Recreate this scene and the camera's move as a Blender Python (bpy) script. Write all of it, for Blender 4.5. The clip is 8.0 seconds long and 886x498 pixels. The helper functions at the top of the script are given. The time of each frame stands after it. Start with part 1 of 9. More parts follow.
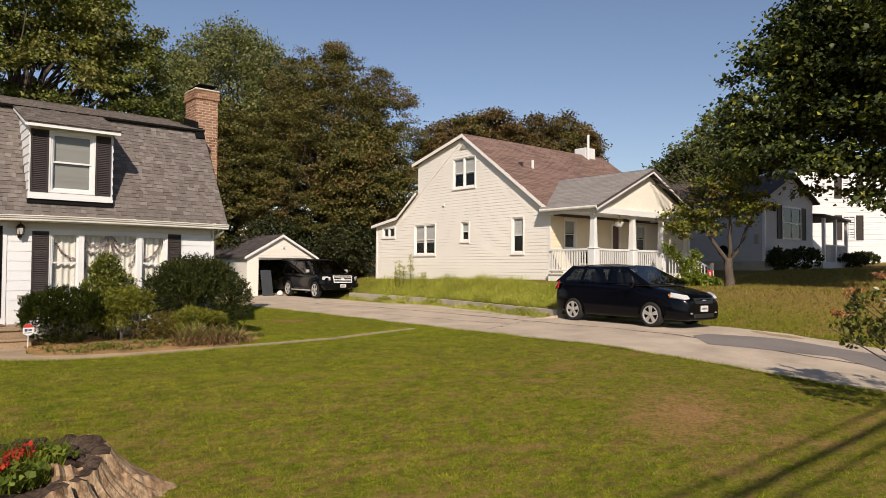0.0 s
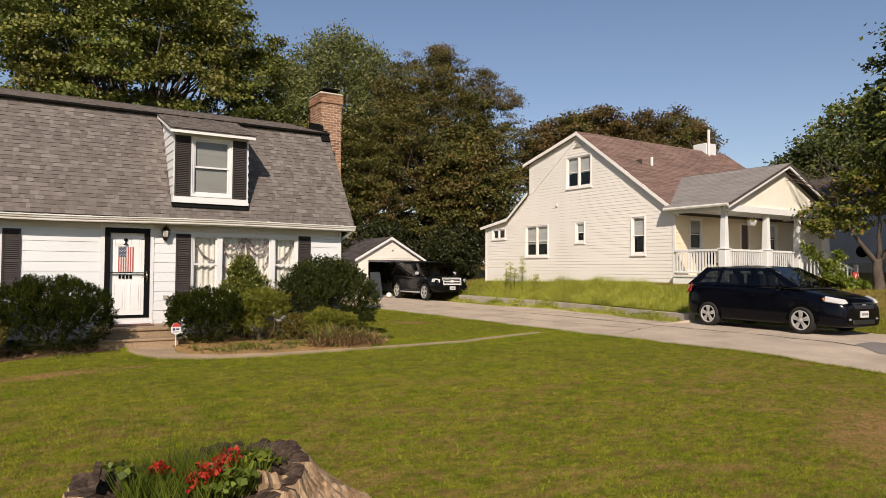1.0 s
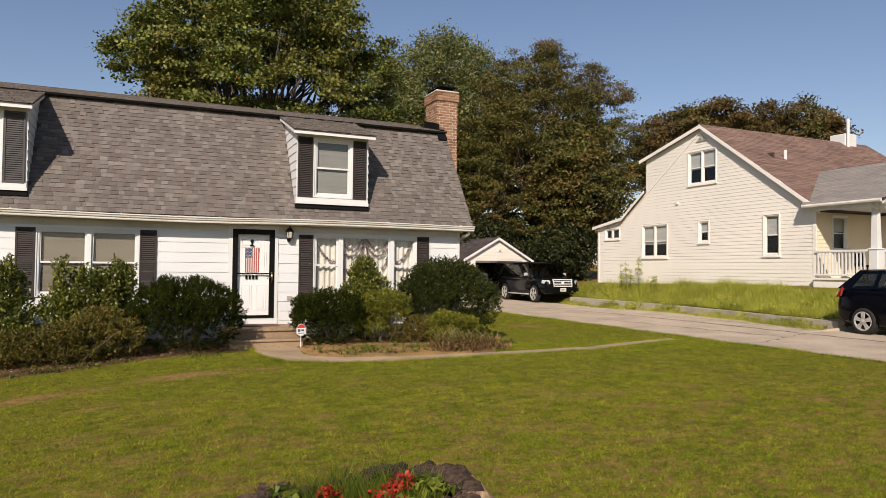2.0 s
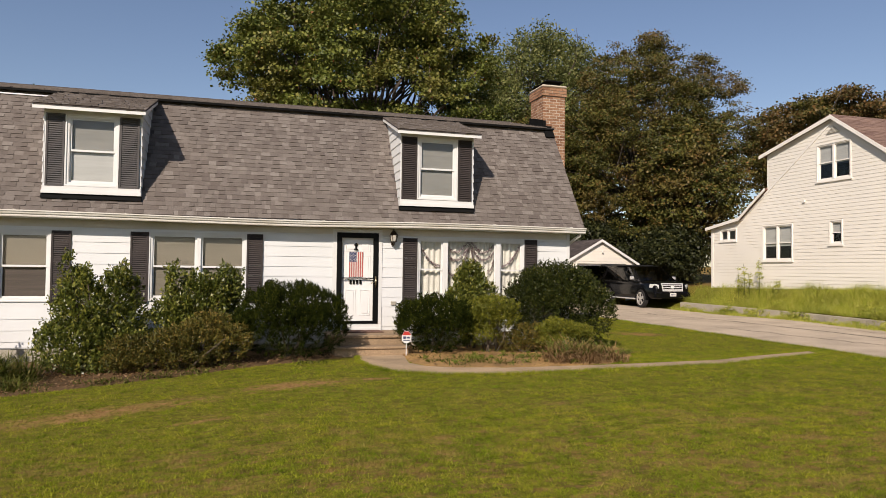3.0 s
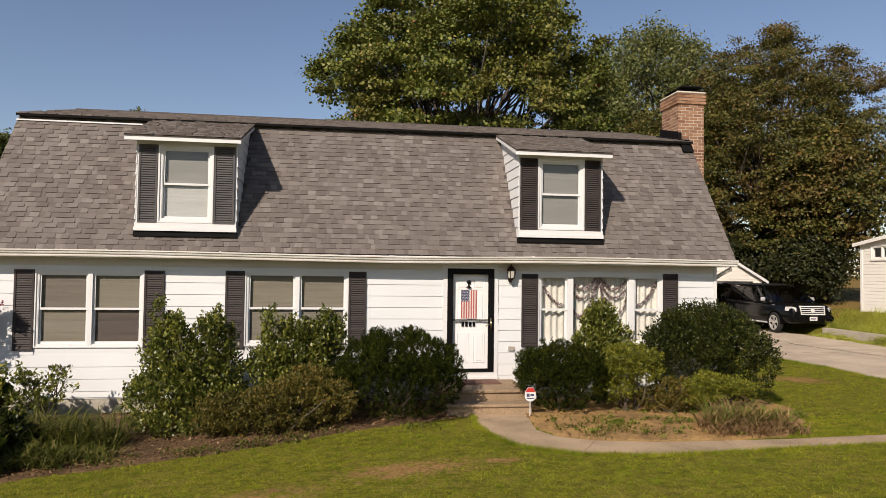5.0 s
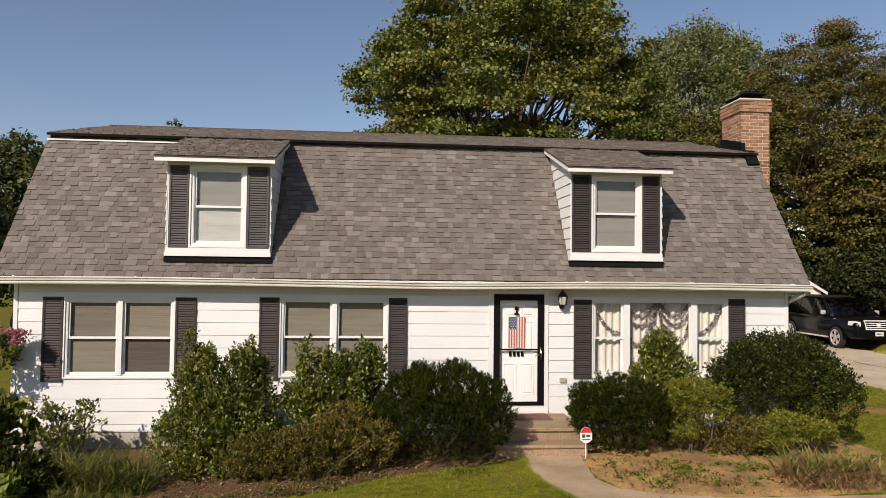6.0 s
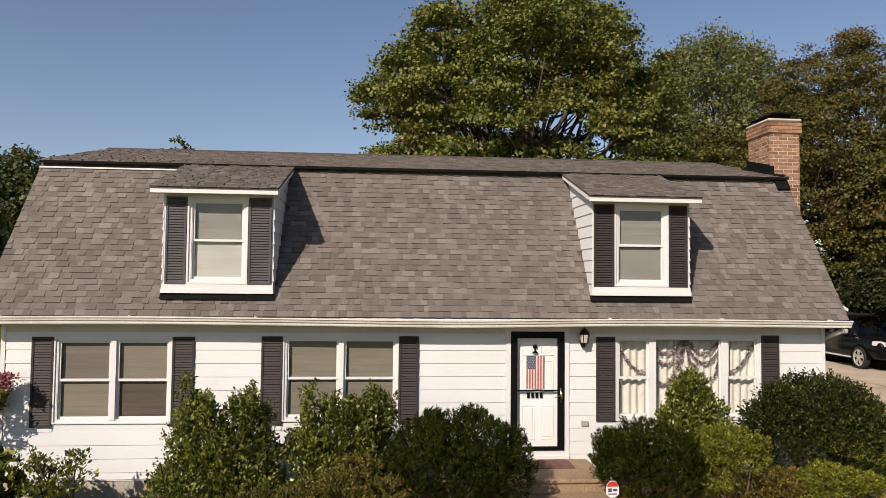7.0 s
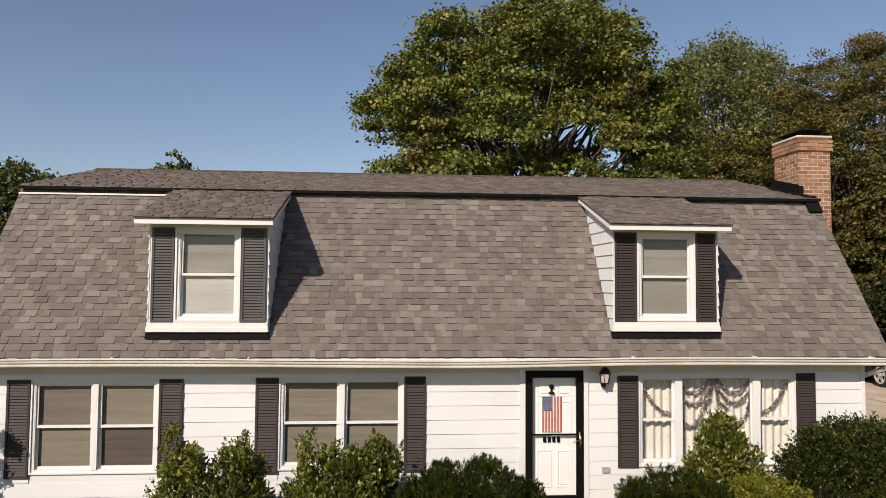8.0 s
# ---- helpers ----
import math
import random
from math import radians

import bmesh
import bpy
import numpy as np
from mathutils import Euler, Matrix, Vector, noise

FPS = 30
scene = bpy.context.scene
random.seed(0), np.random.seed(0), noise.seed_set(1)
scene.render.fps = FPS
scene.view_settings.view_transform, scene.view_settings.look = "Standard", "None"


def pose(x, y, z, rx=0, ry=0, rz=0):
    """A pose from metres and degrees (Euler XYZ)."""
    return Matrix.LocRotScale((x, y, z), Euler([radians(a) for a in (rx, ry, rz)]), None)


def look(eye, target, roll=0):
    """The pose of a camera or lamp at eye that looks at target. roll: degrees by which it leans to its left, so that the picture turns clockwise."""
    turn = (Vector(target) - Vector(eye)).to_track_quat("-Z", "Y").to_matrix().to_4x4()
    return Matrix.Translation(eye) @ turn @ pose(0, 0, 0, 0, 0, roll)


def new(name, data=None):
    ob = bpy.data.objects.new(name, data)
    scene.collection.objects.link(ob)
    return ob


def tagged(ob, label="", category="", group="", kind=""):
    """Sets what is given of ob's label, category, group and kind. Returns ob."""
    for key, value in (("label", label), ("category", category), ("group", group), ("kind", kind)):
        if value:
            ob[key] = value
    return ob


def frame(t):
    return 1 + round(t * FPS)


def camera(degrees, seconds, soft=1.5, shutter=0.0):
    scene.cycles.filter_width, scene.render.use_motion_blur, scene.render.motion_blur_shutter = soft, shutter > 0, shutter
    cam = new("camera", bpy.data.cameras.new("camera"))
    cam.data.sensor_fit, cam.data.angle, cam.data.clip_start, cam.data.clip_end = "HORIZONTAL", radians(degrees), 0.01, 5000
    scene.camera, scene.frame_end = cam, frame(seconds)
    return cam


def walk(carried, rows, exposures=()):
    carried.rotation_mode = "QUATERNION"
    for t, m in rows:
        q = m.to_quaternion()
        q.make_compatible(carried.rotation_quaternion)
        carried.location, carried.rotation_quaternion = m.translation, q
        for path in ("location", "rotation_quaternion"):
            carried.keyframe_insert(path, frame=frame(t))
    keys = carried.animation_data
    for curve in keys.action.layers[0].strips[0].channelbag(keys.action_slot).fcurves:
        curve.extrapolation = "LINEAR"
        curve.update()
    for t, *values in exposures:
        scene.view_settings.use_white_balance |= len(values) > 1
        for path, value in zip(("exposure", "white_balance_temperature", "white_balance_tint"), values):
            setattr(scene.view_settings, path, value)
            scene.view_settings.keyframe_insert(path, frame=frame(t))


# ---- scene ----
cam = camera(66.4, 8.0, soft=0.8)
PATH = [
    (0, (-1.243, -17.87, 1.836), (0.044, -16.34, 1.891), 0.4),
    (0.5, (-1.487, -17.378, 1.803), (-0.307, -15.764, 1.861), 0.4),
    (1, (-1.687, -16.948, 1.799), (-0.62, -15.257, 1.86), 0.4),
    (1.5, (-1.841, -16.519, 1.813), (-0.892, -14.76, 1.873), 0.5),
    (3, (-1.942, -15.248, 1.884), (-1.385, -13.328, 1.946), 0.7),
    (3.5, (-1.97, -14.74, 1.996), (-1.494, -12.799, 2.059), 0.7),
    (4, (-1.99, -14.245, 2.186), (-1.577, -12.289, 2.252), 0.7),
    (4.5, (-2.018, -13.777, 2.405), (-1.662, -11.811, 2.473), 0.7),
    (6, (-2.094, -12.443, 3.075), (-1.912, -10.452, 3.146), 0.7),
    (6.5, (-2.117, -12.064, 3.338), (-1.948, -10.073, 3.415), 0.6),
    (7, (-2.15, -11.706, 3.6), (-1.988, -9.715, 3.688), 0.6),
    (7.5, (-2.166, -11.328, 3.887), (-2.007, -9.337, 3.979), 0.5),
    (8, (-2.167, -10.848, 4.107), (-2.015, -8.856, 4.205), 0.4),
]
walk(cam, [(t, look(eye, target, roll)) for t, eye, target, roll in PATH], exposures=[(0.0, 0.2, 6500.0, 18.0)])

# ---- sky and sun ----
SUN_AZ, SUN_EL = 55.0, 34.5
world = bpy.data.worlds.new("sky")
scene.world = world
world.use_nodes = True
wn = world.node_tree.nodes
wl = world.node_tree.links
sky = wn.new("ShaderNodeTexSky")
sky.sky_type = "NISHITA"
sky.sun_disc = False
sky.sun_elevation = radians(SUN_EL)
sky.sun_rotation = math.atan2(-math.cos(radians(SUN_AZ)), -math.sin(radians(SUN_AZ)))
sky.air_density = 1.0
sky.dust_density = 0.5
sky.ozone_density = 1.0
background = wn["Background"]
background.inputs["Strength"].default_value = 0.085
wl.new(sky.outputs["Color"], background.inputs["Color"])
sun_data = bpy.data.lights.new("sun", "SUN")
sun_data.energy = 5.0
sun_data.angle = radians(0.5)
sun_data.color = (1.0, 0.90, 0.74)
sun = new("sun", sun_data)
ca, sa, ce, se = math.cos(radians(SUN_AZ)), math.sin(radians(SUN_AZ)), math.cos(radians(SUN_EL)), math.sin(radians(SUN_EL))
sun.matrix_world = look((-40 * ca * ce, -40 * sa * ce, 40 * se), (0, 0, 0))

# ---- materials ----
MATS = {}


def base_mat(name, rough=0.8, metal=0.0, spec=0.5):
    m = bpy.data.materials.new(name)
    m.use_nodes = True
    b = m.node_tree.nodes["Principled BSDF"]
    b.inputs["Roughness"].default_value = rough
    b.inputs["Metallic"].default_value = metal
    b.inputs["Specular IOR Level"].default_value = spec
    MATS[name] = m
    return m, m.node_tree.nodes, m.node_tree.links, b


def noise_node(n, l, scale, detail=4.0, rough=0.6, stretch=None):
    co = n.new("ShaderNodeTexCoord")
    t = n.new("ShaderNodeTexNoise")
    t.inputs["Scale"].default_value = scale
    t.inputs["Detail"].default_value = detail
    t.inputs["Roughness"].default_value = rough
    geo = n.new("ShaderNodeNewGeometry")
    if stretch:
        mp = n.new("ShaderNodeMapping")
        mp.inputs["Scale"].default_value = stretch
        l.new(geo.outputs["Position"], mp.inputs["Vector"])
        l.new(mp.outputs["Vector"], t.inputs["Vector"])
    else:
        l.new(geo.outputs["Position"], t.inputs["Vector"])
    n.remove(co)
    return t.outputs["Fac"]


def ramp(n, l, fac, stops):
    r = n.new("ShaderNodeValToRGB")
    el = r.color_ramp.elements
    while len(el) < len(stops):
        el.new(0.5)
    for e, (p, c) in zip(el, stops):
        e.position = p
        e.color = (*c, 1.0)
    l.new(fac, r.inputs["Fac"])
    return r.outputs["Color"]


def mixed(n, l, a, b, fac, mode="MIX"):
    m = n.new("ShaderNodeMix")
    m.data_type, m.blend_type = "RGBA", mode
    if isinstance(fac, float):
        m.inputs[0].default_value = fac
    else:
        l.new(fac, m.inputs[0])
    l.new(a, m.inputs[6])
    l.new(b, m.inputs[7])
    return m.outputs[2]


def bump(n, l, b, height, strength=0.3, dist=0.01):
    u = n.new("ShaderNodeBump")
    u.inputs["Strength"].default_value = strength
    u.inputs["Distance"].default_value = dist
    l.new(height, u.inputs["Height"])
    l.new(u.outputs["Normal"], b.inputs["Normal"])


def tone(c, k):
    return tuple(min(1.0, v * k) for v in c)


def two_scale(name, c, rough=0.8, big=0.7, small=30.0, lo=0.8, hi=1.12, metal=0.0, spec=0.5, bumps=0.15, stretch=None, stain=None, fine=None):
    """A plain surface with grain, and broad stains; fine: the darkest of the grain."""
    m, n, l, b = base_mat(name, rough, metal, spec)
    f1 = noise_node(n, l, big, 5.0, 0.6, stretch)
    f2 = noise_node(n, l, small, 3.0, 0.6, stretch)
    c1 = ramp(n, l, f1, [(0.3, stain or tone(c, lo)), (0.62, c)])
    c2 = ramp(n, l, f2, [(0.3, tone((1, 1, 1), fine or 0.9 * lo)), (0.7, tone((1, 1, 1), min(hi, 1.0)))])
    l.new(mixed(n, l, c1, c2, 1.0, "MULTIPLY"), b.inputs["Base Color"])
    if bumps:
        bump(n, l, b, f2, bumps, 0.01)
    return m


def island_mat(name, stops, rough=0.9, per="island", grain=40.0, big=0.5, bumps=0.3, spec=0.3, lo=0.8):
    """Pieces that vary one by one (per island of a joined mesh, or per object)."""
    m, n, l, b = base_mat(name, rough, 0.0, spec)
    if per == "island":
        r = n.new("ShaderNodeNewGeometry").outputs["Random Per Island"]
    else:
        r = n.new("ShaderNodeObjectInfo").outputs["Random"]
    c = ramp(n, l, r, stops)
    f1 = noise_node(n, l, big, 4.0)
    f2 = noise_node(n, l, grain, 3.0)
    c = mixed(n, l, c, ramp(n, l, f1, [(0.3, (lo, lo, lo)), (0.65, (1, 1, 1))]), 1.0, "MULTIPLY")
    c = mixed(n, l, c, ramp(n, l, f2, [(0.3, (0.6, 0.6, 0.6)), (0.65, (1.1, 1.1, 1.1))]), 1.0, "MULTIPLY")
    l.new(c, b.inputs["Base Color"])
    if bumps:
        bump(n, l, b, f2, bumps, 0.006)
    return m


def leaf_mat(name, stops, spec=0.3, rough=0.55, patch=0.5, through_light=0.26, tint=(1.0, 0.6, 0.35), tinted=0.0):
    """Leaves: each its own green, in broad patches, with light coming through."""
    m, n, l, b = base_mat(name, rough, 0.0, spec)
    r = n.new("ShaderNodeNewGeometry").outputs["Random Per Island"]
    c = ramp(n, l, r, stops)
    f = noise_node(n, l, patch, 3.0)
    c = mixed(n, l, c, ramp(n, l, f, [(0.36, (0.62, 0.66, 0.62)), (0.62, (1.0, 1.0, 1.0))]), 1.0, "MULTIPLY")
    if tinted:
        f2 = noise_node(n, l, 0.33, 3.0)
        k = ramp(n, l, f2, [(0.5, (0, 0, 0)), (0.68, (tinted,) * 3)])
        rgb = n.new("ShaderNodeRGB")
        rgb.outputs[0].default_value = (*tint, 1)
        c = mixed(n, l, c, rgb.outputs[0], k)
    l.new(c, b.inputs["Base Color"])
    tr = n.new("ShaderNodeBsdfTranslucent")
    hue = n.new("ShaderNodeHueSaturation")
    hue.inputs["Value"].default_value = 1.5
    l.new(c, hue.inputs["Color"])
    l.new(hue.outputs["Color"], tr.inputs["Color"])
    mx = n.new("ShaderNodeMixShader")
    mx.inputs[0].default_value = through_light
    l.new(b.outputs[0], mx.inputs[1])
    l.new(tr.outputs[0], mx.inputs[2])
    l.new(mx.outputs[0], n["Material Output"].inputs["Surface"])
    return m


def glass_mat(name, tint=(0.93, 0.95, 0.94), see=0.92):
    """A thin pane: it lets light straight through and mirrors a little."""
    m, n, l, b = base_mat(name, 0.02, 0.0, 0.5)
    n.remove(b)
    tr = n.new("ShaderNodeBsdfTransparent")
    tr.inputs["Color"].default_value = (*tone(tint, see), 1)
    gl = n.new("ShaderNodeBsdfGlossy")
    gl.inputs["Roughness"].default_value = 0.03
    lw = n.new("ShaderNodeLayerWeight")
    lw.inputs["Blend"].default_value = 0.5
    pw5 = n.new("ShaderNodeMath")
    pw5.operation = "POWER"
    pw5.inputs[1].default_value = 5.0
    l.new(lw.outputs["Facing"], pw5.inputs[0])
    fr = n.new("ShaderNodeMath")
    fr.operation = "MULTIPLY_ADD"
    fr.inputs[1].default_value = 0.92
    fr.inputs[2].default_value = 0.055
    l.new(pw5.outputs[0], fr.inputs[0])
    mx = n.new("ShaderNodeMixShader")
    l.new(fr.outputs[0], mx.inputs[0])
    l.new(tr.outputs[0], mx.inputs[1])
    l.new(gl.outputs[0], mx.inputs[2])
    l.new(mx.outputs[0], n["Material Output"].inputs["Surface"])
    return m


WHITE = two_scale("white_painted_siding", (0.65, 0.665, 0.66), 0.45, 0.6, 60, 0.93, 1.0, bumps=0.02, fine=0.97)
TRIM = two_scale("white_trim_paint", (0.66, 0.665, 0.65), 0.4, 1.2, 50, 0.93, 1.0, bumps=0.02, fine=0.97)
# Tan tone holds the shadow that the gutter casts on this board
FRIEZE = two_scale("shadow_toned_paint", (0.62, 0.585, 0.52), 0.6, 1.2, 40, 0.85, 1.0, fine=0.94)
GUTTER = two_scale("white_aluminium_gutter", (0.74, 0.72, 0.66), 0.4, 1.5, 40, 0.85, 1.0, bumps=0.03, stain=(0.58, 0.54, 0.46))
CREAM = two_scale("cream_vinyl_siding", (0.77, 0.735, 0.655), 0.5, 0.4, 25, 0.93, 1.0, bumps=0.02, fine=0.97)
# Warmer copy of the cream siding, with the porch's bounced light in its colour
CREAM_WARM = two_scale("bounce_warmed_siding", (0.74, 0.64, 0.47), 0.6, 0.5, 25, 0.9, 1.0, bumps=0.02, fine=0.96)
CREAM_TRIM = two_scale("cream_trim", (0.78, 0.75, 0.69), 0.5, 0.8, 30, 0.93, 1.0, bumps=0.02, fine=0.96)
CREAM_SMOOTH = two_scale("yellow_cream_stucco", (0.79, 0.745, 0.635), 0.7, 0.7, 30, 0.9, 1.0)
GREY_SIDING = two_scale("pale_grey_siding", (0.50, 0.50, 0.50), 0.6, 0.5, 30, 0.85, 1.0)
SHUTTER = two_scale("charcoal_vinyl_shutter", (0.044, 0.036, 0.033), 0.6, 1.5, 60, 0.8, 1.0, spec=0.2, bumps=0.03, stain=(0.055, 0.046, 0.044))
SHUTTER_FADED = two_scale("sun_faded_grey_shutter", (0.10, 0.094, 0.092), 0.7, 1.5, 60, 0.75, 1.0, spec=0.25, bumps=0.03, stain=(0.07, 0.066, 0.066))
BLACK_PAINT = two_scale("black_door_paint", (0.005, 0.005, 0.005), 0.5, 2.0, 60, 0.8, 1.0, spec=0.12, bumps=0.02)
DOOR_WHITE = two_scale("white_door_paint", (0.74, 0.74, 0.72), 0.35, 1.5, 50, 0.94, 1.0, bumps=0.01, fine=0.98)
CONCRETE = two_scale("old_concrete", (0.47, 0.37, 0.25), 0.9, 0.8, 35, 0.72, 1.0, bumps=0.25)
STEP = two_scale("stained_step_concrete", (0.37, 0.26, 0.155), 0.9, 1.6, 40, 0.6, 1.0, bumps=0.3)
FOUNDATION = two_scale("painted_foundation", (0.46, 0.42, 0.34), 0.9, 1.0, 30, 0.75, 1.0, bumps=0.25)
DRIVE = two_scale("worn_grey_asphalt", (0.57, 0.465, 0.345), 0.95, 0.9, 60, 0.72, 1.0, bumps=0.3)
PATCH = two_scale("asphalt_patch", (0.22, 0.192, 0.17), 0.95, 0.8, 45, 0.8, 1.0, bumps=0.3)
CRACK = two_scale("crack_dirt", (0.10, 0.085, 0.06), 0.95, 1.0, 40, 0.8, 1.0)
METAL_BLACK = two_scale("black_flashing", (0.008, 0.008, 0.008), 0.85, 2.0, 40, 0.8, 1.0, spec=0.1, bumps=0.05)
BRONZE = two_scale("bronze_lamp_metal", (0.06, 0.04, 0.03), 0.4, 4.0, 60, 0.7, 1.0, metal=0.7)
BRASS = two_scale("brass_handle", (0.55, 0.45, 0.28), 0.3, 4.0, 60, 0.8, 1.0, metal=1.0, bumps=0.0)
BARK = two_scale("grey_brown_bark", (0.11, 0.085, 0.062), 0.95, 3.0, 30, 0.6, 1.0, bumps=0.6, stretch=(1, 1, 0.3))
SOIL = two_scale("dry_mulch_soil", (0.46, 0.285, 0.11), 1.0, 1.4, 28, 0.6, 1.0, spec=0.1, bumps=0.6, stain=(0.24, 0.15, 0.07))
LITTER = two_scale("leaf_litter", (0.175, 0.11, 0.056), 1.0, 2.0, 25, 0.5, 1.0, spec=0.1, bumps=0.6)
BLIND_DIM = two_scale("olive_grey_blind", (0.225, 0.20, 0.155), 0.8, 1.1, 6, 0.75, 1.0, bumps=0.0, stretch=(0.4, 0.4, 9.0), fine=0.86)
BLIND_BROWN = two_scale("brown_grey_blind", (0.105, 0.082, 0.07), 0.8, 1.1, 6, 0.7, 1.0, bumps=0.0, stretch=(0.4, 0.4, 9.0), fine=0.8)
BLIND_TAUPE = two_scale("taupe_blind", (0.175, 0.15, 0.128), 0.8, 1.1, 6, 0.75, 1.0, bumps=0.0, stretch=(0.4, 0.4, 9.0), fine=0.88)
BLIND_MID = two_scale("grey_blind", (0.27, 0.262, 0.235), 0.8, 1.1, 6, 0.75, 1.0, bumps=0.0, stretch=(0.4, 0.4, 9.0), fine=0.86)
WALK_CONCRETE = two_scale("worn_tan_concrete", (0.50, 0.365, 0.225), 0.95, 1.6, 40, 0.6, 1.0, bumps=0.3, stain=(0.30, 0.22, 0.13))
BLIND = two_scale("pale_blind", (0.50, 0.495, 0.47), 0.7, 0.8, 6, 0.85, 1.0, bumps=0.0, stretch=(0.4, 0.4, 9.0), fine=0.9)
CURTAIN = two_scale("white_lace_curtain", (0.80, 0.77, 0.69), 0.9, 3.0, 30, 0.85, 1.0, bumps=0.05)
# Near-black for sheets added behind the windows in place of unlit rooms
DARK_ROOM = two_scale("unlit_room_dark", (0.05, 0.045, 0.04), 0.9, 1.0, 10, 0.8, 1.0, bumps=0.0)
GLASS = glass_mat("window_glass")
SHINGLE = island_mat("brown_grey_asphalt_shingle", [(0.0, (0.128, 0.107, 0.094)), (0.35, (0.154, 0.132, 0.116)), (0.7, (0.174, 0.150, 0.132)), (0.92, (0.20, 0.175, 0.155)), (1.0, (0.225, 0.20, 0.178))], 0.95, "island", 70, 0.5, 0.5, lo=0.86)
SHINGLE_ONE = island_mat("brown_grey_shingle_piece", [(0.0, (0.128, 0.107, 0.094)), (0.35, (0.154, 0.132, 0.116)), (0.7, (0.174, 0.150, 0.132)), (0.92, (0.20, 0.175, 0.155)), (1.0, (0.225, 0.20, 0.178))], 0.95, "object", 70, 0.5, 0.5, lo=0.86)
SHINGLE_BROWN = island_mat("faded_red_brown_shingle", [(0.0, (0.17, 0.105, 0.085)), (1.0, (0.25, 0.165, 0.13))], 0.95, "island", 60, 0.5, 0.3)
SHINGLE_GREY = island_mat("pale_grey_shingle", [(0.0, (0.24, 0.22, 0.20)), (1.0, (0.31, 0.285, 0.26))], 0.95, "island", 60, 0.8, 0.3)
SHINGLE_DARK = island_mat("dark_grey_shingle", [(0.0, (0.05, 0.042, 0.04)), (1.0, (0.11, 0.09, 0.085))], 0.95, "island", 60, 0.8, 0.3)
BRICK = island_mat("red_brown_brick", [(0.0, (0.225, 0.11, 0.064)), (0.5, (0.335, 0.185, 0.108)), (1.0, (0.42, 0.25, 0.152))], 0.9, "island", 50, 1.5, 0.4)
WALL_CONCRETE = two_scale("pale_wall_concrete", (0.56, 0.49, 0.39), 0.9, 1.2, 35, 0.7, 1.0, bumps=0.3)
BRICK_ONE = island_mat("red_brown_brick_piece", [(0.0, (0.225, 0.11, 0.064)), (0.5, (0.335, 0.185, 0.108)), (1.0, (0.42, 0.25, 0.152))], 0.9, "object", 50, 1.5, 0.4)
MORTAR = two_scale("pale_mortar", (0.60, 0.52, 0.42), 0.95, 2.0, 40, 0.8, 1.0)


# worn spots in the lawn: x, y, half-length, half-width, turn
BARE = [(-1.1, -4.55, 0.95, 0.36, 0.15), (-3.7, -5.55, 1.45, 0.38, 0.36), (-5.5, -5.15, 0.3, 0.14, 0.0), (0.0, -4.33, 0.38, 0.13, 0.2), (9.0, 1.95, 0.8, 0.55, -0.5), (7.1, -13.05, 1.55, 0.85, 0.5), (-2.4, -6.6, 0.35, 0.1, 0.3)]


def bare_mask(n, l, jitter):
    """One where the lawn is worn to the soil, with ragged edges."""
    geo = n.new("ShaderNodeNewGeometry").outputs["Position"]
    best = None
    for x, y, a, c, turn in BARE:
        mp = n.new("ShaderNodeMapping")
        mp.vector_type = "TEXTURE"
        mp.inputs["Location"].default_value = (x, y, 0)
        mp.inputs["Rotation"].default_value = (0, 0, turn)
        mp.inputs["Scale"].default_value = (a, c, 100.0)
        l.new(geo, mp.inputs["Vector"])
        ln = n.new("ShaderNodeVectorMath")
        ln.operation = "LENGTH"
        l.new(mp.outputs[0], ln.inputs[0])
        if best is None:
            best = ln.outputs["Value"]
        else:
            mi = n.new("ShaderNodeMath")
            mi.operation = "MINIMUM"
            l.new(best, mi.inputs[0])
            l.new(ln.outputs["Value"], mi.inputs[1])
            best = mi.outputs[0]
    ad = n.new("ShaderNodeMath")
    ad.operation = "MULTIPLY_ADD"
    ad.inputs[1].default_value = 4.4
    l.new(jitter, ad.inputs[0])
    l.new(best, ad.inputs[2])
    return ad.outputs[0]


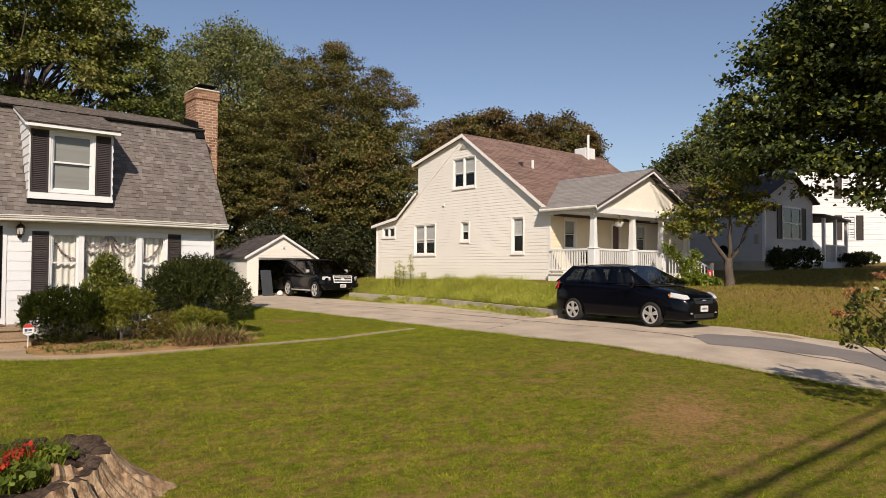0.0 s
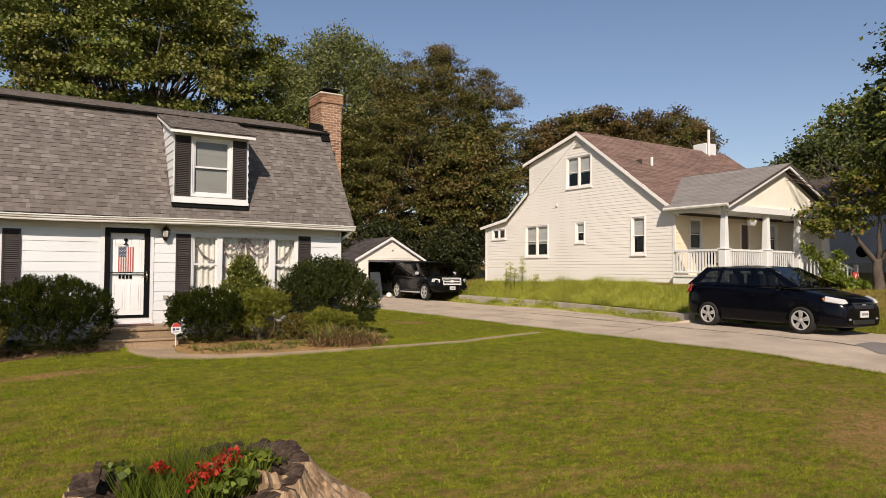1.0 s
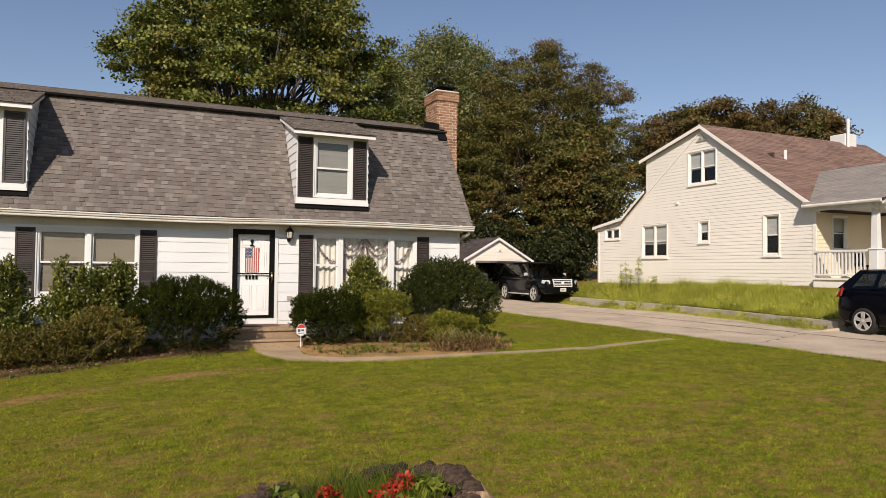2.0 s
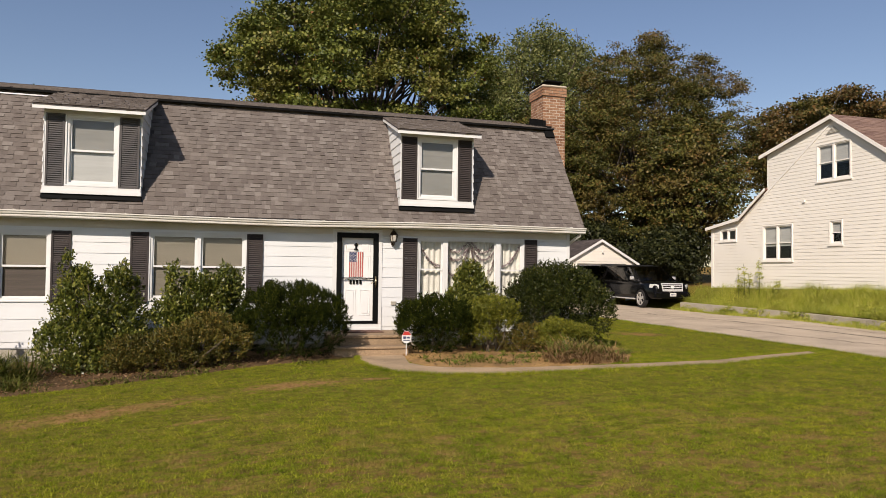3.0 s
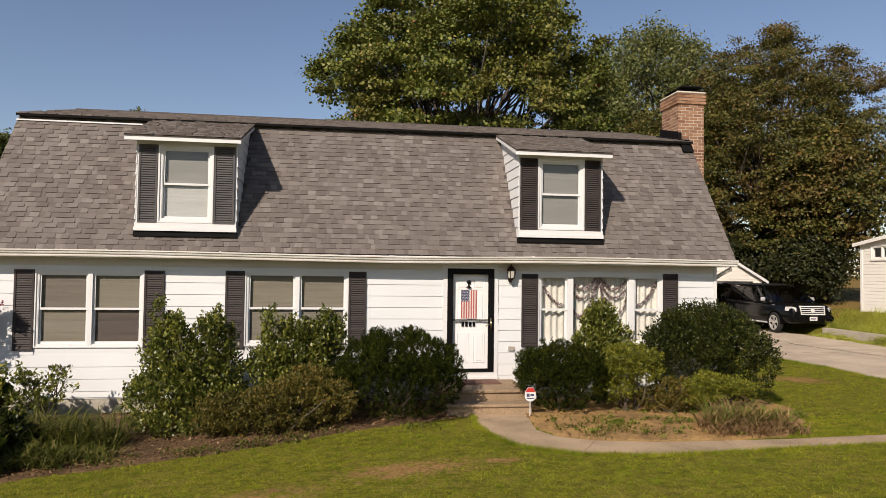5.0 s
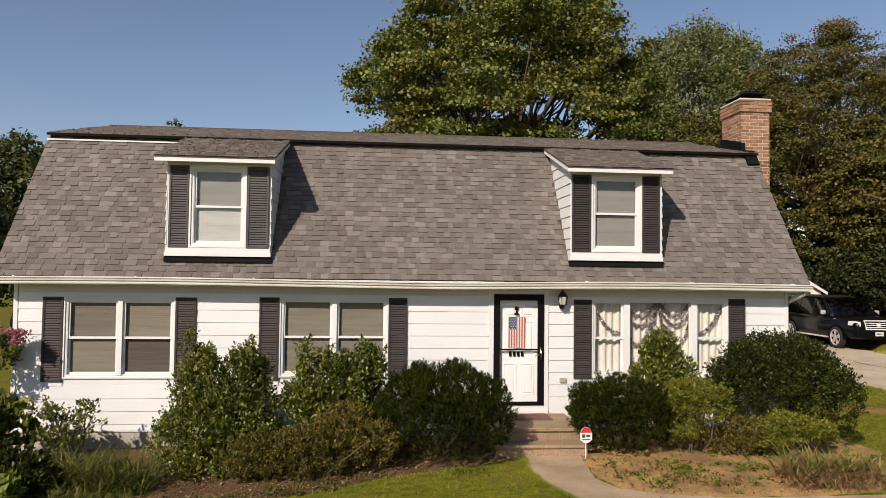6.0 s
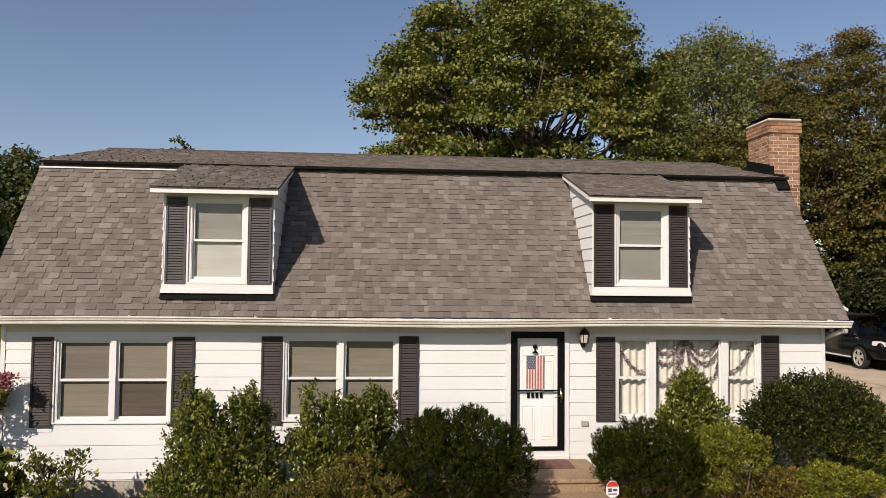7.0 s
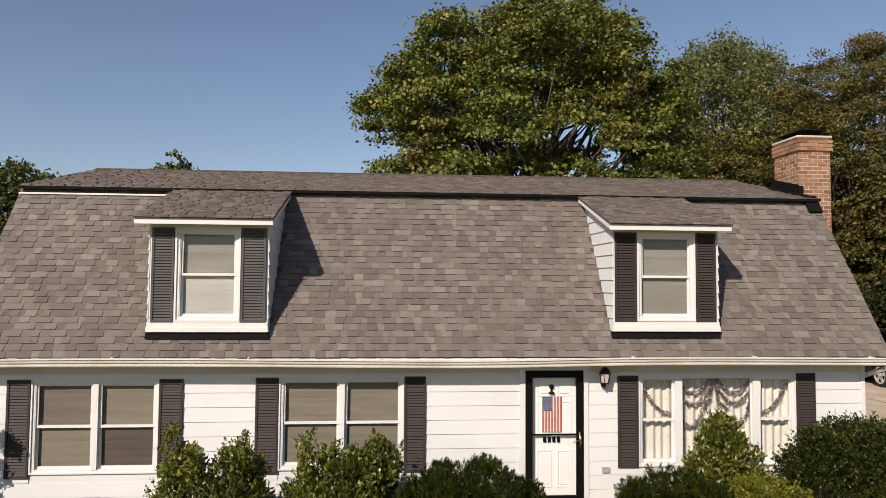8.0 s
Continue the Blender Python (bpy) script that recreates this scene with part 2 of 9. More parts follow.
def lawn_mats():
    """Ground under the grass, and the blades, browning in the same patches."""
    out = []
    for name, blade in (("lawn_ground", False), ("grass_blades", True)):
        m, n, l, b = base_mat(name, 0.95, 0.0, 0.04)
        big = noise_node(n, l, 0.75, 5.0, 0.65, (1.0, 1.7, 1.0))
        mid = noise_node(n, l, 2.6, 6.0, 0.7, (0.8, 1.5, 1.0))
        k = n.new("ShaderNodeMath")
        k.operation = "MULTIPLY_ADD"
        k.inputs[1].default_value = 0.45
        l.new(mid, k.inputs[0])
        sc = n.new("ShaderNodeMath")
        sc.operation = "MULTIPLY"
        sc.inputs[1].default_value = 0.55
        l.new(big, sc.inputs[0])
        l.new(sc.outputs[0], k.inputs[2])
        if blade:
            green = ramp(n, l, n.new("ShaderNodeNewGeometry").outputs["Random Per Island"], [(0.0, (0.15, 0.175, 0.013)), (0.55, (0.27, 0.295, 0.021)), (0.9, (0.325, 0.34, 0.030)), (1.0, (0.44, 0.37, 0.10))])
            tuft = noise_node(n, l, 1.4, 4.0, 0.65)
            green = mixed(n, l, green, ramp(n, l, tuft, [(0.38, (0.66, 0.80, 0.68)), (0.60, (1.0, 1.0, 1.0))]), 1.0, "MULTIPLY")
            dry = ramp(n, l, n.new("ShaderNodeNewGeometry").outputs["Random Per Island"], [(0.0, (0.16, 0.11, 0.036)), (1.0, (0.35, 0.235, 0.09))])
        else:
            f = noise_node(n, l, 24, 3.0)
            green = ramp(n, l, f, [(0.3, (0.07, 0.072, 0.010)), (0.7, (0.165, 0.16, 0.018))])
            dry = ramp(n, l, f, [(0.3, (0.15, 0.085, 0.034)), (0.7, (0.34, 0.20, 0.085))])
        far = n.new("ShaderNodeMapRange")
        far.interpolation_type = "SMOOTHSTEP"
        far.inputs["From Min"].default_value = -5.0
        far.inputs["From Max"].default_value = -10.0
        far.inputs["To Min"].default_value = 0.25
        sep = n.new("ShaderNodeSeparateXYZ")
        l.new(n.new("ShaderNodeNewGeometry").outputs["Position"], sep.inputs[0])
        l.new(sep.outputs["Y"], far.inputs["Value"])
        kk = ramp(n, l, k.outputs[0], [(0.505, (0, 0, 0)), (0.63, (0.72, 0.72, 0.72))])
        dryness = n.new("ShaderNodeMath")
        dryness.operation = "MULTIPLY"
        l.new(kk, dryness.inputs[0])
        l.new(far.outputs[0], dryness.inputs[1])
        kk = dryness.outputs[0]
        thatch = ramp(n, l, noise_node(n, l, 7.0, 5.0, 0.75, (0.8, 1.4, 1.0)), [(0.505, (0, 0, 0)), (0.60, (0.85, 0.85, 0.85))])
        brown = n.new("ShaderNodeRGB")
        brown.outputs[0].default_value = (0.19, 0.118, 0.046, 1)
        thin = n.new("ShaderNodeMath")
        thin.operation = "MULTIPLY"
        l.new(thatch, thin.inputs[0])
        l.new(far.outputs[0], thin.inputs[1])
        green = mixed(n, l, green, brown.outputs[0], thin.outputs[0])
        green = mixed(n, l, green, ramp(n, l, noise_node(n, l, 6.0, 4.0, 0.7, (0.8, 1.4, 1.0)), [(0.36, (0.64, 0.70, 0.68)), (0.56, (1.08, 1.06, 1.0))]), 1.0, "MULTIPLY")
        worn = n.new("ShaderNodeMapRange")
        worn.inputs["From Min"].default_value = 3.35
        worn.inputs["From Max"].default_value = 2.3
        l.new(bare_mask(n, l, noise_node(n, l, 5.5, 6.0, 0.75)), worn.inputs["Value"])
        mxk = n.new("ShaderNodeMath")
        mxk.operation = "MAXIMUM"
        l.new(kk, mxk.inputs[0])
        l.new(worn.outputs[0], mxk.inputs[1])
        yard = n.new("ShaderNodeMapRange")
        yard.inputs["From Min"].default_value = 18.5
        yard.inputs["From Max"].default_value = 21.0
        yard.inputs["To Max"].default_value = 0.6
        l.new(sep.outputs["X"], yard.inputs["Value"])
        dried = n.new("ShaderNodeMath")
        dried.operation = "MAXIMUM"
        l.new(mxk.outputs[0], dried.inputs[0])
        l.new(yard.outputs[0], dried.inputs[1])
        kk = dried.outputs[0]
        l.new(mixed(n, l, green, dry, kk), b.inputs["Base Color"])
        if blade:
            tr = n.new("ShaderNodeBsdfTranslucent")
            l.new(mixed(n, l, green, dry, kk), tr.inputs["Color"])
            mx = n.new("ShaderNodeMixShader")
            mx.inputs[0].default_value = 0.3
            l.new(b.outputs[0], mx.inputs[1])
            l.new(tr.outputs[0], mx.inputs[2])
            l.new(mx.outputs[0], n["Material Output"].inputs["Surface"])
        out.append(m)
    return out


LAWN, BLADES = lawn_mats()
L_MAPLE = leaf_mat("maple_leaves", [(0.0, (0.062, 0.082, 0.013)), (0.5, (0.13, 0.155, 0.024)), (0.9, (0.205, 0.215, 0.042)), (0.985, (0.25, 0.21, 0.05)), (1.0, (0.24, 0.05, 0.03))], tint=(0.20, 0.125, 0.035), tinted=0.3, through_light=0.16)
L_BROWN = leaf_mat("browning_leaves", [(0.0, (0.046, 0.056, 0.011)), (0.5, (0.105, 0.106, 0.020)), (0.85, (0.17, 0.142, 0.032)), (1.0, (0.20, 0.098, 0.032))], tint=(0.16, 0.085, 0.026), tinted=0.5, through_light=0.14)
L_FAR = leaf_mat("far_tree_leaves", [(0.0, (0.035, 0.048, 0.012)), (0.6, (0.075, 0.09, 0.02)), (1.0, (0.13, 0.135, 0.036))], through_light=0.2)
# Near-black leaves: the shade below the tall trees is put into the colour
L_UNDER = leaf_mat("shade_darkened_undergrowth", [(0.0, (0.014, 0.019, 0.005)), (0.6, (0.032, 0.038, 0.009)), (1.0, (0.07, 0.07, 0.018))], through_light=0.1)
L_RUST = leaf_mat("rust_brown_leaves", [(0.0, (0.06, 0.055, 0.013)), (0.5, (0.13, 0.092, 0.026)), (1.0, (0.23, 0.125, 0.045))], tint=(0.10, 0.115, 0.02), tinted=0.7)
L_LIGHT = leaf_mat("pale_feathery_leaves", [(0.0, (0.09, 0.11, 0.03)), (0.6, (0.175, 0.19, 0.055)), (1.0, (0.28, 0.27, 0.10))])
# Darkened leaves stand in for the crown's own shade, the few yellow for sunlit ones
L_DARK = leaf_mat("self_shaded_crown_leaves", [(0.0, (0.022, 0.034, 0.006)), (0.6, (0.055, 0.072, 0.010)), (0.88, (0.10, 0.115, 0.015)), (1.0, (0.30, 0.30, 0.035))], through_light=0.14)
L_YEW = leaf_mat("yew_needles", [(0.0, (0.007, 0.012, 0.0015)), (0.6, (0.020, 0.028, 0.0035)), (0.9, (0.045, 0.052, 0.007)), (1.0, (0.085, 0.088, 0.012))], through_light=0.08, patch=1.6, spec=0.04, rough=0.7)
L_HOLLY = leaf_mat("holly_leaves", [(0.0, (0.013, 0.020, 0.0035)), (0.6, (0.032, 0.042, 0.007)), (0.9, (0.07, 0.076, 0.013)), (1.0, (0.14, 0.135, 0.028))], through_light=0.12, spec=0.2, rough=0.42, patch=1.4)
L_RHODO = leaf_mat("rhododendron_leaves", [(0.0, (0.038, 0.052, 0.008)), (0.5, (0.11, 0.13, 0.018)), (0.85, (0.20, 0.205, 0.034)), (1.0, (0.33, 0.30, 0.06))], spec=0.45, rough=0.36, patch=1.3)
L_YELLOW = leaf_mat("yellow_green_leaves", [(0.0, (0.095, 0.105, 0.011)), (0.6, (0.19, 0.195, 0.019)), (1.0, (0.31, 0.285, 0.03))], patch=1.5)
L_OCHRE = leaf_mat("browning_azalea_leaves", [(0.0, (0.062, 0.065, 0.011)), (0.6, (0.135, 0.115, 0.019)), (1.0, (0.23, 0.15, 0.032))], patch=1.5)
L_DOGWOOD = leaf_mat("thinning_dogwood_leaves", [(0.0, (0.05, 0.07, 0.010)), (0.5, (0.13, 0.15, 0.018)), (0.85, (0.25, 0.24, 0.03)), (1.0, (0.28, 0.11, 0.04))], patch=0.8)
L_YARD = leaf_mat("bright_plant_leaves", [(0.0, (0.08, 0.115, 0.013)), (0.6, (0.165, 0.205, 0.022)), (1.0, (0.25, 0.28, 0.035))], patch=1.0)
L_STRAP = leaf_mat("strap_leaves", [(0.0, (0.045, 0.06, 0.009)), (0.6, (0.115, 0.125, 0.02)), (1.0, (0.26, 0.21, 0.07))], spec=0.12)
L_DRYSTRAP = leaf_mat("dry_strap_leaves", [(0.0, (0.11, 0.16, 0.022)), (0.45, (0.20, 0.22, 0.04)), (0.6, (0.30, 0.18, 0.07)), (1.0, (0.42, 0.27, 0.13))])
L_TALL = leaf_mat("tall_grass", [(0.0, (0.19, 0.235, 0.022)), (0.6, (0.38, 0.40, 0.04)), (1.0, (0.52, 0.46, 0.13))])
L_RED = leaf_mat("red_flowers", [(0.0, (0.16, 0.012, 0.008)), (0.6, (0.38, 0.018, 0.01)), (1.0, (0.62, 0.07, 0.03))])
L_PINK = leaf_mat("pink_flowers", [(0.0, (0.48, 0.13, 0.17)), (1.0, (0.72, 0.3, 0.34))])

# ---- mesh helpers ----


class Build:
    """Collects faces for one mesh."""

    def __init__(self):
        self.v, self.f = [], []

    def add(self, verts, faces):
        k = len(self.v)
        self.v += [tuple(p) for p in verts]
        self.f += [tuple(k + i for i in f) for f in faces]
        return self

    def box(self, x0, x1, y0, y1, z0, z1):
        v = [(x0, y0, z0), (x1, y0, z0), (x1, y1, z0), (x0, y1, z0), (x0, y0, z1), (x1, y0, z1), (x1, y1, z1), (x0, y1, z1)]
        return self.add(v, [(0, 3, 2, 1), (4, 5, 6, 7), (0, 1, 5, 4), (1, 2, 6, 5), (2, 3, 7, 6), (3, 0, 4, 7)])

    def bbox(self, x0, x1, y0, y1, z0, z1, r=0.006):
        """A box with chamfered edges."""
        r = min(r, (x1 - x0) / 3, (y1 - y0) / 3, (z1 - z0) / 3)
        bm = bmesh.new()
        bmesh.ops.create_cube(bm, size=1.0)
        for q in bm.verts:
            q.co = Vector(((x0 + x1) / 2 + q.co.x * (x1 - x0), (y0 + y1) / 2 + q.co.y * (y1 - y0), (z0 + z1) / 2 + q.co.z * (z1 - z0)))
        bmesh.ops.bevel(bm, geom=bm.edges[:], offset=r, segments=1, affect="EDGES")
        bm.verts.index_update()
        self.add([q.co for q in bm.verts], [[q.index for q in f.verts] for f in bm.faces])
        bm.free()
        return self

    def slab(self, pts, d):
        """A flat polygon (3D points) made thick by the vector d."""
        n = len(pts)
        p = [Vector(q) for q in pts]
        v = p + [q + Vector(d) for q in p]
        return self.add(v, [tuple(range(n - 1, -1, -1)), tuple(range(n, 2 * n))] + [(i, (i + 1) % n, n + (i + 1) % n, n + i) for i in range(n)])

    def tube(self, path, radii, sides=8, caps=True):
        p = [Vector(q) for q in path]
        if not isinstance(radii, (list, tuple)):
            radii = [radii] * len(p)
        rings = []
        for i, q in enumerate(p):
            d = (p[min(i + 1, len(p) - 1)] - p[max(i - 1, 0)]).normalized()
            u = d.orthogonal().normalized() if abs(d.z) > 0.9 else d.cross(Vector((0, 0, 1))).normalized()
            w = d.cross(u)
            rings.append([q + radii[i] * (math.cos(a) * u + math.sin(a) * w) for a in (2 * math.pi * k / sides for k in range(sides))])
        v = [q for r in rings for q in r]
        f = [(i * sides + k, i * sides + (k + 1) % sides, (i + 1) * sides + (k + 1) % sides, (i + 1) * sides + k) for i in range(len(p) - 1) for k in range(sides)]
        if caps:
            f += [tuple(range(sides - 1, -1, -1)), tuple((len(p) - 1) * sides + k for k in range(sides))]
        return self.add(v, f)

    def lathe(self, prof, at=(0, 0, 0), sides=16):
        """Turned shape: (radius, z) from bottom to top."""
        v = [(at[0] + r * math.cos(2 * math.pi * k / sides), at[1] + r * math.sin(2 * math.pi * k / sides), at[2] + z) for r, z in prof for k in range(sides)]
        f = [(i * sides + k, i * sides + (k + 1) % sides, (i + 1) * sides + (k + 1) % sides, (i + 1) * sides + k) for i in range(len(prof) - 1) for k in range(sides)]
        f += [tuple(range(sides - 1, -1, -1)), tuple((len(prof) - 1) * sides + k for k in range(sides))]
        return self.add(v, f)

    def mesh(self, name, smooth=False):
        me = bpy.data.meshes.new(name)
        me.from_pydata(self.v, [], self.f)
        if smooth:
            me.polygons.foreach_set("use_smooth", [True] * len(me.polygons))
        me.update()
        return me


def thing(name, label, category, at=(0, 0, 0), group="", kind=""):
    e = new(name)
    e.location = at
    e.empty_display_size = 0.2
    return tagged(e, label, category, group, kind)


def part(name, b, mat, parent=None, label="", smooth=False):
    """One mesh object, in its parent's coordinates."""
    me = b if isinstance(b, bpy.types.Mesh) else b.mesh(name, smooth)
    if not me.materials:
        me.materials.append(mat)
    ob = new(name, me)
    ob.parent = parent
    return tagged(ob, label)


def solo(name, b, mat, label, category="", kind="", group="", smooth=False):
    return tagged(part(name, b, mat, None, "", smooth), label, category, group, kind)


def quads_mesh(name, verts, per=4):
    """A mesh of loose faces with `per` corners each, from an array of points."""
    verts = np.asarray(verts, dtype=np.float32).reshape(-1, 3)
    nv = len(verts)
    nf = nv // per
    me = bpy.data.meshes.new(name)
    me.vertices.add(nv)
    me.vertices.foreach_set("co", verts.ravel())
    me.loops.add(nv)
    me.loops.foreach_set("vertex_index", np.arange(nv, dtype=np.int32))
    me.polygons.add(nf)
    me.polygons.foreach_set("loop_start", np.arange(0, nv, per, dtype=np.int32))
    me.update(calc_edges=True)
    me.validate()
    return me


def unit(v):
    return v / np.maximum(np.linalg.norm(v, axis=-1, keepdims=True), 1e-9)


def leaf_quads(rng, at, out, size, aspect=0.6, wild=0.8, along=None):
    """Leaf-shaped quads at points `at`, facing about `out`, and pointing about `along`."""
    n = len(at)
    nrm = unit(out + wild * rng.normal(size=(n, 3)))
    a = unit(np.cross(nrm, rng.normal(size=(n, 3)))) if along is None else unit(along + 0.55 * rng.normal(size=(n, 3)))
    c = unit(np.cross(nrm, a))
    s = (size * rng.uniform(0.65, 1.35, n))[:, None]
    w = s * aspect
    fold = nrm * s * 0.18
    return np.stack([at - a * s * 0.5, at + c * w * 0.5 - fold + a * s * 0.08, at + a * s * 0.5, at - c * w * 0.5 - fold + a * s * 0.08], 1)

# ---- lie of the land ----


def smooth01(a, b, x):
    t = min(1.0, max(0.0, (x - a) / (b - a)))
    return t * t * (3 - 2 * t)


WALL_LINE = [(15.9, -3.3), (16.4, -0.9), (17.0, 1.7), (17.6, 5.0), (18.0, 9.0), (18.2, 13.0)]


def wall_x(y):
    for (xa, ya), (xb, yb) in zip(WALL_LINE, WALL_LINE[1:]):
        if y <= yb:
            return xa + (xb - xa) * max(0.0, (y - ya) / (yb - ya))
    return WALL_LINE[-1][0]


def ground_z(x, y):
    z = 0.10
    z -= 0.045 * min(10.0, max(0.0, -1.0 - x)) * (1 - 0.5 * smooth01(-3, 2, y))
    z -= 0.045 * min(12.0, max(0.0, -9.0 - y))
    z += 0.10 * smooth01(10, 15.5, x) * smooth01(-13, -7, y) * (1 - smooth01(4, 10, y))
    # bank and raised yard beyond the drive
    up_front = 0.95 * smooth01(17.3, 21.5, x) + 0.72 * smooth01(25, 37, x) + 1.0 * smooth01(38, 60, x)
    wx = wall_x(y)
    up_wall = (0.30 * smooth01(wx + 0.05, wx + 0.25, x) + 0.88 * smooth01(wx + 0.3, 19.6, x)) + 0.5 * smooth01(25, 37, x) + 1.0 * smooth01(38, 60, x)
    k = smooth01(-3.55, -3.2, y)
    up = up_front * (1 - k) + up_wall * k
    up *= 1 - 0.8 * smooth01(13.5, 18, y) * (1 - smooth01(19, 24, x))
    street = smooth01(-16, -13, y)
    return z + up * (0.25 + 0.75 * street)


def axis(*spans):
    out = []
    for a, b, step in spans:
        k = max(1, round((b - a) / step))
        out += [a + (b - a) * i / k for i in range(k)]
    return out + [spans[-1][1]]


def sheet(b, xs, ys, lift=0.0, skip=None):
    nx = len(xs)
    v = [(x, y, ground_z(x, y) + lift) for y in ys for x in xs]
    f = []
    for j in range(len(ys) - 1):
        for i in range(nx - 1):
            if not skip or not skip((xs[i] + xs[i + 1]) / 2, (ys[j] + ys[j + 1]) / 2):
                f.append((j * nx + i, j * nx + i + 1, (j + 1) * nx + i + 1, (j + 1) * nx + i))
    return b.add(v, f)


gx = axis((-900, -60, 120), (-60, -14, 4), (-14, 14, 0.6), (14, 20, 0.2), (20, 44, 1.0), (44, 100, 6), (100, 900, 160))
gy = axis((-900, -60, 120), (-60, -20, 5), (-20, -5, 0.6), (-5, -2, 0.12), (-2, 14, 0.6), (14, 40, 2), (40, 100, 8), (100, 900, 160))
solo("ground", sheet(Build(), gx, gy), LAWN, "mown green lawn with browned dry patches", "lawn", "structure", smooth=True)

# drive along the side of the house, with a dark patch and cracks


def strip(b, left, right, lift, n=40, ends=None):
    """A band between two lines of (x, y), laid on the ground."""
    v = []
    m = len(left)
    for (xa, ya), (xb, yb) in zip(left, right):
        for i in range(n + 1):
            t = i / n
            x, y = xa + (xb - xa) * t, ya + (yb - ya) * t
            v.append((x, y, ground_z(x, y) + lift))
    f = [(j * (n + 1) + i, j * (n + 1) + i + 1, (j + 1) * (n + 1) + i + 1, (j + 1) * (n + 1) + i) for j in range(m - 1) for i in range(n)]
    return b.add(v, f)


def drive_left(y):
    return 11.15 + 0.04 * math.sin(y * 0.5) + 0.05 * math.sin(y * 2.1) + 0.03 * math.sin(y * 5.3) + (0.5 * smooth01(6, 14, y))


def drive_right(y):
    r = wall_x(y) - 0.45 if y > -3.4 else 17.3
    return r + 0.10 * math.sin(y * 1.7) + 0.08 * math.sin(y * 4.3)


dy = axis((-24, -4, 0.4), (-4, -3, 0.1), (-3, 19.2, 0.4))
drive = solo("driveway", strip(Build(), [(drive_left(y), y) for y in dy], [(drive_right(y), y) for y in dy], 0.028, 24), DRIVE, "worn pale grey asphalt driveway with cracks", "driveway", "structure")
PATCH_EDGE = [(-16.0, 12.9, 15.2), (-13.5, 13.4, 15.7), (-12.2, 14.5, 15.9), (-10.4, 13.7, 16.2), (-9.9, 13.4, 15.9), (-9.0, 14.3, 15.0)]
part("asphalt_patch", strip(Build(), [(a, y) for y, a, c in PATCH_EDGE], [(c, y) for y, a, c in PATCH_EDGE], 0.034, 8), PATCH, drive, "dark tar patch")
rng = np.random.default_rng(5)


def crack(x0, y0, x1, y1, w):
    b = Build()
    k = 26
    lf, rt = [], []
    for i in range(k + 1):
        t = i / k
        x = x0 + (x1 - x0) * t + rng.normal() * 0.05
        y = y0 + (y1 - y0) * t + rng.normal() * 0.05
        ww = w * rng.uniform(0.3, 1.0)
        lf.append((x - ww, y))
        rt.append((x + ww, y))
    return part("crack", strip(b, lf, rt, 0.033, 1), CRACK, drive)


crack(14.6, 12, 14.3, -3, 0.05)
crack(14.3, -3, 13.9, -14, 0.045)
crack(11.8, 7, 16.5, 6.2, 0.04)
crack(11.6, -4.4, 14.2, -3.6, 0.04)
crack(12.5, 3.0, 13.1, -4.0, 0.03)
crack(15.8, 3.0, 15.2, -3.0, 0.03)

# soil washed over the edges of the drive
DIRT = two_scale("washed_dirt", (0.44, 0.31, 0.17), 1.0, 2.5, 40, 0.6, 1.0, bumps=0.4)
for y0, y1, x0, w in ((-3.6, -1.4, 16.0, 0.7), (-10.6, -9.2, 16.9, 0.6), (12.5, 16.0, 12.6, 1.3)):
    ys_ = axis((y0, y1, 0.12))
    lf = [(x0 - w * (0.5 + 0.4 * noise.noise((y * 1.7, 3.0, 0))) * math.sin(math.pi * min(1.0, max(0.0, (y - y0) / (y1 - y0)))) ** 0.5, y) for y in ys_]
    rt = [(x0 + w * (0.3 + 0.4 * noise.noise((y * 2.1, 7.0, 0))) * math.sin(math.pi * min(1.0, max(0.0, (y - y0) / (y1 - y0)))) ** 0.5, y) for y in ys_]
    part("dirt_patch", strip(Build(), lf, rt, 0.034, 6), DIRT, drive, "tan soil washed onto the asphalt")

# street behind the viewpoint
b = Build()
v = [(x, y, -0.62 if y < -24 else ground_z(x, y) + 0.03) for y in (-31, -24.2) for x in axis((-80, 80, 4))]
nx = len(v) // 2
b.add(v, [(i, i + 1, nx + i + 1, nx + i) for i in range(nx - 1)])
solo("road", b, PATCH, "dark grey asphalt street", "road", "structure")

# front walk: concrete slabs round the flower bed
WALK = [(0.25, -1.45, 1.25, -1.45), (0.16, -2.2, 1.12, -2.15), (0.22, -2.8, 1.05, -2.75), (0.5, -3.6, 1.25, -3.22), (1.3, -4.15, 1.75, -3.5), (2.4, -4.3, 2.55, -3.66), (3.6, -4.22, 3.7, -3.68), (4.8, -4.1, 4.85, -3.66), (6.0, -4.0, 6.05, -3.58), (7.2, -3.92, 7.3, -3.5), (8.3, -3.55, 8.4, -3.13), (9.5, -3.2, 9.6, -2.82), (10.4, -2.95, 10.5, -2.6)]
walkway = thing("front_walk", "curved worn concrete front walk in slabs", "walk", (0, 0, 0), kind="structure")
for (ax, ay, bx, by), (cx, cy, ex, ey) in zip(WALK, WALK[1:]):
    s = 0.004
    p = [(ax + (cx - ax) * s, ay + (cy - ay) * s), (bx + (ex - bx) * s, by + (ey - by) * s), (ex - (ex - bx) * s, ey - (ey - by) * s), (cx - (cx - ax) * s, cy - (cy - ay) * s)]
    part("slab", Build().slab([(x, y, ground_z(x, y) - 0.08) for x, y in p], (0, 0, 0.105 if ax < 2 else 0.1)), WALK_CONCRETE, walkway)

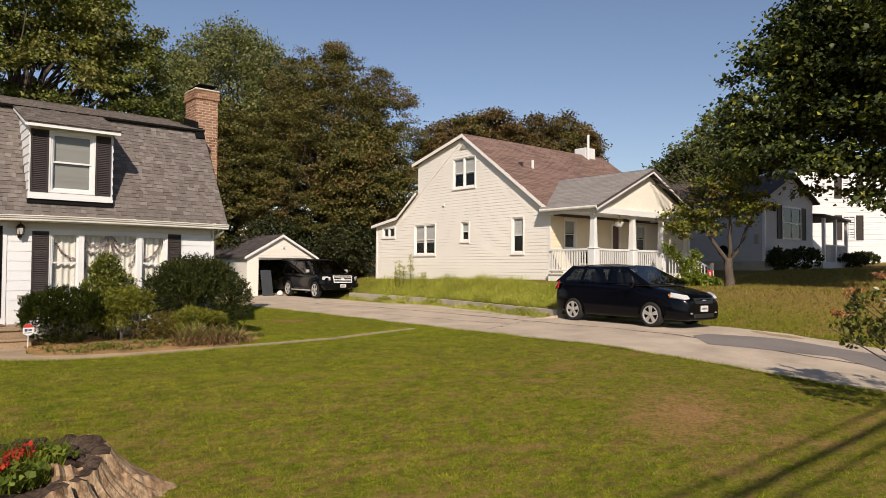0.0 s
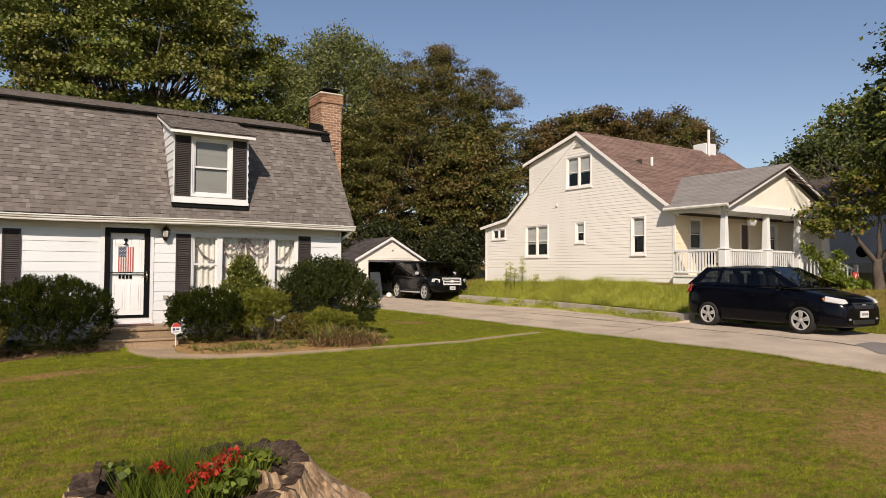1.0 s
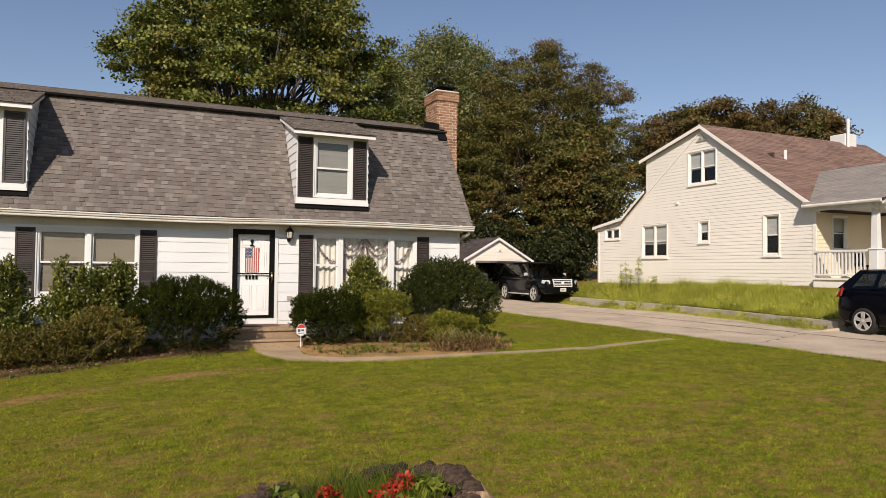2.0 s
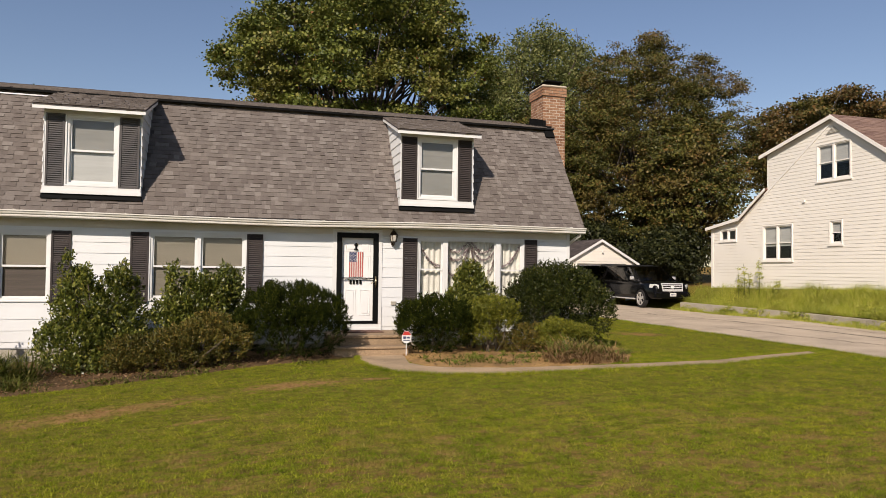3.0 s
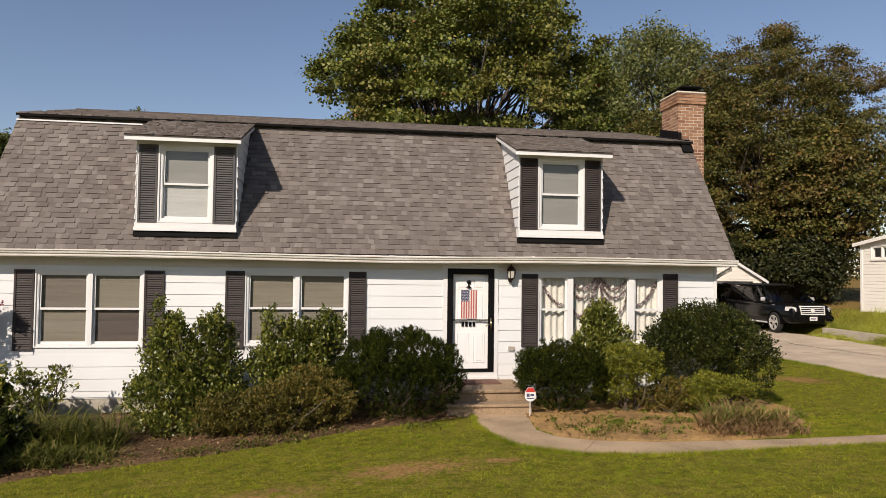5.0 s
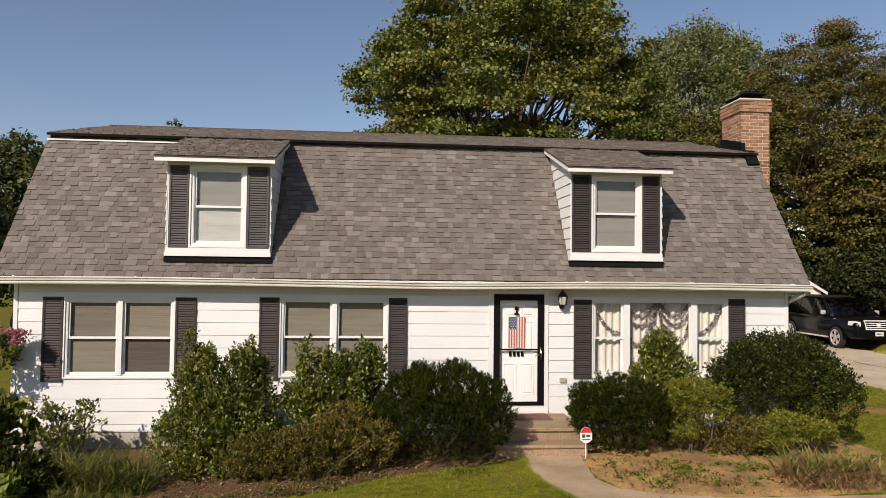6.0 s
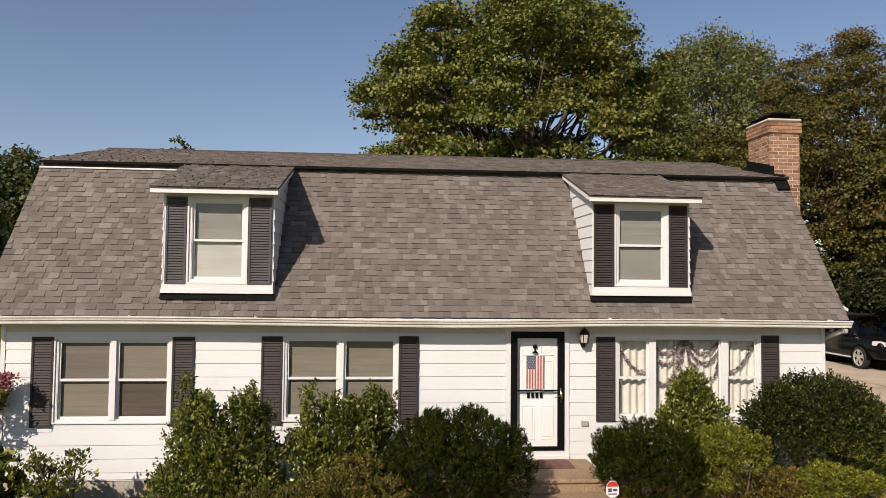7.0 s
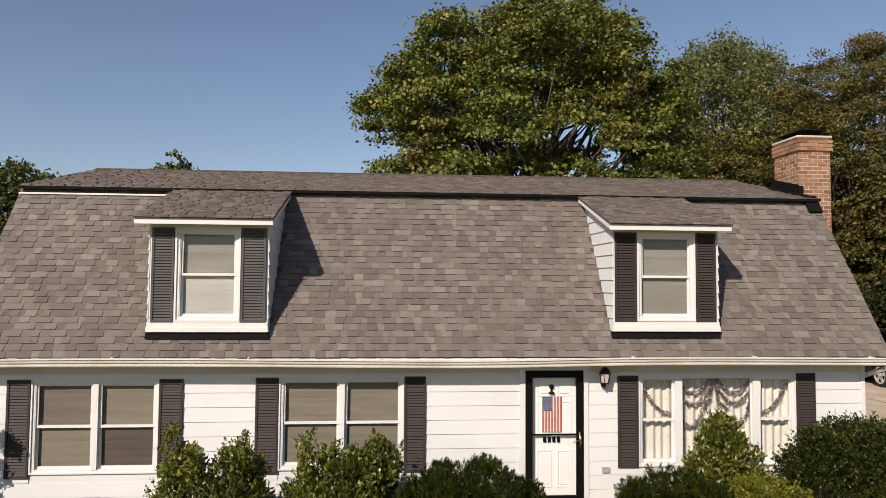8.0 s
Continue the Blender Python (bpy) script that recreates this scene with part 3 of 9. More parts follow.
# planting beds
BED = [(1.1, -1.3), (1.15, -2.75), (1.35, -3.2), (1.8, -3.48), (3.6, -3.65), (4.9, -3.5), (5.8, -2.6), (6.5, -1.6), (6.3, 0.0), (1.2, 0.0)]
BED_LEFT = [(0.1, -1.5), (-0.3, -1.75), (-1.3, -2.12), (-2.2, -2.45), (-3.4, -2.98), (-4.8, -3.42), (-6.2, -3.8), (-8.5, -4.4), (-11, -4.7), (-11, 0.0), (0.0, 0.0)]


def inside(poly, x, y):
    hit = False
    for (xa, ya), (xb, yb) in zip(poly, poly[1:] + poly[:1]):
        if (ya > y) != (yb > y) and x < (xb - xa) * (y - ya) / (yb - ya) + xa:
            hit = not hit
    return hit


def edge_dist(poly, x, y):
    """Distance inside a polygon's outline; negative outside."""
    best = 1e9
    for (xa, ya), (xb, yb) in zip(poly, poly[1:] + poly[:1]):
        dx, dy = xb - xa, yb - ya
        t = min(1.0, max(0.0, ((x - xa) * dx + (y - ya) * dy) / (dx * dx + dy * dy)))
        best = min(best, math.hypot(x - xa - dx * t, y - ya - dy * t))
    return best if inside(poly, x, y) else -best


def bed_mesh(poly, lift):
    """Loose soil that runs out under the turf at its edges."""
    xs = [p[0] for p in poly]
    ys = [p[1] for p in poly]
    b = Build()
    X = axis((min(xs) - 0.2, max(xs) + 0.2, 0.09))
    Y = axis((min(ys) - 0.2, max(ys), 0.09))
    nx = len(X)
    D = [[edge_dist(poly, x, y) for x in X] for y in Y]
    v = []
    for j, y in enumerate(Y):
        for i, x in enumerate(X):
            e = D[j][i] + 0.10 * noise.noise((x * 2.6, y * 2.6, 1.0)) + 0.05 * noise.noise((x * 8, y * 8, 4.0))
            up = -0.03 + (lift + 0.03) * min(1.0, max(0.0, e / 0.22 + 0.5))
            v.append((x, y, ground_z(x, y) + up + 0.03 * noise.noise((x * 2.2, y * 2.2, 0.3)) * (e > 0.1) + 0.015 * noise.noise((x * 9, y * 9, 2.0))))
    f = [(j * nx + i, j * nx + i + 1, (j + 1) * nx + i + 1, (j + 1) * nx + i) for j in range(len(Y) - 1) for i in range(nx - 1) if D[j][i] > -0.2]
    return b.add(v, f)


solo("flower_bed", bed_mesh(BED, 0.035), SOIL, "bare dry soil flower bed beside the walk", "flower bed", "structure", smooth=True)
solo("shrub_bed", bed_mesh(BED_LEFT, 0.035), LITTER, "shrub bed covered in dry leaf litter", "flower bed", "structure", smooth=True)

# low concrete retaining wall along the drive
rw = thing("retaining_wall", "low weathered concrete retaining wall", "wall", (0, 0, 0), kind="structure")
for (xa, ya), (xb, yb) in zip(WALL_LINE, WALL_LINE[1:]):
    d = Vector((xb - xa, yb - ya, 0)).normalized()
    nrm = Vector((d.y, -d.x, 0)) * 0.24
    top = 0.47
    p = [(xa + d.x * 0.01, ya + d.y * 0.01, -0.1), (xb - d.x * 0.01, yb - d.y * 0.01, -0.1), (xb - d.x * 0.01, yb - d.y * 0.01, top), (xa + d.x * 0.01, ya + d.y * 0.01, top)]
    part("wall_section", Build().slab(p, nrm), WALL_CONCRETE, rw)

# ---- lap siding, windows, shutters: pieces shared by the houses ----


def spans_at(poly, z):
    """Where the upright polygon [(u, z), ...] is cut at height z."""
    cuts = []
    for (ua, za), (ub, zb) in zip(poly, poly[1:] + poly[:1]):
        if (za > z) != (zb > z):
            cuts.append(ua + (ub - ua) * (z - za) / (zb - za))
    cuts.sort()
    return list(zip(cuts[::2], cuts[1::2]))


def lap_boards(poly, holes, z_edges, gap=0.0):
    """Boards (u0, u1, v0, v1, z0, z1): lower and upper ends of each board of a lapped wall."""
    out = []
    for z0, z1 in zip(z_edges, z_edges[1:]):
        e = 1e-4
        lo, hi = spans_at(poly, z0 + e), spans_at(poly, z1 - e)
        if not lo:
            continue
        if not hi:
            mid = (lo[0][0] + lo[0][1]) / 2
            hi = [(mid - 0.01, mid + 0.01)]
        (a0, a1), (b0, b1) = lo[0], hi[0]
        pieces = [(a0, a1, b0, b1)]
        for h0, h1, hz0, hz1 in holes:
            if z0 + 0.02 < hz1 and z1 - 0.02 > hz0:
                nxt = []
                for p0, p1, q0, q1 in pieces:
                    if h1 <= p0 or h0 >= p1:
                        nxt.append((p0, p1, q0, q1))
                        continue
                    if h0 - p0 > 0.03:
                        nxt.append((p0, h0 - gap, min(q0, h0 - gap), h0 - gap))
                    if p1 - h1 > 0.03:
                        nxt.append((h1 + gap, p1, h1 + gap, max(q1, h1 + gap)))
                pieces = nxt
        out += [(p0, p1, q0, q1, z0, z1) for p0, p1, q0, q1 in pieces]
    return out


def board(b, place, u0, u1, v0, v1, z0, z1, out=0.016, thick=0.004):
    """A wedge-shaped board; place(u, depth, z) gives the point, depth outwards."""
    pts = [place(u0, out, z0), place(u1, out, z0), place(v1, thick, z1), place(v0, thick, z1), place(u0, -0.004, z0), place(u1, -0.004, z0), place(v1, -0.004, z1), place(v0, -0.004, z1)]
    return b.add(pts, [(0, 1, 2, 3), (0, 4, 5, 1), (0, 3, 7, 4), (1, 5, 6, 2), (3, 2, 6, 7)])


def courses(z0, z1, step):
    n = max(1, round((z1 - z0) / step))
    return [z0 + (z1 - z0) * i / n for i in range(n + 1)]


def facing(axis_name, at, sign):
    """Maps (u, depth, z) to the world for a wall across y or x, looking towards sign."""
    if axis_name == "y":
        return lambda u, d, z: (u, at + sign * d, z)
    return lambda u, d, z: (at + sign * d, u, z)


def plate(b, place, u0, u1, z0, z1, d0, d1):
    """A box on a wall from depth d0 to d1."""
    p = [place(u, d, z) for d in (d0, d1) for z in (z0, z1) for u in (u0, u1)]
    return b.add(p, [(0, 1, 3, 2), (4, 6, 7, 5), (0, 4, 5, 1), (2, 3, 7, 6), (0, 2, 6, 4), (1, 5, 7, 3)])


def frame_ring(b, place, u0, u1, z0, z1, w, d0, d1, wb=None):
    """One mitred frame, all of a piece."""
    wb = w if wb is None else wb
    outer = [(u0, z0), (u1, z0), (u1, z1), (u0, z1)]
    inner = [(u0 + w, z0 + wb), (u1 - w, z0 + wb), (u1 - w, z1 - w), (u0 + w, z1 - w)]
    v = [place(u, d, z) for d in (d0, d1) for u, z in outer + inner]
    f = []
    for i in range(4):
        j = (i + 1) % 4
        f += [(i, 4 + i, 4 + j, j), (8 + i, 8 + j, 12 + j, 12 + i), (i, j, 8 + j, 8 + i), (4 + i, 12 + i, 12 + j, 4 + j)]
    return b.add(v, f)


def pane_quad(place, u0, u1, z0, z1, d):
    """A sheet of glass whose front looks outwards."""
    p = [Vector(place(u, d, z)) for u, z in ((u0, z0), (u1, z0), (u1, z1), (u0, z1))]
    out = Vector(place(u0, 1.0, z0)) - Vector(place(u0, 0.0, z0))
    if (p[1] - p[0]).cross(p[2] - p[0]).dot(out) < 0:
        p.reverse()
    return Build().add(p, [(0, 1, 2, 3)])


def sash_unit(win, place, u0, u1, z0, z1, mid=0.5, rail=0.04, deep=-0.02, mat=None, blinds=0.0, hung=True, blind_mat=None):
    """One double-hung (or fixed) light with its panes; blinds: how far down they hang."""
    mat = mat or TRIM
    zm = z0 + (z1 - z0) * mid
    if hung:
        part("upper_sash", frame_ring(Build(), place, u0, u1, zm - rail / 2, z1, rail, deep - 0.02, deep), mat, win)
        part("lower_sash", frame_ring(Build(), place, u0, u1, z0, zm + rail / 2, rail, deep - 0.045, deep - 0.022, rail * 1.3), mat, win)
        panes = [(zm + rail / 2, z1 - rail, deep - 0.012), (z0 + rail * 1.3, zm - rail / 2, deep - 0.034)]
    else:
        part("sash", frame_ring(Build(), place, u0, u1, z0, z1, rail * 0.6, deep - 0.02, deep), mat, win)
        panes = [(z0 + rail * 0.6, z1 - rail * 0.6, deep - 0.012)]
    for za, zb, d in panes:
        part("pane", pane_quad(place, u0 + rail * 0.6, u1 - rail * 0.6, za, zb, d), GLASS, win).visible_shadow = False
    if blinds:
        zb = z1 - (z1 - z0) * blinds
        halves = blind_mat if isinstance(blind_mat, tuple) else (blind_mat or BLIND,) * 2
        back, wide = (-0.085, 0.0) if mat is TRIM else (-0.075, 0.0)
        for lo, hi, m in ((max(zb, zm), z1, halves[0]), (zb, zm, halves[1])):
            if hi - lo < 0.05:
                continue
            k = max(3, int((hi - lo) / 0.032))
            step = (hi - lo) / k
            bb = Build()
            for i in range(k):
                z = lo + step * i
                bb.add([place(u0 - wide, back, z), place(u1 + wide, back, z), place(u1 + wide, back - 0.003, z + step + 0.002), place(u0 - wide, back - 0.003, z + step + 0.002)], [(0, 1, 2, 3)])
            part("blind", bb, m, win, "slatted blind")


def window(parent, place, u0, u1, z0, z1, lights, w=0.055, mull=0.09, mat=None, blinds=0.0, mid=0.5, sill=0.0, proud=0.03, blind_mat=None):
    """A framed window with one or more lights: lights is a list of relative widths, or (width, 'fixed')."""
    mat = mat or TRIM
    b = frame_ring(frame_ring(Build(), place, u0, u1, z0, z1, w * 0.42, -0.07, proud), place, u0 + w * 0.42, u1 - w * 0.42, z0 + w * 0.42, z1 - w * 0.42, w * 0.58, -0.07, proud - 0.022)
    stop = frame_ring(Build(), place, u0 + w, u1 - w, z0 + w, z1 - w, 0.012, -0.09, 0.004)
    mulls = []
    inner = (u1 - u0) - 2 * w - mull * (len(lights) - 1)
    total = sum(q if not isinstance(q, tuple) else q[0] for q in lights)
    u = u0 + w
    cells = []
    for i, q in enumerate(lights):
        width = inner * (q[0] if isinstance(q, tuple) else q) / total
        cells.append((u, u + width, not isinstance(q, tuple)))
        if i < len(lights) - 1:
            mulls.append(plate(Build(), place, u + width, u + width + mull, z0 + w, z1 - w, -0.07, proud - 0.006))
        u += width + mull
    win = part("window", b, mat, parent)
    part("stop_bead", stop, mat, win)
    for m in mulls:
        part("mullion", m, mat, win)
    if sill:
        part("sill", plate(Build(), place, u0 - 0.04, u1 + 0.04, z0 - 0.05, z0 + 0.005, -0.02, proud + sill), mat, win)
    for i, (a, c, hung) in enumerate(cells):
        bl = blinds[i] if isinstance(blinds, (list, tuple)) else blinds
        sash_unit(win, place, a, c, z0 + w, z1 - w, mid, blinds=bl, hung=hung, mat=mat, blind_mat=blind_mat[i] if isinstance(blind_mat, list) else blind_mat)
    return win


def shutter(parent, place, u0, u1, z0, z1, slat=0.042, mat=None):
    """A louvred shutter: frame, middle rail, backing and slats."""
    mat = mat or SHUTTER
    sh = part("shutter", frame_ring(Build(), place, u0, u1, z0, z1, 0.035, 0.012, 0.04), mat, parent)
    part("backing", plate(Build(), place, u0 + 0.01, u1 - 0.01, z0 + 0.01, z1 - 0.01, 0.006, 0.014), mat, sh)
    n = int((z1 - z0 - 0.07) / slat)
    me = None
    for i in range(n):
        z = z0 + 0.035 + (z1 - z0 - 0.07) * i / n
        if me is None:
            p = [place(u0 + 0.034, 0.036, 0.004), place(u1 - 0.034, 0.036, 0.004), place(u1 - 0.034, 0.014, slat), place(u0 + 0.034, 0.014, slat), place(u0 + 0.034, 0.014, 0), place(u1 - 0.034, 0.014, 0)]
            me = Build().add(p, [(0, 1, 2, 3), (0, 4, 5, 1)]).mesh("slat")
        part("slat", me, mat, sh).location = (0, 0, z)
    return sh


def shingle_rows(rng, low, high, x0, x1, expo, keep, tab=(0.16, 0.34), thick=0.008):
    """Tabs (corner points) of a shingled slope from the line low=(y, z) to high, between x0(t) and x1(t)."""
    (ya, za), (yb, zb) = low, high
    ln = math.hypot(yb - ya, zb - za)
    dy, dz = (yb - ya) / ln, (zb - za) / ln
    ny, nz = -dz, dy
    if nz < 0:
        ny, nz = -ny, -nz
    rows = int(ln / expo)
    step = ln / rows
    out = []
    for r in range(rows):
        s0, s1 = r * step, (r + 1) * step + 0.012
        x = x0 + rng.uniform(-tab[1], 0)
        tooth = rng.random() < 0.5
        while x < x1:
            w = rng.uniform(*tab) * (1.0 if tooth else 1.25)
            a, c = max(x, x0), min(x + w, x1)
            x += w
            tooth = not tooth if rng.random() < 0.85 else tooth
            if c - a < 0.02 or not keep((a + c) / 2, (s0 + s1) / 2 / ln):
                continue
            h = thick * (1.8 if tooth else 0.3) + rng.uniform(0, 0.002)
            sj = s0 - (rng.uniform(0.004, 0.012) if tooth else rng.uniform(0, 0.004))
            g = 0.0008
            pt = [(a + g, sj, h + 0.003), (c - g, sj, h + 0.003), (c - g, s1, 0.002), (a + g, s1, 0.002), (a + g, sj, 0.0), (c - g, sj, 0.0)]
            out.append([(px, ya + dy * s + ny * d, za + dz * s + nz * d) for px, s, d in pt])
    return out


TAB_FACES = [(0, 1, 2, 3), (0, 4, 5, 1), (0, 3, 4), (1, 5, 2)]


def add_tabs(b, tabs):
    for t in tabs:
        b.add(t, TAB_FACES)
    return b


# ---- the white gambrel house ----
house = thing("gambrel_house", "white lap-sided gambrel house with brown-grey shingles and two dormers", "house", (0, 0, 0))
XL, XR = -8.42, 5.72
DEEP = 9.0
EAVE = (-0.34, 2.95)
BREAK = (1.55, 5.72)
RIDGE = (4.5, 6.53)
front = facing("y", 0.0, -1)
W1 = (-7.60, -5.71, 1.155, 2.575)
W2 = (-3.893, -1.942, 1.17, 2.61)
PW = (1.86, 4.53, 1.15, 2.635)
DOOR = (-0.09, 1.03, 0.50, 2.79)
holes = [W1, W2, PW, DOOR]

# backing walls with the openings cut through
wall = Build()


def wall_with_holes(b, place, u0, u1, z0, z1, hs, d0=-0.15, d1=0.0):
    """A wall in one piece, with its openings cut through."""
    us = sorted({u0, u1, *[min(max(q, u0), u1) for h in hs for q in h[:2]]})
    zs = sorted({z0, z1, *[min(max(q, z0), z1) for h in hs for q in h[2:4]]})
    solid = {(i, j) for i in range(len(us) - 1) for j in range(len(zs) - 1) if not any(h[0] < (us[i] + us[i + 1]) / 2 < h[1] and h[2] < (zs[j] + zs[j + 1]) / 2 < h[3] for h in hs)}
    ids, v, f = {}, [], []

    def vid(i, j, d):
        if (i, j, d) not in ids:
            ids[i, j, d] = len(v)
            v.append(place(us[i], d1 if d else d0, zs[j]))
        return ids[i, j, d]

    for i, j in solid:
        c = [(i, j), (i + 1, j), (i + 1, j + 1), (i, j + 1)]
        f.append(tuple(vid(*q, 1) for q in c))
        f.append(tuple(vid(*q, 0) for q in c[::-1]))
        for k, nb in enumerate(((i, j - 1), (i + 1, j), (i, j + 1), (i - 1, j))):
            if nb not in solid:
                p, q = c[k], c[(k + 1) % 4]
                f.append((vid(*p, 0), vid(*q, 0), vid(*q, 1), vid(*p, 1)))
    return b.add(v, f)


wall_front = part("front_wall", wall_with_holes(wall, front, XL, XR, 0.22, 2.95, holes), WHITE, house, "white painted lap siding")
part("foundation", Build().box(XL + 0.03, XR - 0.03, 0.02, 0.24, -1.2, 0.22), FOUNDATION, house, "cream-painted foundation wall")
zed = [0.245] + [2.369 - 0.2235 * k for k in range(9, -2, -1)] + [2.66]
poly = [(XL + 0.05, 0.22), (XR - 0.05, 0.22), (XR - 0.05, 2.72), (XL + 0.05, 2.72)]
trims = [(W1[0] - 0.0, W1[1], W1[2], W1[3]), (W2[0], W2[1], W2[2], W2[3]), (PW[0], PW[1], PW[2], PW[3]), (DOOR[0], DOOR[1], 0.3, 2.9)]
for p0, p1, q0, q1, z0, z1 in lap_boards(poly, trims, zed):
    part("siding_board", board(Build(), front, p0 + 0.001, p1 - 0.001, q0 + 0.001, q1 - 0.001, z0, z1), WHITE, wall_front)
part("frieze_board", plate(Build(), front, XL + 0.06, XR - 0.06, 2.66, 2.87, 0.0, 0.018), FRIEZE, house, "frieze board under the eaves, toned tan for the gutter's shadow")
for u in (XL - 0.02, XR - 0.05):
    part("corner_board", plate(Build(), front, u, u + 0.07, 0.22, 2.87, 0.0, 0.024), TRIM, house)

# end walls, back wall and a floor inside; near-black stands in for unlit rooms
gam = [(0.0, 0.22), (0.0, 2.9), (BREAK[0] + 0.1, 5.55), (RIDGE[0], 6.36), (2 * RIDGE[0] - BREAK[0] - 0.1, 5.55), (DEEP, 2.9), (DEEP, 0.22)]
for x, s, nm in ((XL, 1, "end_wall"), (XR, -1, "end_wall")):
    part(nm, Build().slab([(x, y, z) for y, z in gam], (0.15 * s, 0, 0)), WHITE, house)
part("back_wall", Build().box(XL, XR, DEEP - 0.15, DEEP, -0.6, 2.95), WHITE, house)
part("end_foundation", Build().box(XL + 0.03, XL + 0.2, 0.24, DEEP, -1.2, 0.22).box(XR - 0.2, XR - 0.03, 0.24, DEEP, -1.2, 0.22), FOUNDATION, house)
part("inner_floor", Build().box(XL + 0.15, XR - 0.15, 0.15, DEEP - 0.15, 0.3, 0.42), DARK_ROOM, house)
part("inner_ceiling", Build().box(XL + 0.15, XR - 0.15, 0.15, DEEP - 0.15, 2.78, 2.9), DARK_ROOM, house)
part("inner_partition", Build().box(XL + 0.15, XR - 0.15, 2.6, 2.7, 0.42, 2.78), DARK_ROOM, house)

# roof: boards under the shingles, with drip edges
OL, OR = XL - 0.24, XR + 0.26
lower = part("lower_roof", Build().slab([(OL, *EAVE), (OR, *EAVE), (OR, BREAK[0], BREAK[1]), (OL, BREAK[0], BREAK[1])], (0, 0.10, -0.06)), SHINGLE_DARK, house, "steep lower slope of brown-grey shingles")
UE = (1.40, 5.74)
upper = part("upper_roof", Build().slab([(OL, *UE), (OR, *UE), (OR, *RIDGE), (OL, *RIDGE)], (0, 0.0, -0.05)), METAL_BLACK, house, "shallow upper slope of brown-grey shingles")
back = Build()
BE = (2 * RIDGE[0] - EAVE[0], EAVE[1])
BB = (2 * RIDGE[0] - BREAK[0], BREAK[1])
back.slab([(OL, *RIDGE), (OR, *RIDGE), (OR, *BB), (OL, *BB)], (0, 0, -0.05))
back.slab([(OL, *BB), (OR, *BB), (OR, *BE), (OL, *BE)], (0, -0.1, -0.06))
part("back_roof", back, SHINGLE_DARK, house)
part("ridge_cap", Build().tube([(OL - 0.01, RIDGE[0], RIDGE[1] + 0.005), (OR + 0.01, RIDGE[0], RIDGE[1] + 0.005)], 0.035, 6), SHINGLE_DARK, house)
part("upper_drip_edge", Build().box(OL, -6.1, 1.43, 1.47, 5.60, 5.628), TRIM, house, "white drip edge")
part("soffit", Build().box(XL - 0.2, XR + 0.2, -0.30, 0.0, 2.87, 2.89), TRIM, house)
part("fascia", Build().box(OL + 0.02, OR - 0.02, -0.325, -0.30, 2.80, 2.93), TRIM, house)

# gutter: a sagging trough with a rolled lip, in lengths
gut = Build()
prof = [(-0.325, 2.93), (-0.33, 2.83), (-0.335, 2.812), (-0.395, 2.812), (-0.402, 2.83), (-0.402, 2.855), (-0.425, 2.87), (-0.435, 2.905), (-0.452, 2.915), (-0.452, 2.938), (-0.435, 2.938), (-0.43, 2.90), (-0.34, 2.895)]
xs = axis((OL, OR, 0.5))


def sag(x):
    return 0.012 * math.sin(x * 0.75) - 0.018 * math.exp(-((x + 0.6) / 1.6) ** 2) + 0.012 * smooth01(0, 5, x)


rings = [[(x, y, z + sag(x)) for y, z in prof] for x in xs]
k = len(prof)
gut.add([p for r in rings for p in r], [(i * k + j, i * k + (j + 1) % k, (i + 1) * k + (j + 1) % k, (i + 1) * k + j) for i in range(len(xs) - 1) for j in range(k)] + [tuple(range(k - 1, -1, -1)), tuple((len(xs) - 1) * k + j for j in range(k))])
gutter = part("gutter", gut, GUTTER, house, "weathered white metal gutter")
for x in axis((OL + 0.4, OR - 0.4, 1.9)):
    part("gutter_strap", Build().box(x, x + 0.03, -0.453, -0.33, 2.925 + sag(x), 2.952 + sag(x)), GUTTER, gutter)
part("downspout", Build().tube([(5.85, -0.38, 2.83), (5.85, -0.35, 2.76), (5.80, -0.12, 2.66), (5.765, 0.10, 2.56), (5.76, 0.14, 2.4), (5.76, 0.14, 0.3)], 0.042, 8), GUTTER, house, smooth=True)

# dormers
DFRONT = -0.16
roof_y = lambda z: EAVE[0] + (z - EAVE[1]) * (BREAK[0] - EAVE[0]) / (BREAK[1] - EAVE[1])
dplace = facing("y", DFRONT, -1)


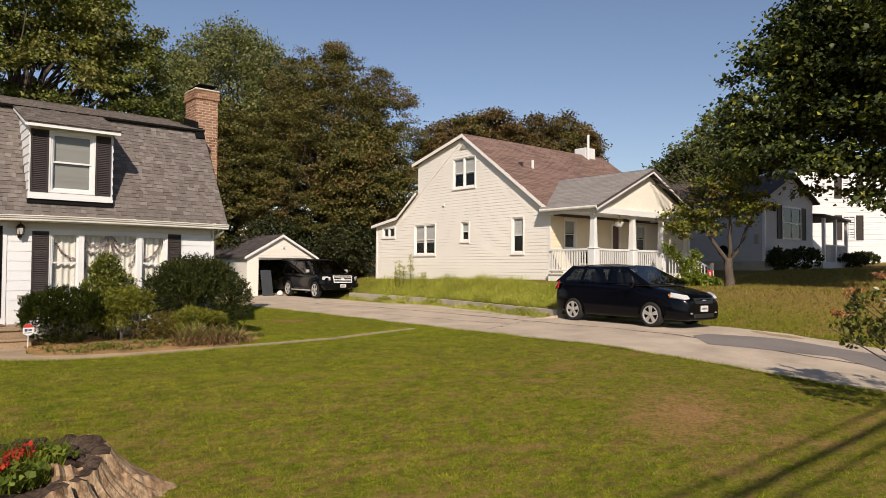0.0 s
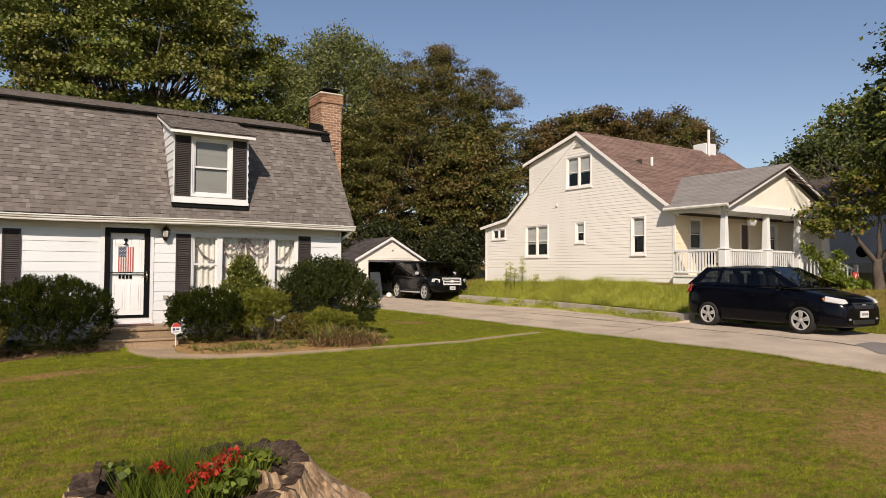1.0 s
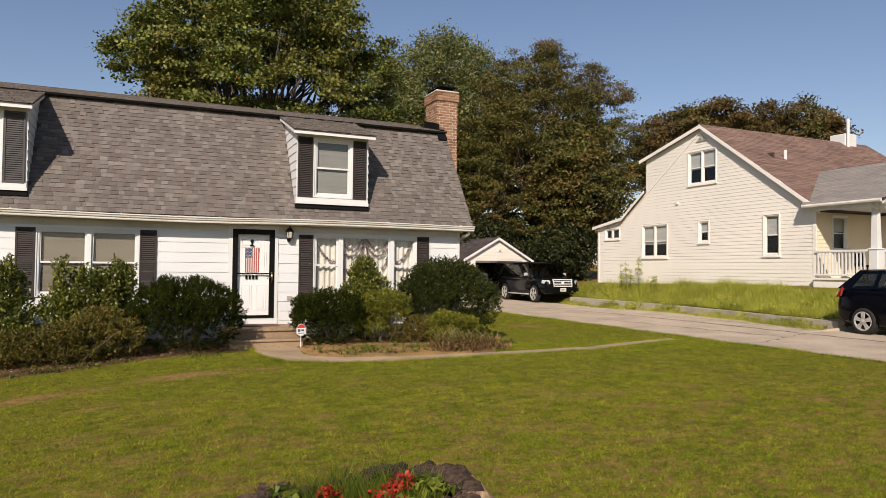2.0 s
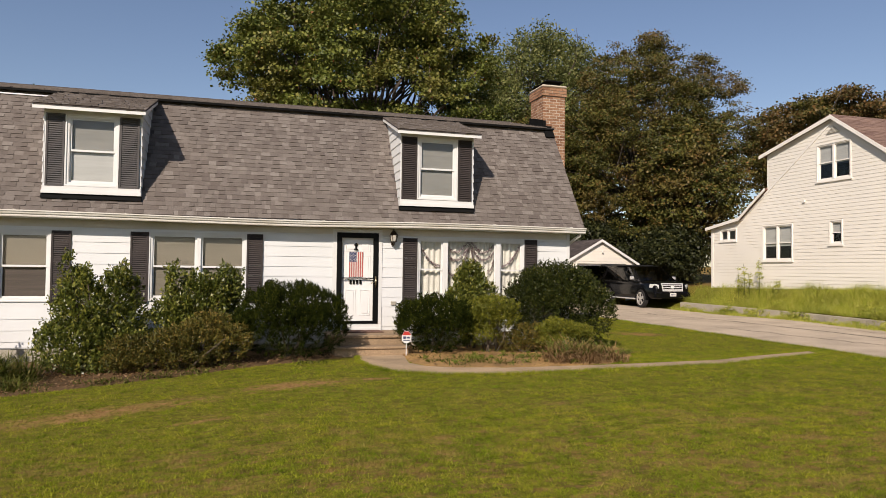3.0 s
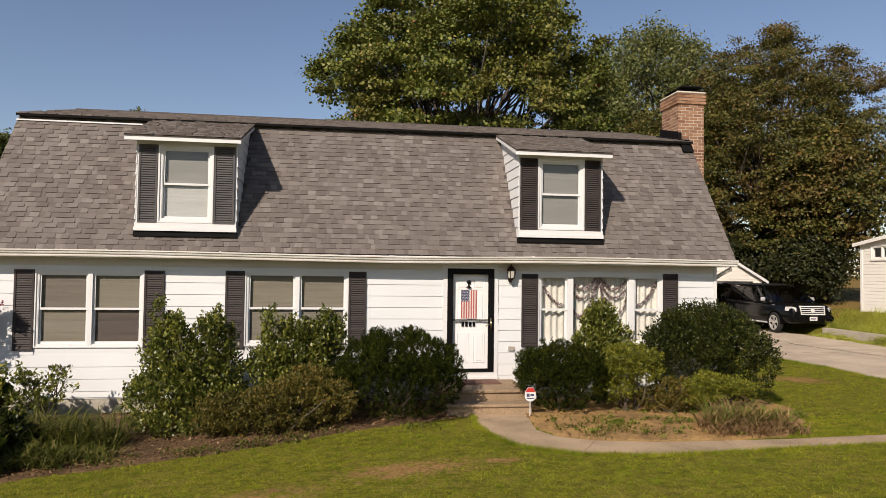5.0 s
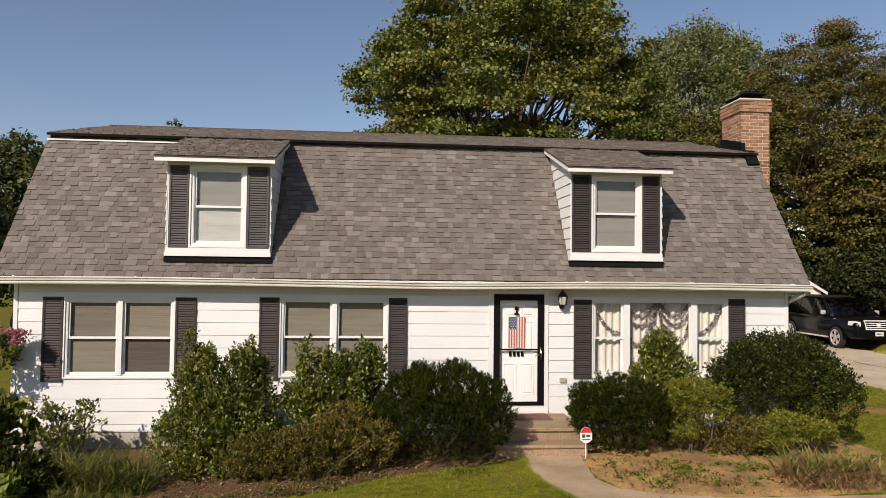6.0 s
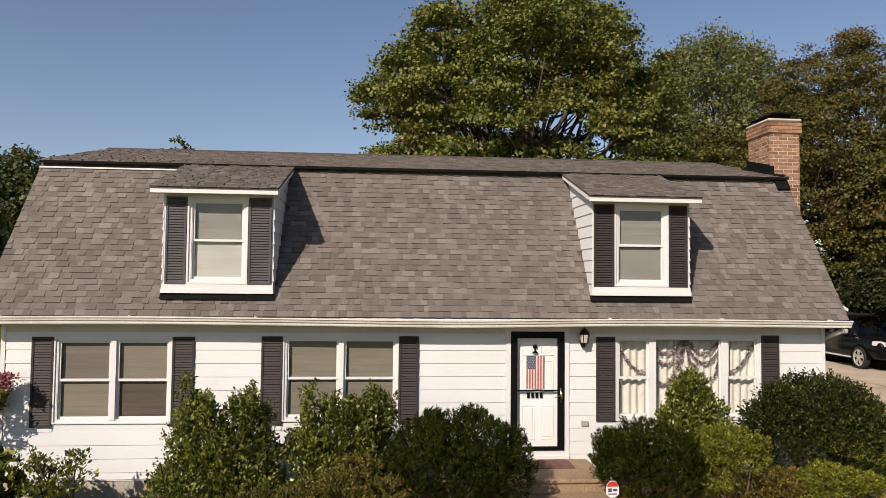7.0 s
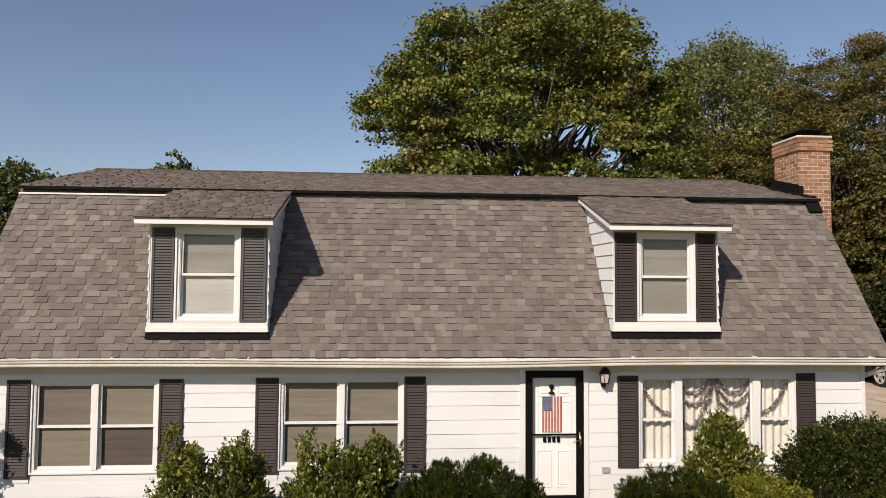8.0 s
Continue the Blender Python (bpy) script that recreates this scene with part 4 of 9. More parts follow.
def dormer(wx0, wx1, rx0, rx1, win_u, zb):
    wz1 = win_u[3]
    body = wall_with_holes(Build(), dplace, wx0, wx1, zb - 0.02, 5.02, [win_u], -0.08, 0.0)
    for x0, x1 in ((wx0, wx0 + 0.06), (wx1 - 0.06, wx1)):
        body.slab([(x0, DFRONT + 0.08, zb - 0.02), (x0, roof_y(5.75) + 0.1, 5.70), (x0, DFRONT + 0.08, 5.02)], (x1 - x0, 0, 0))
    d = part("dormer", body, WHITE, house, "white lap-sided shed dormer")
    # cheeks in lapped boards
    for x, sgn in ((wx0, -1), (wx1, 1)):
        pl = facing("x", x, sgn)
        pg = [(DFRONT, zb), (roof_y(zb) + 0.02, zb), (roof_y(5.62) + 0.02, 5.62), (roof_y(5.62) - 0.1, 5.62), (DFRONT, 5.04)]
        for p0, p1, q0, q1, z0, z1 in lap_boards(pg, [], courses(zb, 5.6, 0.2)):
            part("cheek_board", board(Build(), pl, p0 - 0.012, p1, q0 - 0.006, q1, z0, z1, 0.022, 0.004), WHITE, d)
    part("skirt_board", plate(plate(Build(), dplace, wx0 - 0.02, wx1 + 0.02, zb, zb + 0.07, 0.0, 0.05), dplace, wx0 - 0.01, wx1 + 0.01, zb + 0.07, zb + 0.15, 0.0, 0.035), TRIM, d, "white sill board")
    part("head_board", plate(Build(), dplace, wx0, wx1, wz1 + 0.0, 5.02, 0.0, 0.012), TRIM, d)
    part("step_flashing", Build().slab([(wx0 - 0.03, roof_y(zb - 0.1) - 0.06, zb - 0.10), (wx1 + 0.03, roof_y(zb - 0.1) - 0.06, zb - 0.10), (wx1 + 0.03, DFRONT, zb), (wx0 - 0.03, DFRONT, zb)], (0, 0.05, 0)), METAL_BLACK, d, "black apron flashing")
    part("shed_roof", Build().slab([(rx0, -0.44, 5.06), (rx1, -0.44, 5.06), (rx1, 1.95, 5.885), (rx0, 1.95, 5.885)], (0, 0.0, -0.03)), SHINGLE_DARK, d)
    part("fascia", Build().box(rx0 + 0.01, rx1 - 0.01, -0.425, -0.405, 4.955, 5.03), TRIM, d)
    for x in (rx0 + 0.005, rx1 - 0.03):
        part("rake_board", Build().slab([(x, -0.42, 4.955), (x, 1.40, 5.60), (x, 1.40, 5.66), (x, -0.42, 5.03)], (0.025, 0, 0)), TRIM, d)
    part("soffit", Build().slab([(rx0 + 0.02, -0.41, 4.97), (rx1 - 0.02, -0.41, 4.97), (rx1 - 0.02, DFRONT, 5.03), (rx0 + 0.02, DFRONT, 5.03)], (0, 0, 0.012)), TRIM, d)
    # dark sheet added behind the dormer window to look like an unlit room
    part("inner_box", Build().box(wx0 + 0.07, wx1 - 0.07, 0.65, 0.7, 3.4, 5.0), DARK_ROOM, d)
    return d


def dormer_window(wu, sh, blinds, blind_mat):
    w = window(house, dplace, *wu, [1.0], w=0.07, blinds=blinds, sill=0.0, proud=0.035, blind_mat=blind_mat)
    for a, c in sh:
        shutter(house, dplace, a, c, wu[2] - 0.01, wu[3] - 0.01, mat=SHUTTER_FADED if a < 0 else SHUTTER)
    return w


dormer(-5.86, -4.07, -6.02, -3.96, (-5.475, -4.485, 3.475, 4.93), 3.32)
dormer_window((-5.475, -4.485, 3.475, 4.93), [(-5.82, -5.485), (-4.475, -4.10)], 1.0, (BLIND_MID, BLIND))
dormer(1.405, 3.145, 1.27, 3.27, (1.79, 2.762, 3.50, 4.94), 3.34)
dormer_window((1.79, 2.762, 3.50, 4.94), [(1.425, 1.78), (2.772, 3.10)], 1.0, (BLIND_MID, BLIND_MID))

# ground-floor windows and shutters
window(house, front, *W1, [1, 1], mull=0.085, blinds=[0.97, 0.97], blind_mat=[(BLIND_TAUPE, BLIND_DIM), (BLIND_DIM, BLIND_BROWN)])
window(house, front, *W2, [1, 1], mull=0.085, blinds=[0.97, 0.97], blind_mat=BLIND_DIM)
pw = window(house, front, *PW, [0.57, (1.22, "fixed"), 0.57], mull=0.12, blinds=0)
for (a, c), (z0, z1) in (((-7.95, -7.605), (1.10, 2.58)), ((-5.705, -5.35), (1.10, 2.585)), ((-4.25, -3.897), (1.12, 2.60)), ((-1.938, -1.60), (1.12, 2.61)), ((1.515, 1.855), (1.14, 2.61)), ((4.535, 4.865), (1.15, 2.645))):
    shutter(house, front, a, c, z0, z1)

# curtains and tinsel inside the picture window
for a, c in ((1.88, 2.50), (2.51, 3.85), (3.86, 4.50)):
    b = Build()
    n = int((c - a) / 0.02)
    v = []
    for i in range(n + 1):
        u = a + (c - a) * i / n
        d = 0.16 + 0.022 * math.sin(u * 46) + 0.012 * math.sin(u * 19 + 1)
        v += [(u, d, 1.18), (u, d - 0.005, 2.6)]
    b.add(v, [(2 * i, 2 * i + 2, 2 * i + 3, 2 * i + 1) for i in range(n)])
    part("curtain", b, CURTAIN, pw, "white lace curtain", smooth=True)
TINSEL = island_mat("grey_red_tinsel", [(0.0, (0.10, 0.02, 0.025)), (0.5, (0.22, 0.13, 0.14)), (1.0, (0.7, 0.65, 0.66))], 0.35, "island", 90, 2.0, 0.0, spec=0.8)


def tinsel(pts):
    r = np.random.default_rng(int(abs(pts[0][0]) * 100))
    p = []
    for (xa, za), (xb, zb) in zip(pts, pts[1:]):
        k = max(2, int(math.hypot(xb - xa, zb - za) / 0.0022))
        p += [(xa + (xb - xa) * i / k, 0.085, za + (zb - za) * i / k) for i in range(k)]
    at = np.array(p) + r.normal(size=(len(p), 3)) * (0.014, 0.01, 0.014)
    part("garland", quads_mesh("garland", leaf_quads(r, at, np.tile([0, -1.0, 0], (len(at), 1)), 0.036, 0.45, 1.2)), TINSEL, pw, "shiny grey-red tinsel garland")


def swag(xa, xb, za, zb, drop, n=10):
    return [(xa + (xb - xa) * i / n, za + (zb - za) * i / n - drop * math.sin(math.pi * i / n) * (1 - 0.15 * i / n)) for i in range(n + 1)]


tinsel(swag(1.93, 2.46, 2.50, 1.97, 0.16))
tinsel(swag(2.54, 3.12, 2.54, 2.55, 0.26))
tinsel(swag(3.22, 3.82, 2.55, 2.54, 0.26))
tinsel(swag(2.55, 3.12, 2.36, 2.42, 0.30))
tinsel(swag(3.22, 3.82, 2.42, 2.36, 0.28))
tinsel(swag(2.54, 2.98, 2.08, 1.98, 0.30))
tinsel([(3.16, 2.58), (3.14, 2.4), (3.09, 2.2), (2.95, 1.98)])
tinsel([(3.20, 2.58), (3.22, 2.35), (3.26, 2.15), (3.42, 2.05)])
tinsel([(3.82, 2.55), (3.80, 2.2), (3.74, 1.95), (3.62, 1.82)])
tinsel(swag(4.46, 3.92, 2.50, 1.97, 0.16))

# front door: black storm-door frame over a white panelled door
door = part("front_door", frame_ring(Build(), front, DOOR[0], DOOR[1], 0.56, 2.79, 0.09, -0.12, 0.03), TRIM, house, "white front door behind a black-framed storm door")
part("storm_frame", frame_ring(Build(), front, 0.0, 0.945, 0.65, 2.70, 0.115, 0.0, 0.045, 0.06), BLACK_PAINT, door, "black storm-door frame")
slab_b = plate(Build(), front, 0.03, 0.92, 0.62, 2.66, -0.09, -0.045)
for a, c in ((0.20, 0.44), (0.53, 0.77)):
    for z0, z1 in ((0.83, 1.42), (1.60, 2.2), (2.28, 2.5)):
        frame_ring(slab_b, front, a, c, z0, z1, 0.022, -0.045, -0.036)
        plate(slab_b, front, a + 0.045, c - 0.045, z0 + 0.045, z1 - 0.045, -0.045, -0.034)
part("door_leaf", slab_b, DOOR_WHITE, door, "white six-panel door leaf")
part("cross_rail", plate(Build(), front, 0.11, 0.84, 1.665, 1.69, 0.008, 0.03), BLACK_PAINT, door)
part("threshold", plate(Build(), front, -0.09, 1.03, 0.50, 0.56, -0.1, 0.05).add([], []), TRIM, door)
part("kick_rail", plate(Build(), front, 0.11, 0.84, 0.655, 0.715, 0.002, 0.035), BLACK_PAINT, door)
hb = Build().tube([(0.885, -0.05, 1.50), (0.885, -0.09, 1.54), (0.885, -0.09, 1.64), (0.885, -0.05, 1.68)], 0.012, 8)
plate(hb, front, 0.868, 0.902, 1.47, 1.72, 0.045, 0.055)
hb.tube([(0.885, -0.09, 1.60), (0.80, -0.10, 1.585), (0.77, -0.095, 1.56)], 0.011, 8)
part("door_handle", hb, BRASS, door, "brass lever handle", smooth=True)
# number as plain bars, knocker and flag
nb = Build()
for i in range(4):
    plate(nb, front, 0.30 + 0.075 * i, 0.348 + 0.075 * i, 1.545, 1.635, -0.03, -0.022)
part("number_bars", nb, BLACK_PAINT, door)
part("door_knocker", Build().lathe([(0.0, 2.315), (0.05, 2.318), (0.048, 2.335), (0.02, 2.35), (0.016, 2.39), (0.036, 2.41), (0.04, 2.44), (0.025, 2.465), (0.0, 2.47)], (0.44, 0.035, 0), 12), BLACK_PAINT, door, smooth=True)
RED = two_scale("faded_red_cloth", (0.45, 0.10, 0.08), 0.9, 5, 80, 0.85, 1.0, bumps=0.0)
CLOTH = two_scale("white_cloth", (0.62, 0.58, 0.54), 0.9, 5, 80, 0.9, 1.0, bumps=0.0)
NAVY = two_scale("navy_cloth", (0.055, 0.065, 0.13), 0.9, 5, 80, 0.9, 1.0, bumps=0.0)
flag = part("flag", plate(Build(), front, 0.285, 0.602, 1.70, 2.275, -0.032, -0.024), CLOTH, door, "small striped flag hung on the door")
sb = Build()
for i in range(7):
    u = 0.287 + 0.0243 * (2 * i)
    plate(sb, front, u, u + 0.0235, 1.705, 2.045 if i < 4 else 2.27, -0.024, -0.021)
part("stripes", sb, RED, flag, "red stripes")
part("canton", plate(Build(), front, 0.287, 0.452, 2.045, 2.272, -0.024, -0.020), NAVY, flag, "navy field")
st = Build()
for r in range(7):
    for c in range(5):
        u, z = 0.303 + 0.031 * c + (0.015 if r % 2 else 0), 2.065 + 0.031 * r
        if u < 0.445:
            plate(st, front, u - 0.006, u + 0.006, z - 0.006, z + 0.006, -0.020, -0.0185)
part("stars", st, CLOTH, flag)

# steps, mat and utility outlet
steps = thing("front_steps", "worn concrete front steps with a landing", "steps", (0.5, -0.7, 0.1))
part("landing", Build().bbox(-0.75, 0.85, -0.5, 0.68, -0.25, 0.40, 0.02), STEP, steps)
part("tread", Build().bbox(-0.72, 0.82, -0.86, -0.505, -0.25, 0.20, 0.02), STEP, steps)
part("nosing", Build().bbox(-0.77, 0.87, -0.54, -0.44, 0.34, 0.405, 0.015).bbox(-0.74, 0.84, -0.89, -0.80, 0.15, 0.205, 0.015), STEP, steps)
mat_b = Build().bbox(0.08, 0.98, -0.62, -0.1, 0.502, 0.518, 0.006)
solo("door_mat", mat_b, two_scale("red_brown_mat", (0.20, 0.10, 0.07), 1.0, 6, 70, 0.6, 1.0, bumps=0.5), "faded red-brown door mat on the landing", "mat")
part("outlet_box", plate(Build(), front, 1.25, 1.37, 1.07, 1.15, 0.012, 0.045), FOUNDATION, house, "grey outlet cover")

# wall lantern
lamp = thing("wall_lantern", "bronze wall lantern beside the front door", "lamp", (1.27, 0.0, 2.43))
lamp.scale = (1.15, 1.1, 1.15)
lb = Build().lathe([(0.0, 0.02), (0.03, 0.025), (0.045, 0.07), (0.045, 0.13), (0.02, 0.16), (0.0, 0.17)], (0, -0.05, -0.02), 10)
lb.tube([(0, -0.02, 0.05), (0, -0.10, 0.0), (0, -0.13, 0.04)], 0.012, 8)
part("bracket", lb, BRONZE, lamp, smooth=True)
part("cage_base", Build().lathe([(0.035, 0.06), (0.055, 0.065), (0.06, 0.075), (0.055, 0.08)], (0, -0.13, 0), 6), BRONZE, lamp)
part("lantern_top", Build().lathe([(0.075, 0.2), (0.085, 0.205), (0.06, 0.25), (0.03, 0.285), (0.012, 0.29), (0.01, 0.32), (0.0, 0.335)], (0, -0.13, 0), 6), BRONZE, lamp)
cb = Build()
for i in range(6):
    a = math.pi * i / 3
    cb.tube([(0.055 * math.cos(a), -0.13 + 0.055 * math.sin(a), 0.075), (0.078 * math.cos(a), -0.13 + 0.078 * math.sin(a), 0.2)], 0.005, 5)
part("cage_bars", cb, BRONZE, lamp)
part("glass_panel", Build().lathe([(0.05, 0.078), (0.072, 0.198)], (0, -0.13, 0), 6), two_scale("frosted_glass", (0.5, 0.48, 0.42), 0.3, 5, 40, 0.9, 1.0, bumps=0.0), lamp)

# brick chimney at the end wall
chim = thing("brick_chimney", "tall red-brown brick chimney with a black metal cap", "chimney", (6.2, 2.4, 0.0))
CX0, CX1, CY0, CY1 = -0.29, 0.38, -0.42, 0.42
core = Build().box(CX0 + 0.005, CX1 - 0.005, CY0 + 0.005, CY1 - 0.005, 0.0, 7.04).box(-0.48, CX0 + 0.005, CY0 + 0.02, CY1 - 0.02, 0.0, 4.2).box(CX0 - 0.022, CX1 + 0.022, CY0 - 0.022, CY1 + 0.022, 6.79, 6.95)
part("mortar_core", core, MORTAR, chim)
BRICKS, bb = [], Build()
brng = np.random.default_rng(11)
ch, row = 0.0775, 0
z = 2.6
while z < 7.03:
    grow = 0.0
    if z > 6.72:
        grow = 0.035
    if z > 6.95:
        grow = 0.018
    x0, x1, y0, y1 = CX0 - grow, CX1 + grow, CY0 - grow, CY1 + grow
    for face in range(4):
        ln = (x1 - x0) if face in (0, 2) else (y1 - y0)
        p = -0.104 if row % 2 else 0.0
        while p < ln:
            a, c = max(0.0, p), min(ln, p + 0.192)
            p += 0.2075
            if c - a < 0.03:
                continue
            o = brng.uniform(-0.002, 0.003)
            if face < 2 and z > 5.45:
                BRICKS.append((face, a, c, x0, y0, z, o))
            elif face == 0:
                bb.box(x0 + a, x0 + c, y0 - o, y0 + 0.05, z, z + 0.063)
            elif face == 2:
                bb.box(x0 + a, x0 + c, y1 - 0.05, y1 + o, z, z + 0.062)
            elif face == 1:
                bb.box(x0 - o, x0 + 0.05, y0 + a, y0 + c, z, z + 0.062)
            else:
                bb.box(x1 - 0.05, x1 + o, y0 + a, y0 + c, z, z + 0.062)
    z += ch
    row += 1
tagged(part("brickwork", bb, BRICK, chim), kind="stuff")
part("crown", Build().bbox(CX0 - 0.04, CX1 + 0.04, CY0 - 0.04, CY1 + 0.04, 7.03, 7.09, 0.02), MORTAR, chim)
cap = Build().box(-0.12, 0.29, -0.26, 0.40, 7.09, 7.22)
cap.add([(-0.2, -0.40, 7.215), (0.37, -0.40, 7.215), (0.37, 0.54, 7.215), (-0.2, 0.54, 7.215), (-0.14, -0.33, 7.255), (0.31, -0.33, 7.255), (0.31, 0.47, 7.255), (-0.14, 0.47, 7.255)], [(0, 3, 2, 1), (4, 5, 6, 7), (0, 1, 5, 4), (1, 2, 6, 5), (2, 3, 7, 6), (3, 0, 4, 7)])
part("metal_cap", cap, METAL_BLACK, chim, "black metal cap")
fl = Build()
slope = lambda y: 5.74 + (y + 2.4 - 1.40) * 0.2548
fl.slab([(CX0 - 0.02, CY1 + 0.02, slope(CY1) - 0.03), (CX0 - 0.02, CY0 - 0.05, slope(CY0) - 0.03), (CX0 - 0.02, CY0 - 0.05, slope(CY0) + 0.20), (CX0 - 0.02, CY1 + 0.02, slope(CY1) + 0.22)], (-0.02, 0, 0))
fl.slab([(CX0 - 0.16, CY1, slope(CY1) + 0.02), (CX0 - 0.16, -1.0, slope(-1.0) + 0.02), (CX0, -1.0, slope(-1.0) + 0.02), (CX0, CY1, slope(CY1) + 0.02)], (0, 0, 0.02))
fl.slab([(-0.5, -1.06, 5.47), (-0.24, -1.06, 5.47), (-0.24, -0.85, 5.80), (-0.5, -0.85, 5.80)], (0, -0.03, 0.02))
fl.box(-0.47, -0.25, -0.86, CY0 - 0.02, 5.62, 5.80)
fl.slab([(CX0 - 0.04, CY0 - 0.04, slope(CY0) - 0.02), (CX0 + 0.06, CY0 - 0.04, slope(CY0) - 0.02), (CX0 + 0.06, CY0 - 0.04, slope(CY0) + 0.18), (CX0 - 0.04, CY0 - 0.04, slope(CY0) + 0.18)], (0, -0.02, 0))
part("flashing", fl, METAL_BLACK, chim, "black roof flashing")

# ---- plants ----


def crown_points(r, lobes, clumps, per, spread, fill=0.25, reach=(0.85, 1.08), top=0.45, tier=0.5, up=0.75, gaps=()):
    """Leaf places in clumps over the lobes (x, y, z, rx, ry, rz), with outward directions; gaps are left open."""
    at, out = [], []
    area = np.array([(a * b + b * c + a * c) for *_, a, b, c in lobes])
    pick = r.choice(len(lobes), clumps, p=area / area.sum())
    L = np.array(lobes)
    d = unit(r.normal(size=(clumps, 3)))
    d[:, 2] = np.where(r.random(clumps) < top, np.abs(d[:, 2]), d[:, 2])
    rad = np.where(r.random(clumps) < fill, r.uniform(0.35, 0.85, clumps), r.uniform(*reach, clumps))[:, None]
    c = L[pick, :3] + d * L[pick, 3:] * rad
    shut = np.zeros(clumps, bool)
    for gx_, gz_, rx_, rz_, lean in gaps:
        shut |= ((c[:, 0] - gx_ - lean * c[:, 1]) / rx_) ** 2 + ((c[:, 2] - gz_ - 0.25 * c[:, 1]) / rz_) ** 2 < 1
    c, d = c[~shut], d[~shut]
    clumps = len(c)
    k = r.integers(int(per * 0.6), int(per * 1.4), clumps)
    idx = np.repeat(np.arange(clumps), k)
    flat = np.array([1.0, 1.0, tier])
    at = c[idx] + r.normal(size=(len(idx), 3)) * spread * flat
    out = d[idx] * 0.7 + np.array([0, 0, up])
    return at, unit(out)


def limbs(b, r, base, top, lobes, trunk_r, n_twigs=2, forks=()):
    """A tapered trunk from base to top, forked where tips are given, with limbs into the lobes."""
    base, top = Vector(base), Vector(top)
    k = 7
    path = [base.lerp(top, i / k) + Vector((r.normal() * 0.02, r.normal() * 0.02, 0)) * (top - base).length * (0 < i < k) for i in range(k + 1)]
    b.tube(path, [trunk_r * (1.35 if i == 0 else 1.0 - (0.25 if forks else 0.55) * i / k) for i in range(k + 1)], 9)
    stems = []
    for tip in forks:
        tip, foot = Vector(tip), path[-2]
        bow = Vector((tip.x - foot.x, tip.y - foot.y, 0)) * 0.16
        stem = [foot.lerp(tip, i / 6) + bow * math.sin(math.pi * i / 6) + Vector((r.normal(), r.normal(), 0)) * 0.04 * (0 < i < 6) for i in range(7)]
        b.tube(stem, [trunk_r * (0.5 - 0.4 * i / 6) for i in range(7)], 8)
        stems.append(stem)
    for lx, ly, lz, rx, ry, rz in lobes:
        c = Vector((lx, ly, lz))
        s = path[int(r.integers(3, k))]
        thick = 1.0
        if stems:
            s = min((q for stem in stems for q in stem[2:6]), key=lambda q: (q - c).length + 0.4 * abs(q.z - c.z))
            thick = 0.5
        for _ in range(n_twigs):
            tip = c + Vector((r.normal() * rx, r.normal() * ry, r.normal() * rz)) * 0.5
            mid = s.lerp(tip, 0.5) + Vector((r.normal(), r.normal(), abs(r.normal()))) * 0.12 * (tip - s).length
            q = (s + mid) / 2 + Vector((r.normal(), r.normal(), r.normal())) * 0.05
            b.tube([s, q, mid, (mid + tip) / 2, tip], [trunk_r * thick * w for w in (0.36, 0.25, 0.17, 0.1, 0.04)], 6)
    return b


def tree(name, label, at, trunk_h, trunk_r, lobes, clumps, per, spread, leaf, mat, seed, fill=0.25, wild=0.8, twigs=2, bare=0, top=0.45, tier=0.5, up=0.75, gaps=(), aspect=0.75, forks=()):
    r = np.random.default_rng(seed)
    t = thing(name, label, "tree", (at[0], at[1], ground_z(at[0], at[1])))
    b = limbs(Build(), r, (0, 0, -0.2), (0.1, 0.1, trunk_h), lobes, trunk_r, twigs, forks)
    part("trunk", b, BARK, t, "grey-brown trunk and limbs", smooth=True)
    if bare:
        for _ in range(bare):
            lx, ly, lz, rx, ry, rz = lobes[int(r.integers(1, len(lobes)))]
            p = Vector((lx, ly, lz))
            q = p + Vector((r.normal() * rx * 0.5, r.normal() * ry * 0.5, rz * r.uniform(1.2, 1.7)))
            part("bare_twig", Build().tube([p, p.lerp(q, 0.5) + Vector((r.normal(), r.normal(), 0)) * 0.2, q], [0.06, 0.035, 0.01], 5), BARK, t, "bare dead twig")
    pts, out = crown_points(r, lobes, clumps, per, spread, fill, top=top, tier=tier, up=up, gaps=gaps)
    part("crown", quads_mesh("crown", leaf_quads(r, pts, out, leaf, aspect, wild)), mat, t)
    return t


def lobed(r, c, rad, n, size=0.45):
    """Lobes spread over an ellipsoid of centre c and half-axes rad."""
    out = [(c[0], c[1], c[2], rad[0] * 0.72, rad[1] * 0.72, rad[2] * 0.72)]
    for i in range(n):
        a = 2.399963 * i + r.uniform(-0.3, 0.3)
        u = 1 - 1.75 * (i + 0.5) / n
        s = math.sqrt(max(0.0, 1 - u * u))
        k = size * r.uniform(0.75, 1.2)
        q = (1 - k * 0.75) * r.uniform(0.82, 1.06)
        out.append((c[0] + rad[0] * s * math.cos(a) * q, c[1] + rad[1] * s * math.sin(a) * q, c[2] + rad[2] * u * q, rad[0] * k, rad[1] * k, rad[2] * k))
    return out


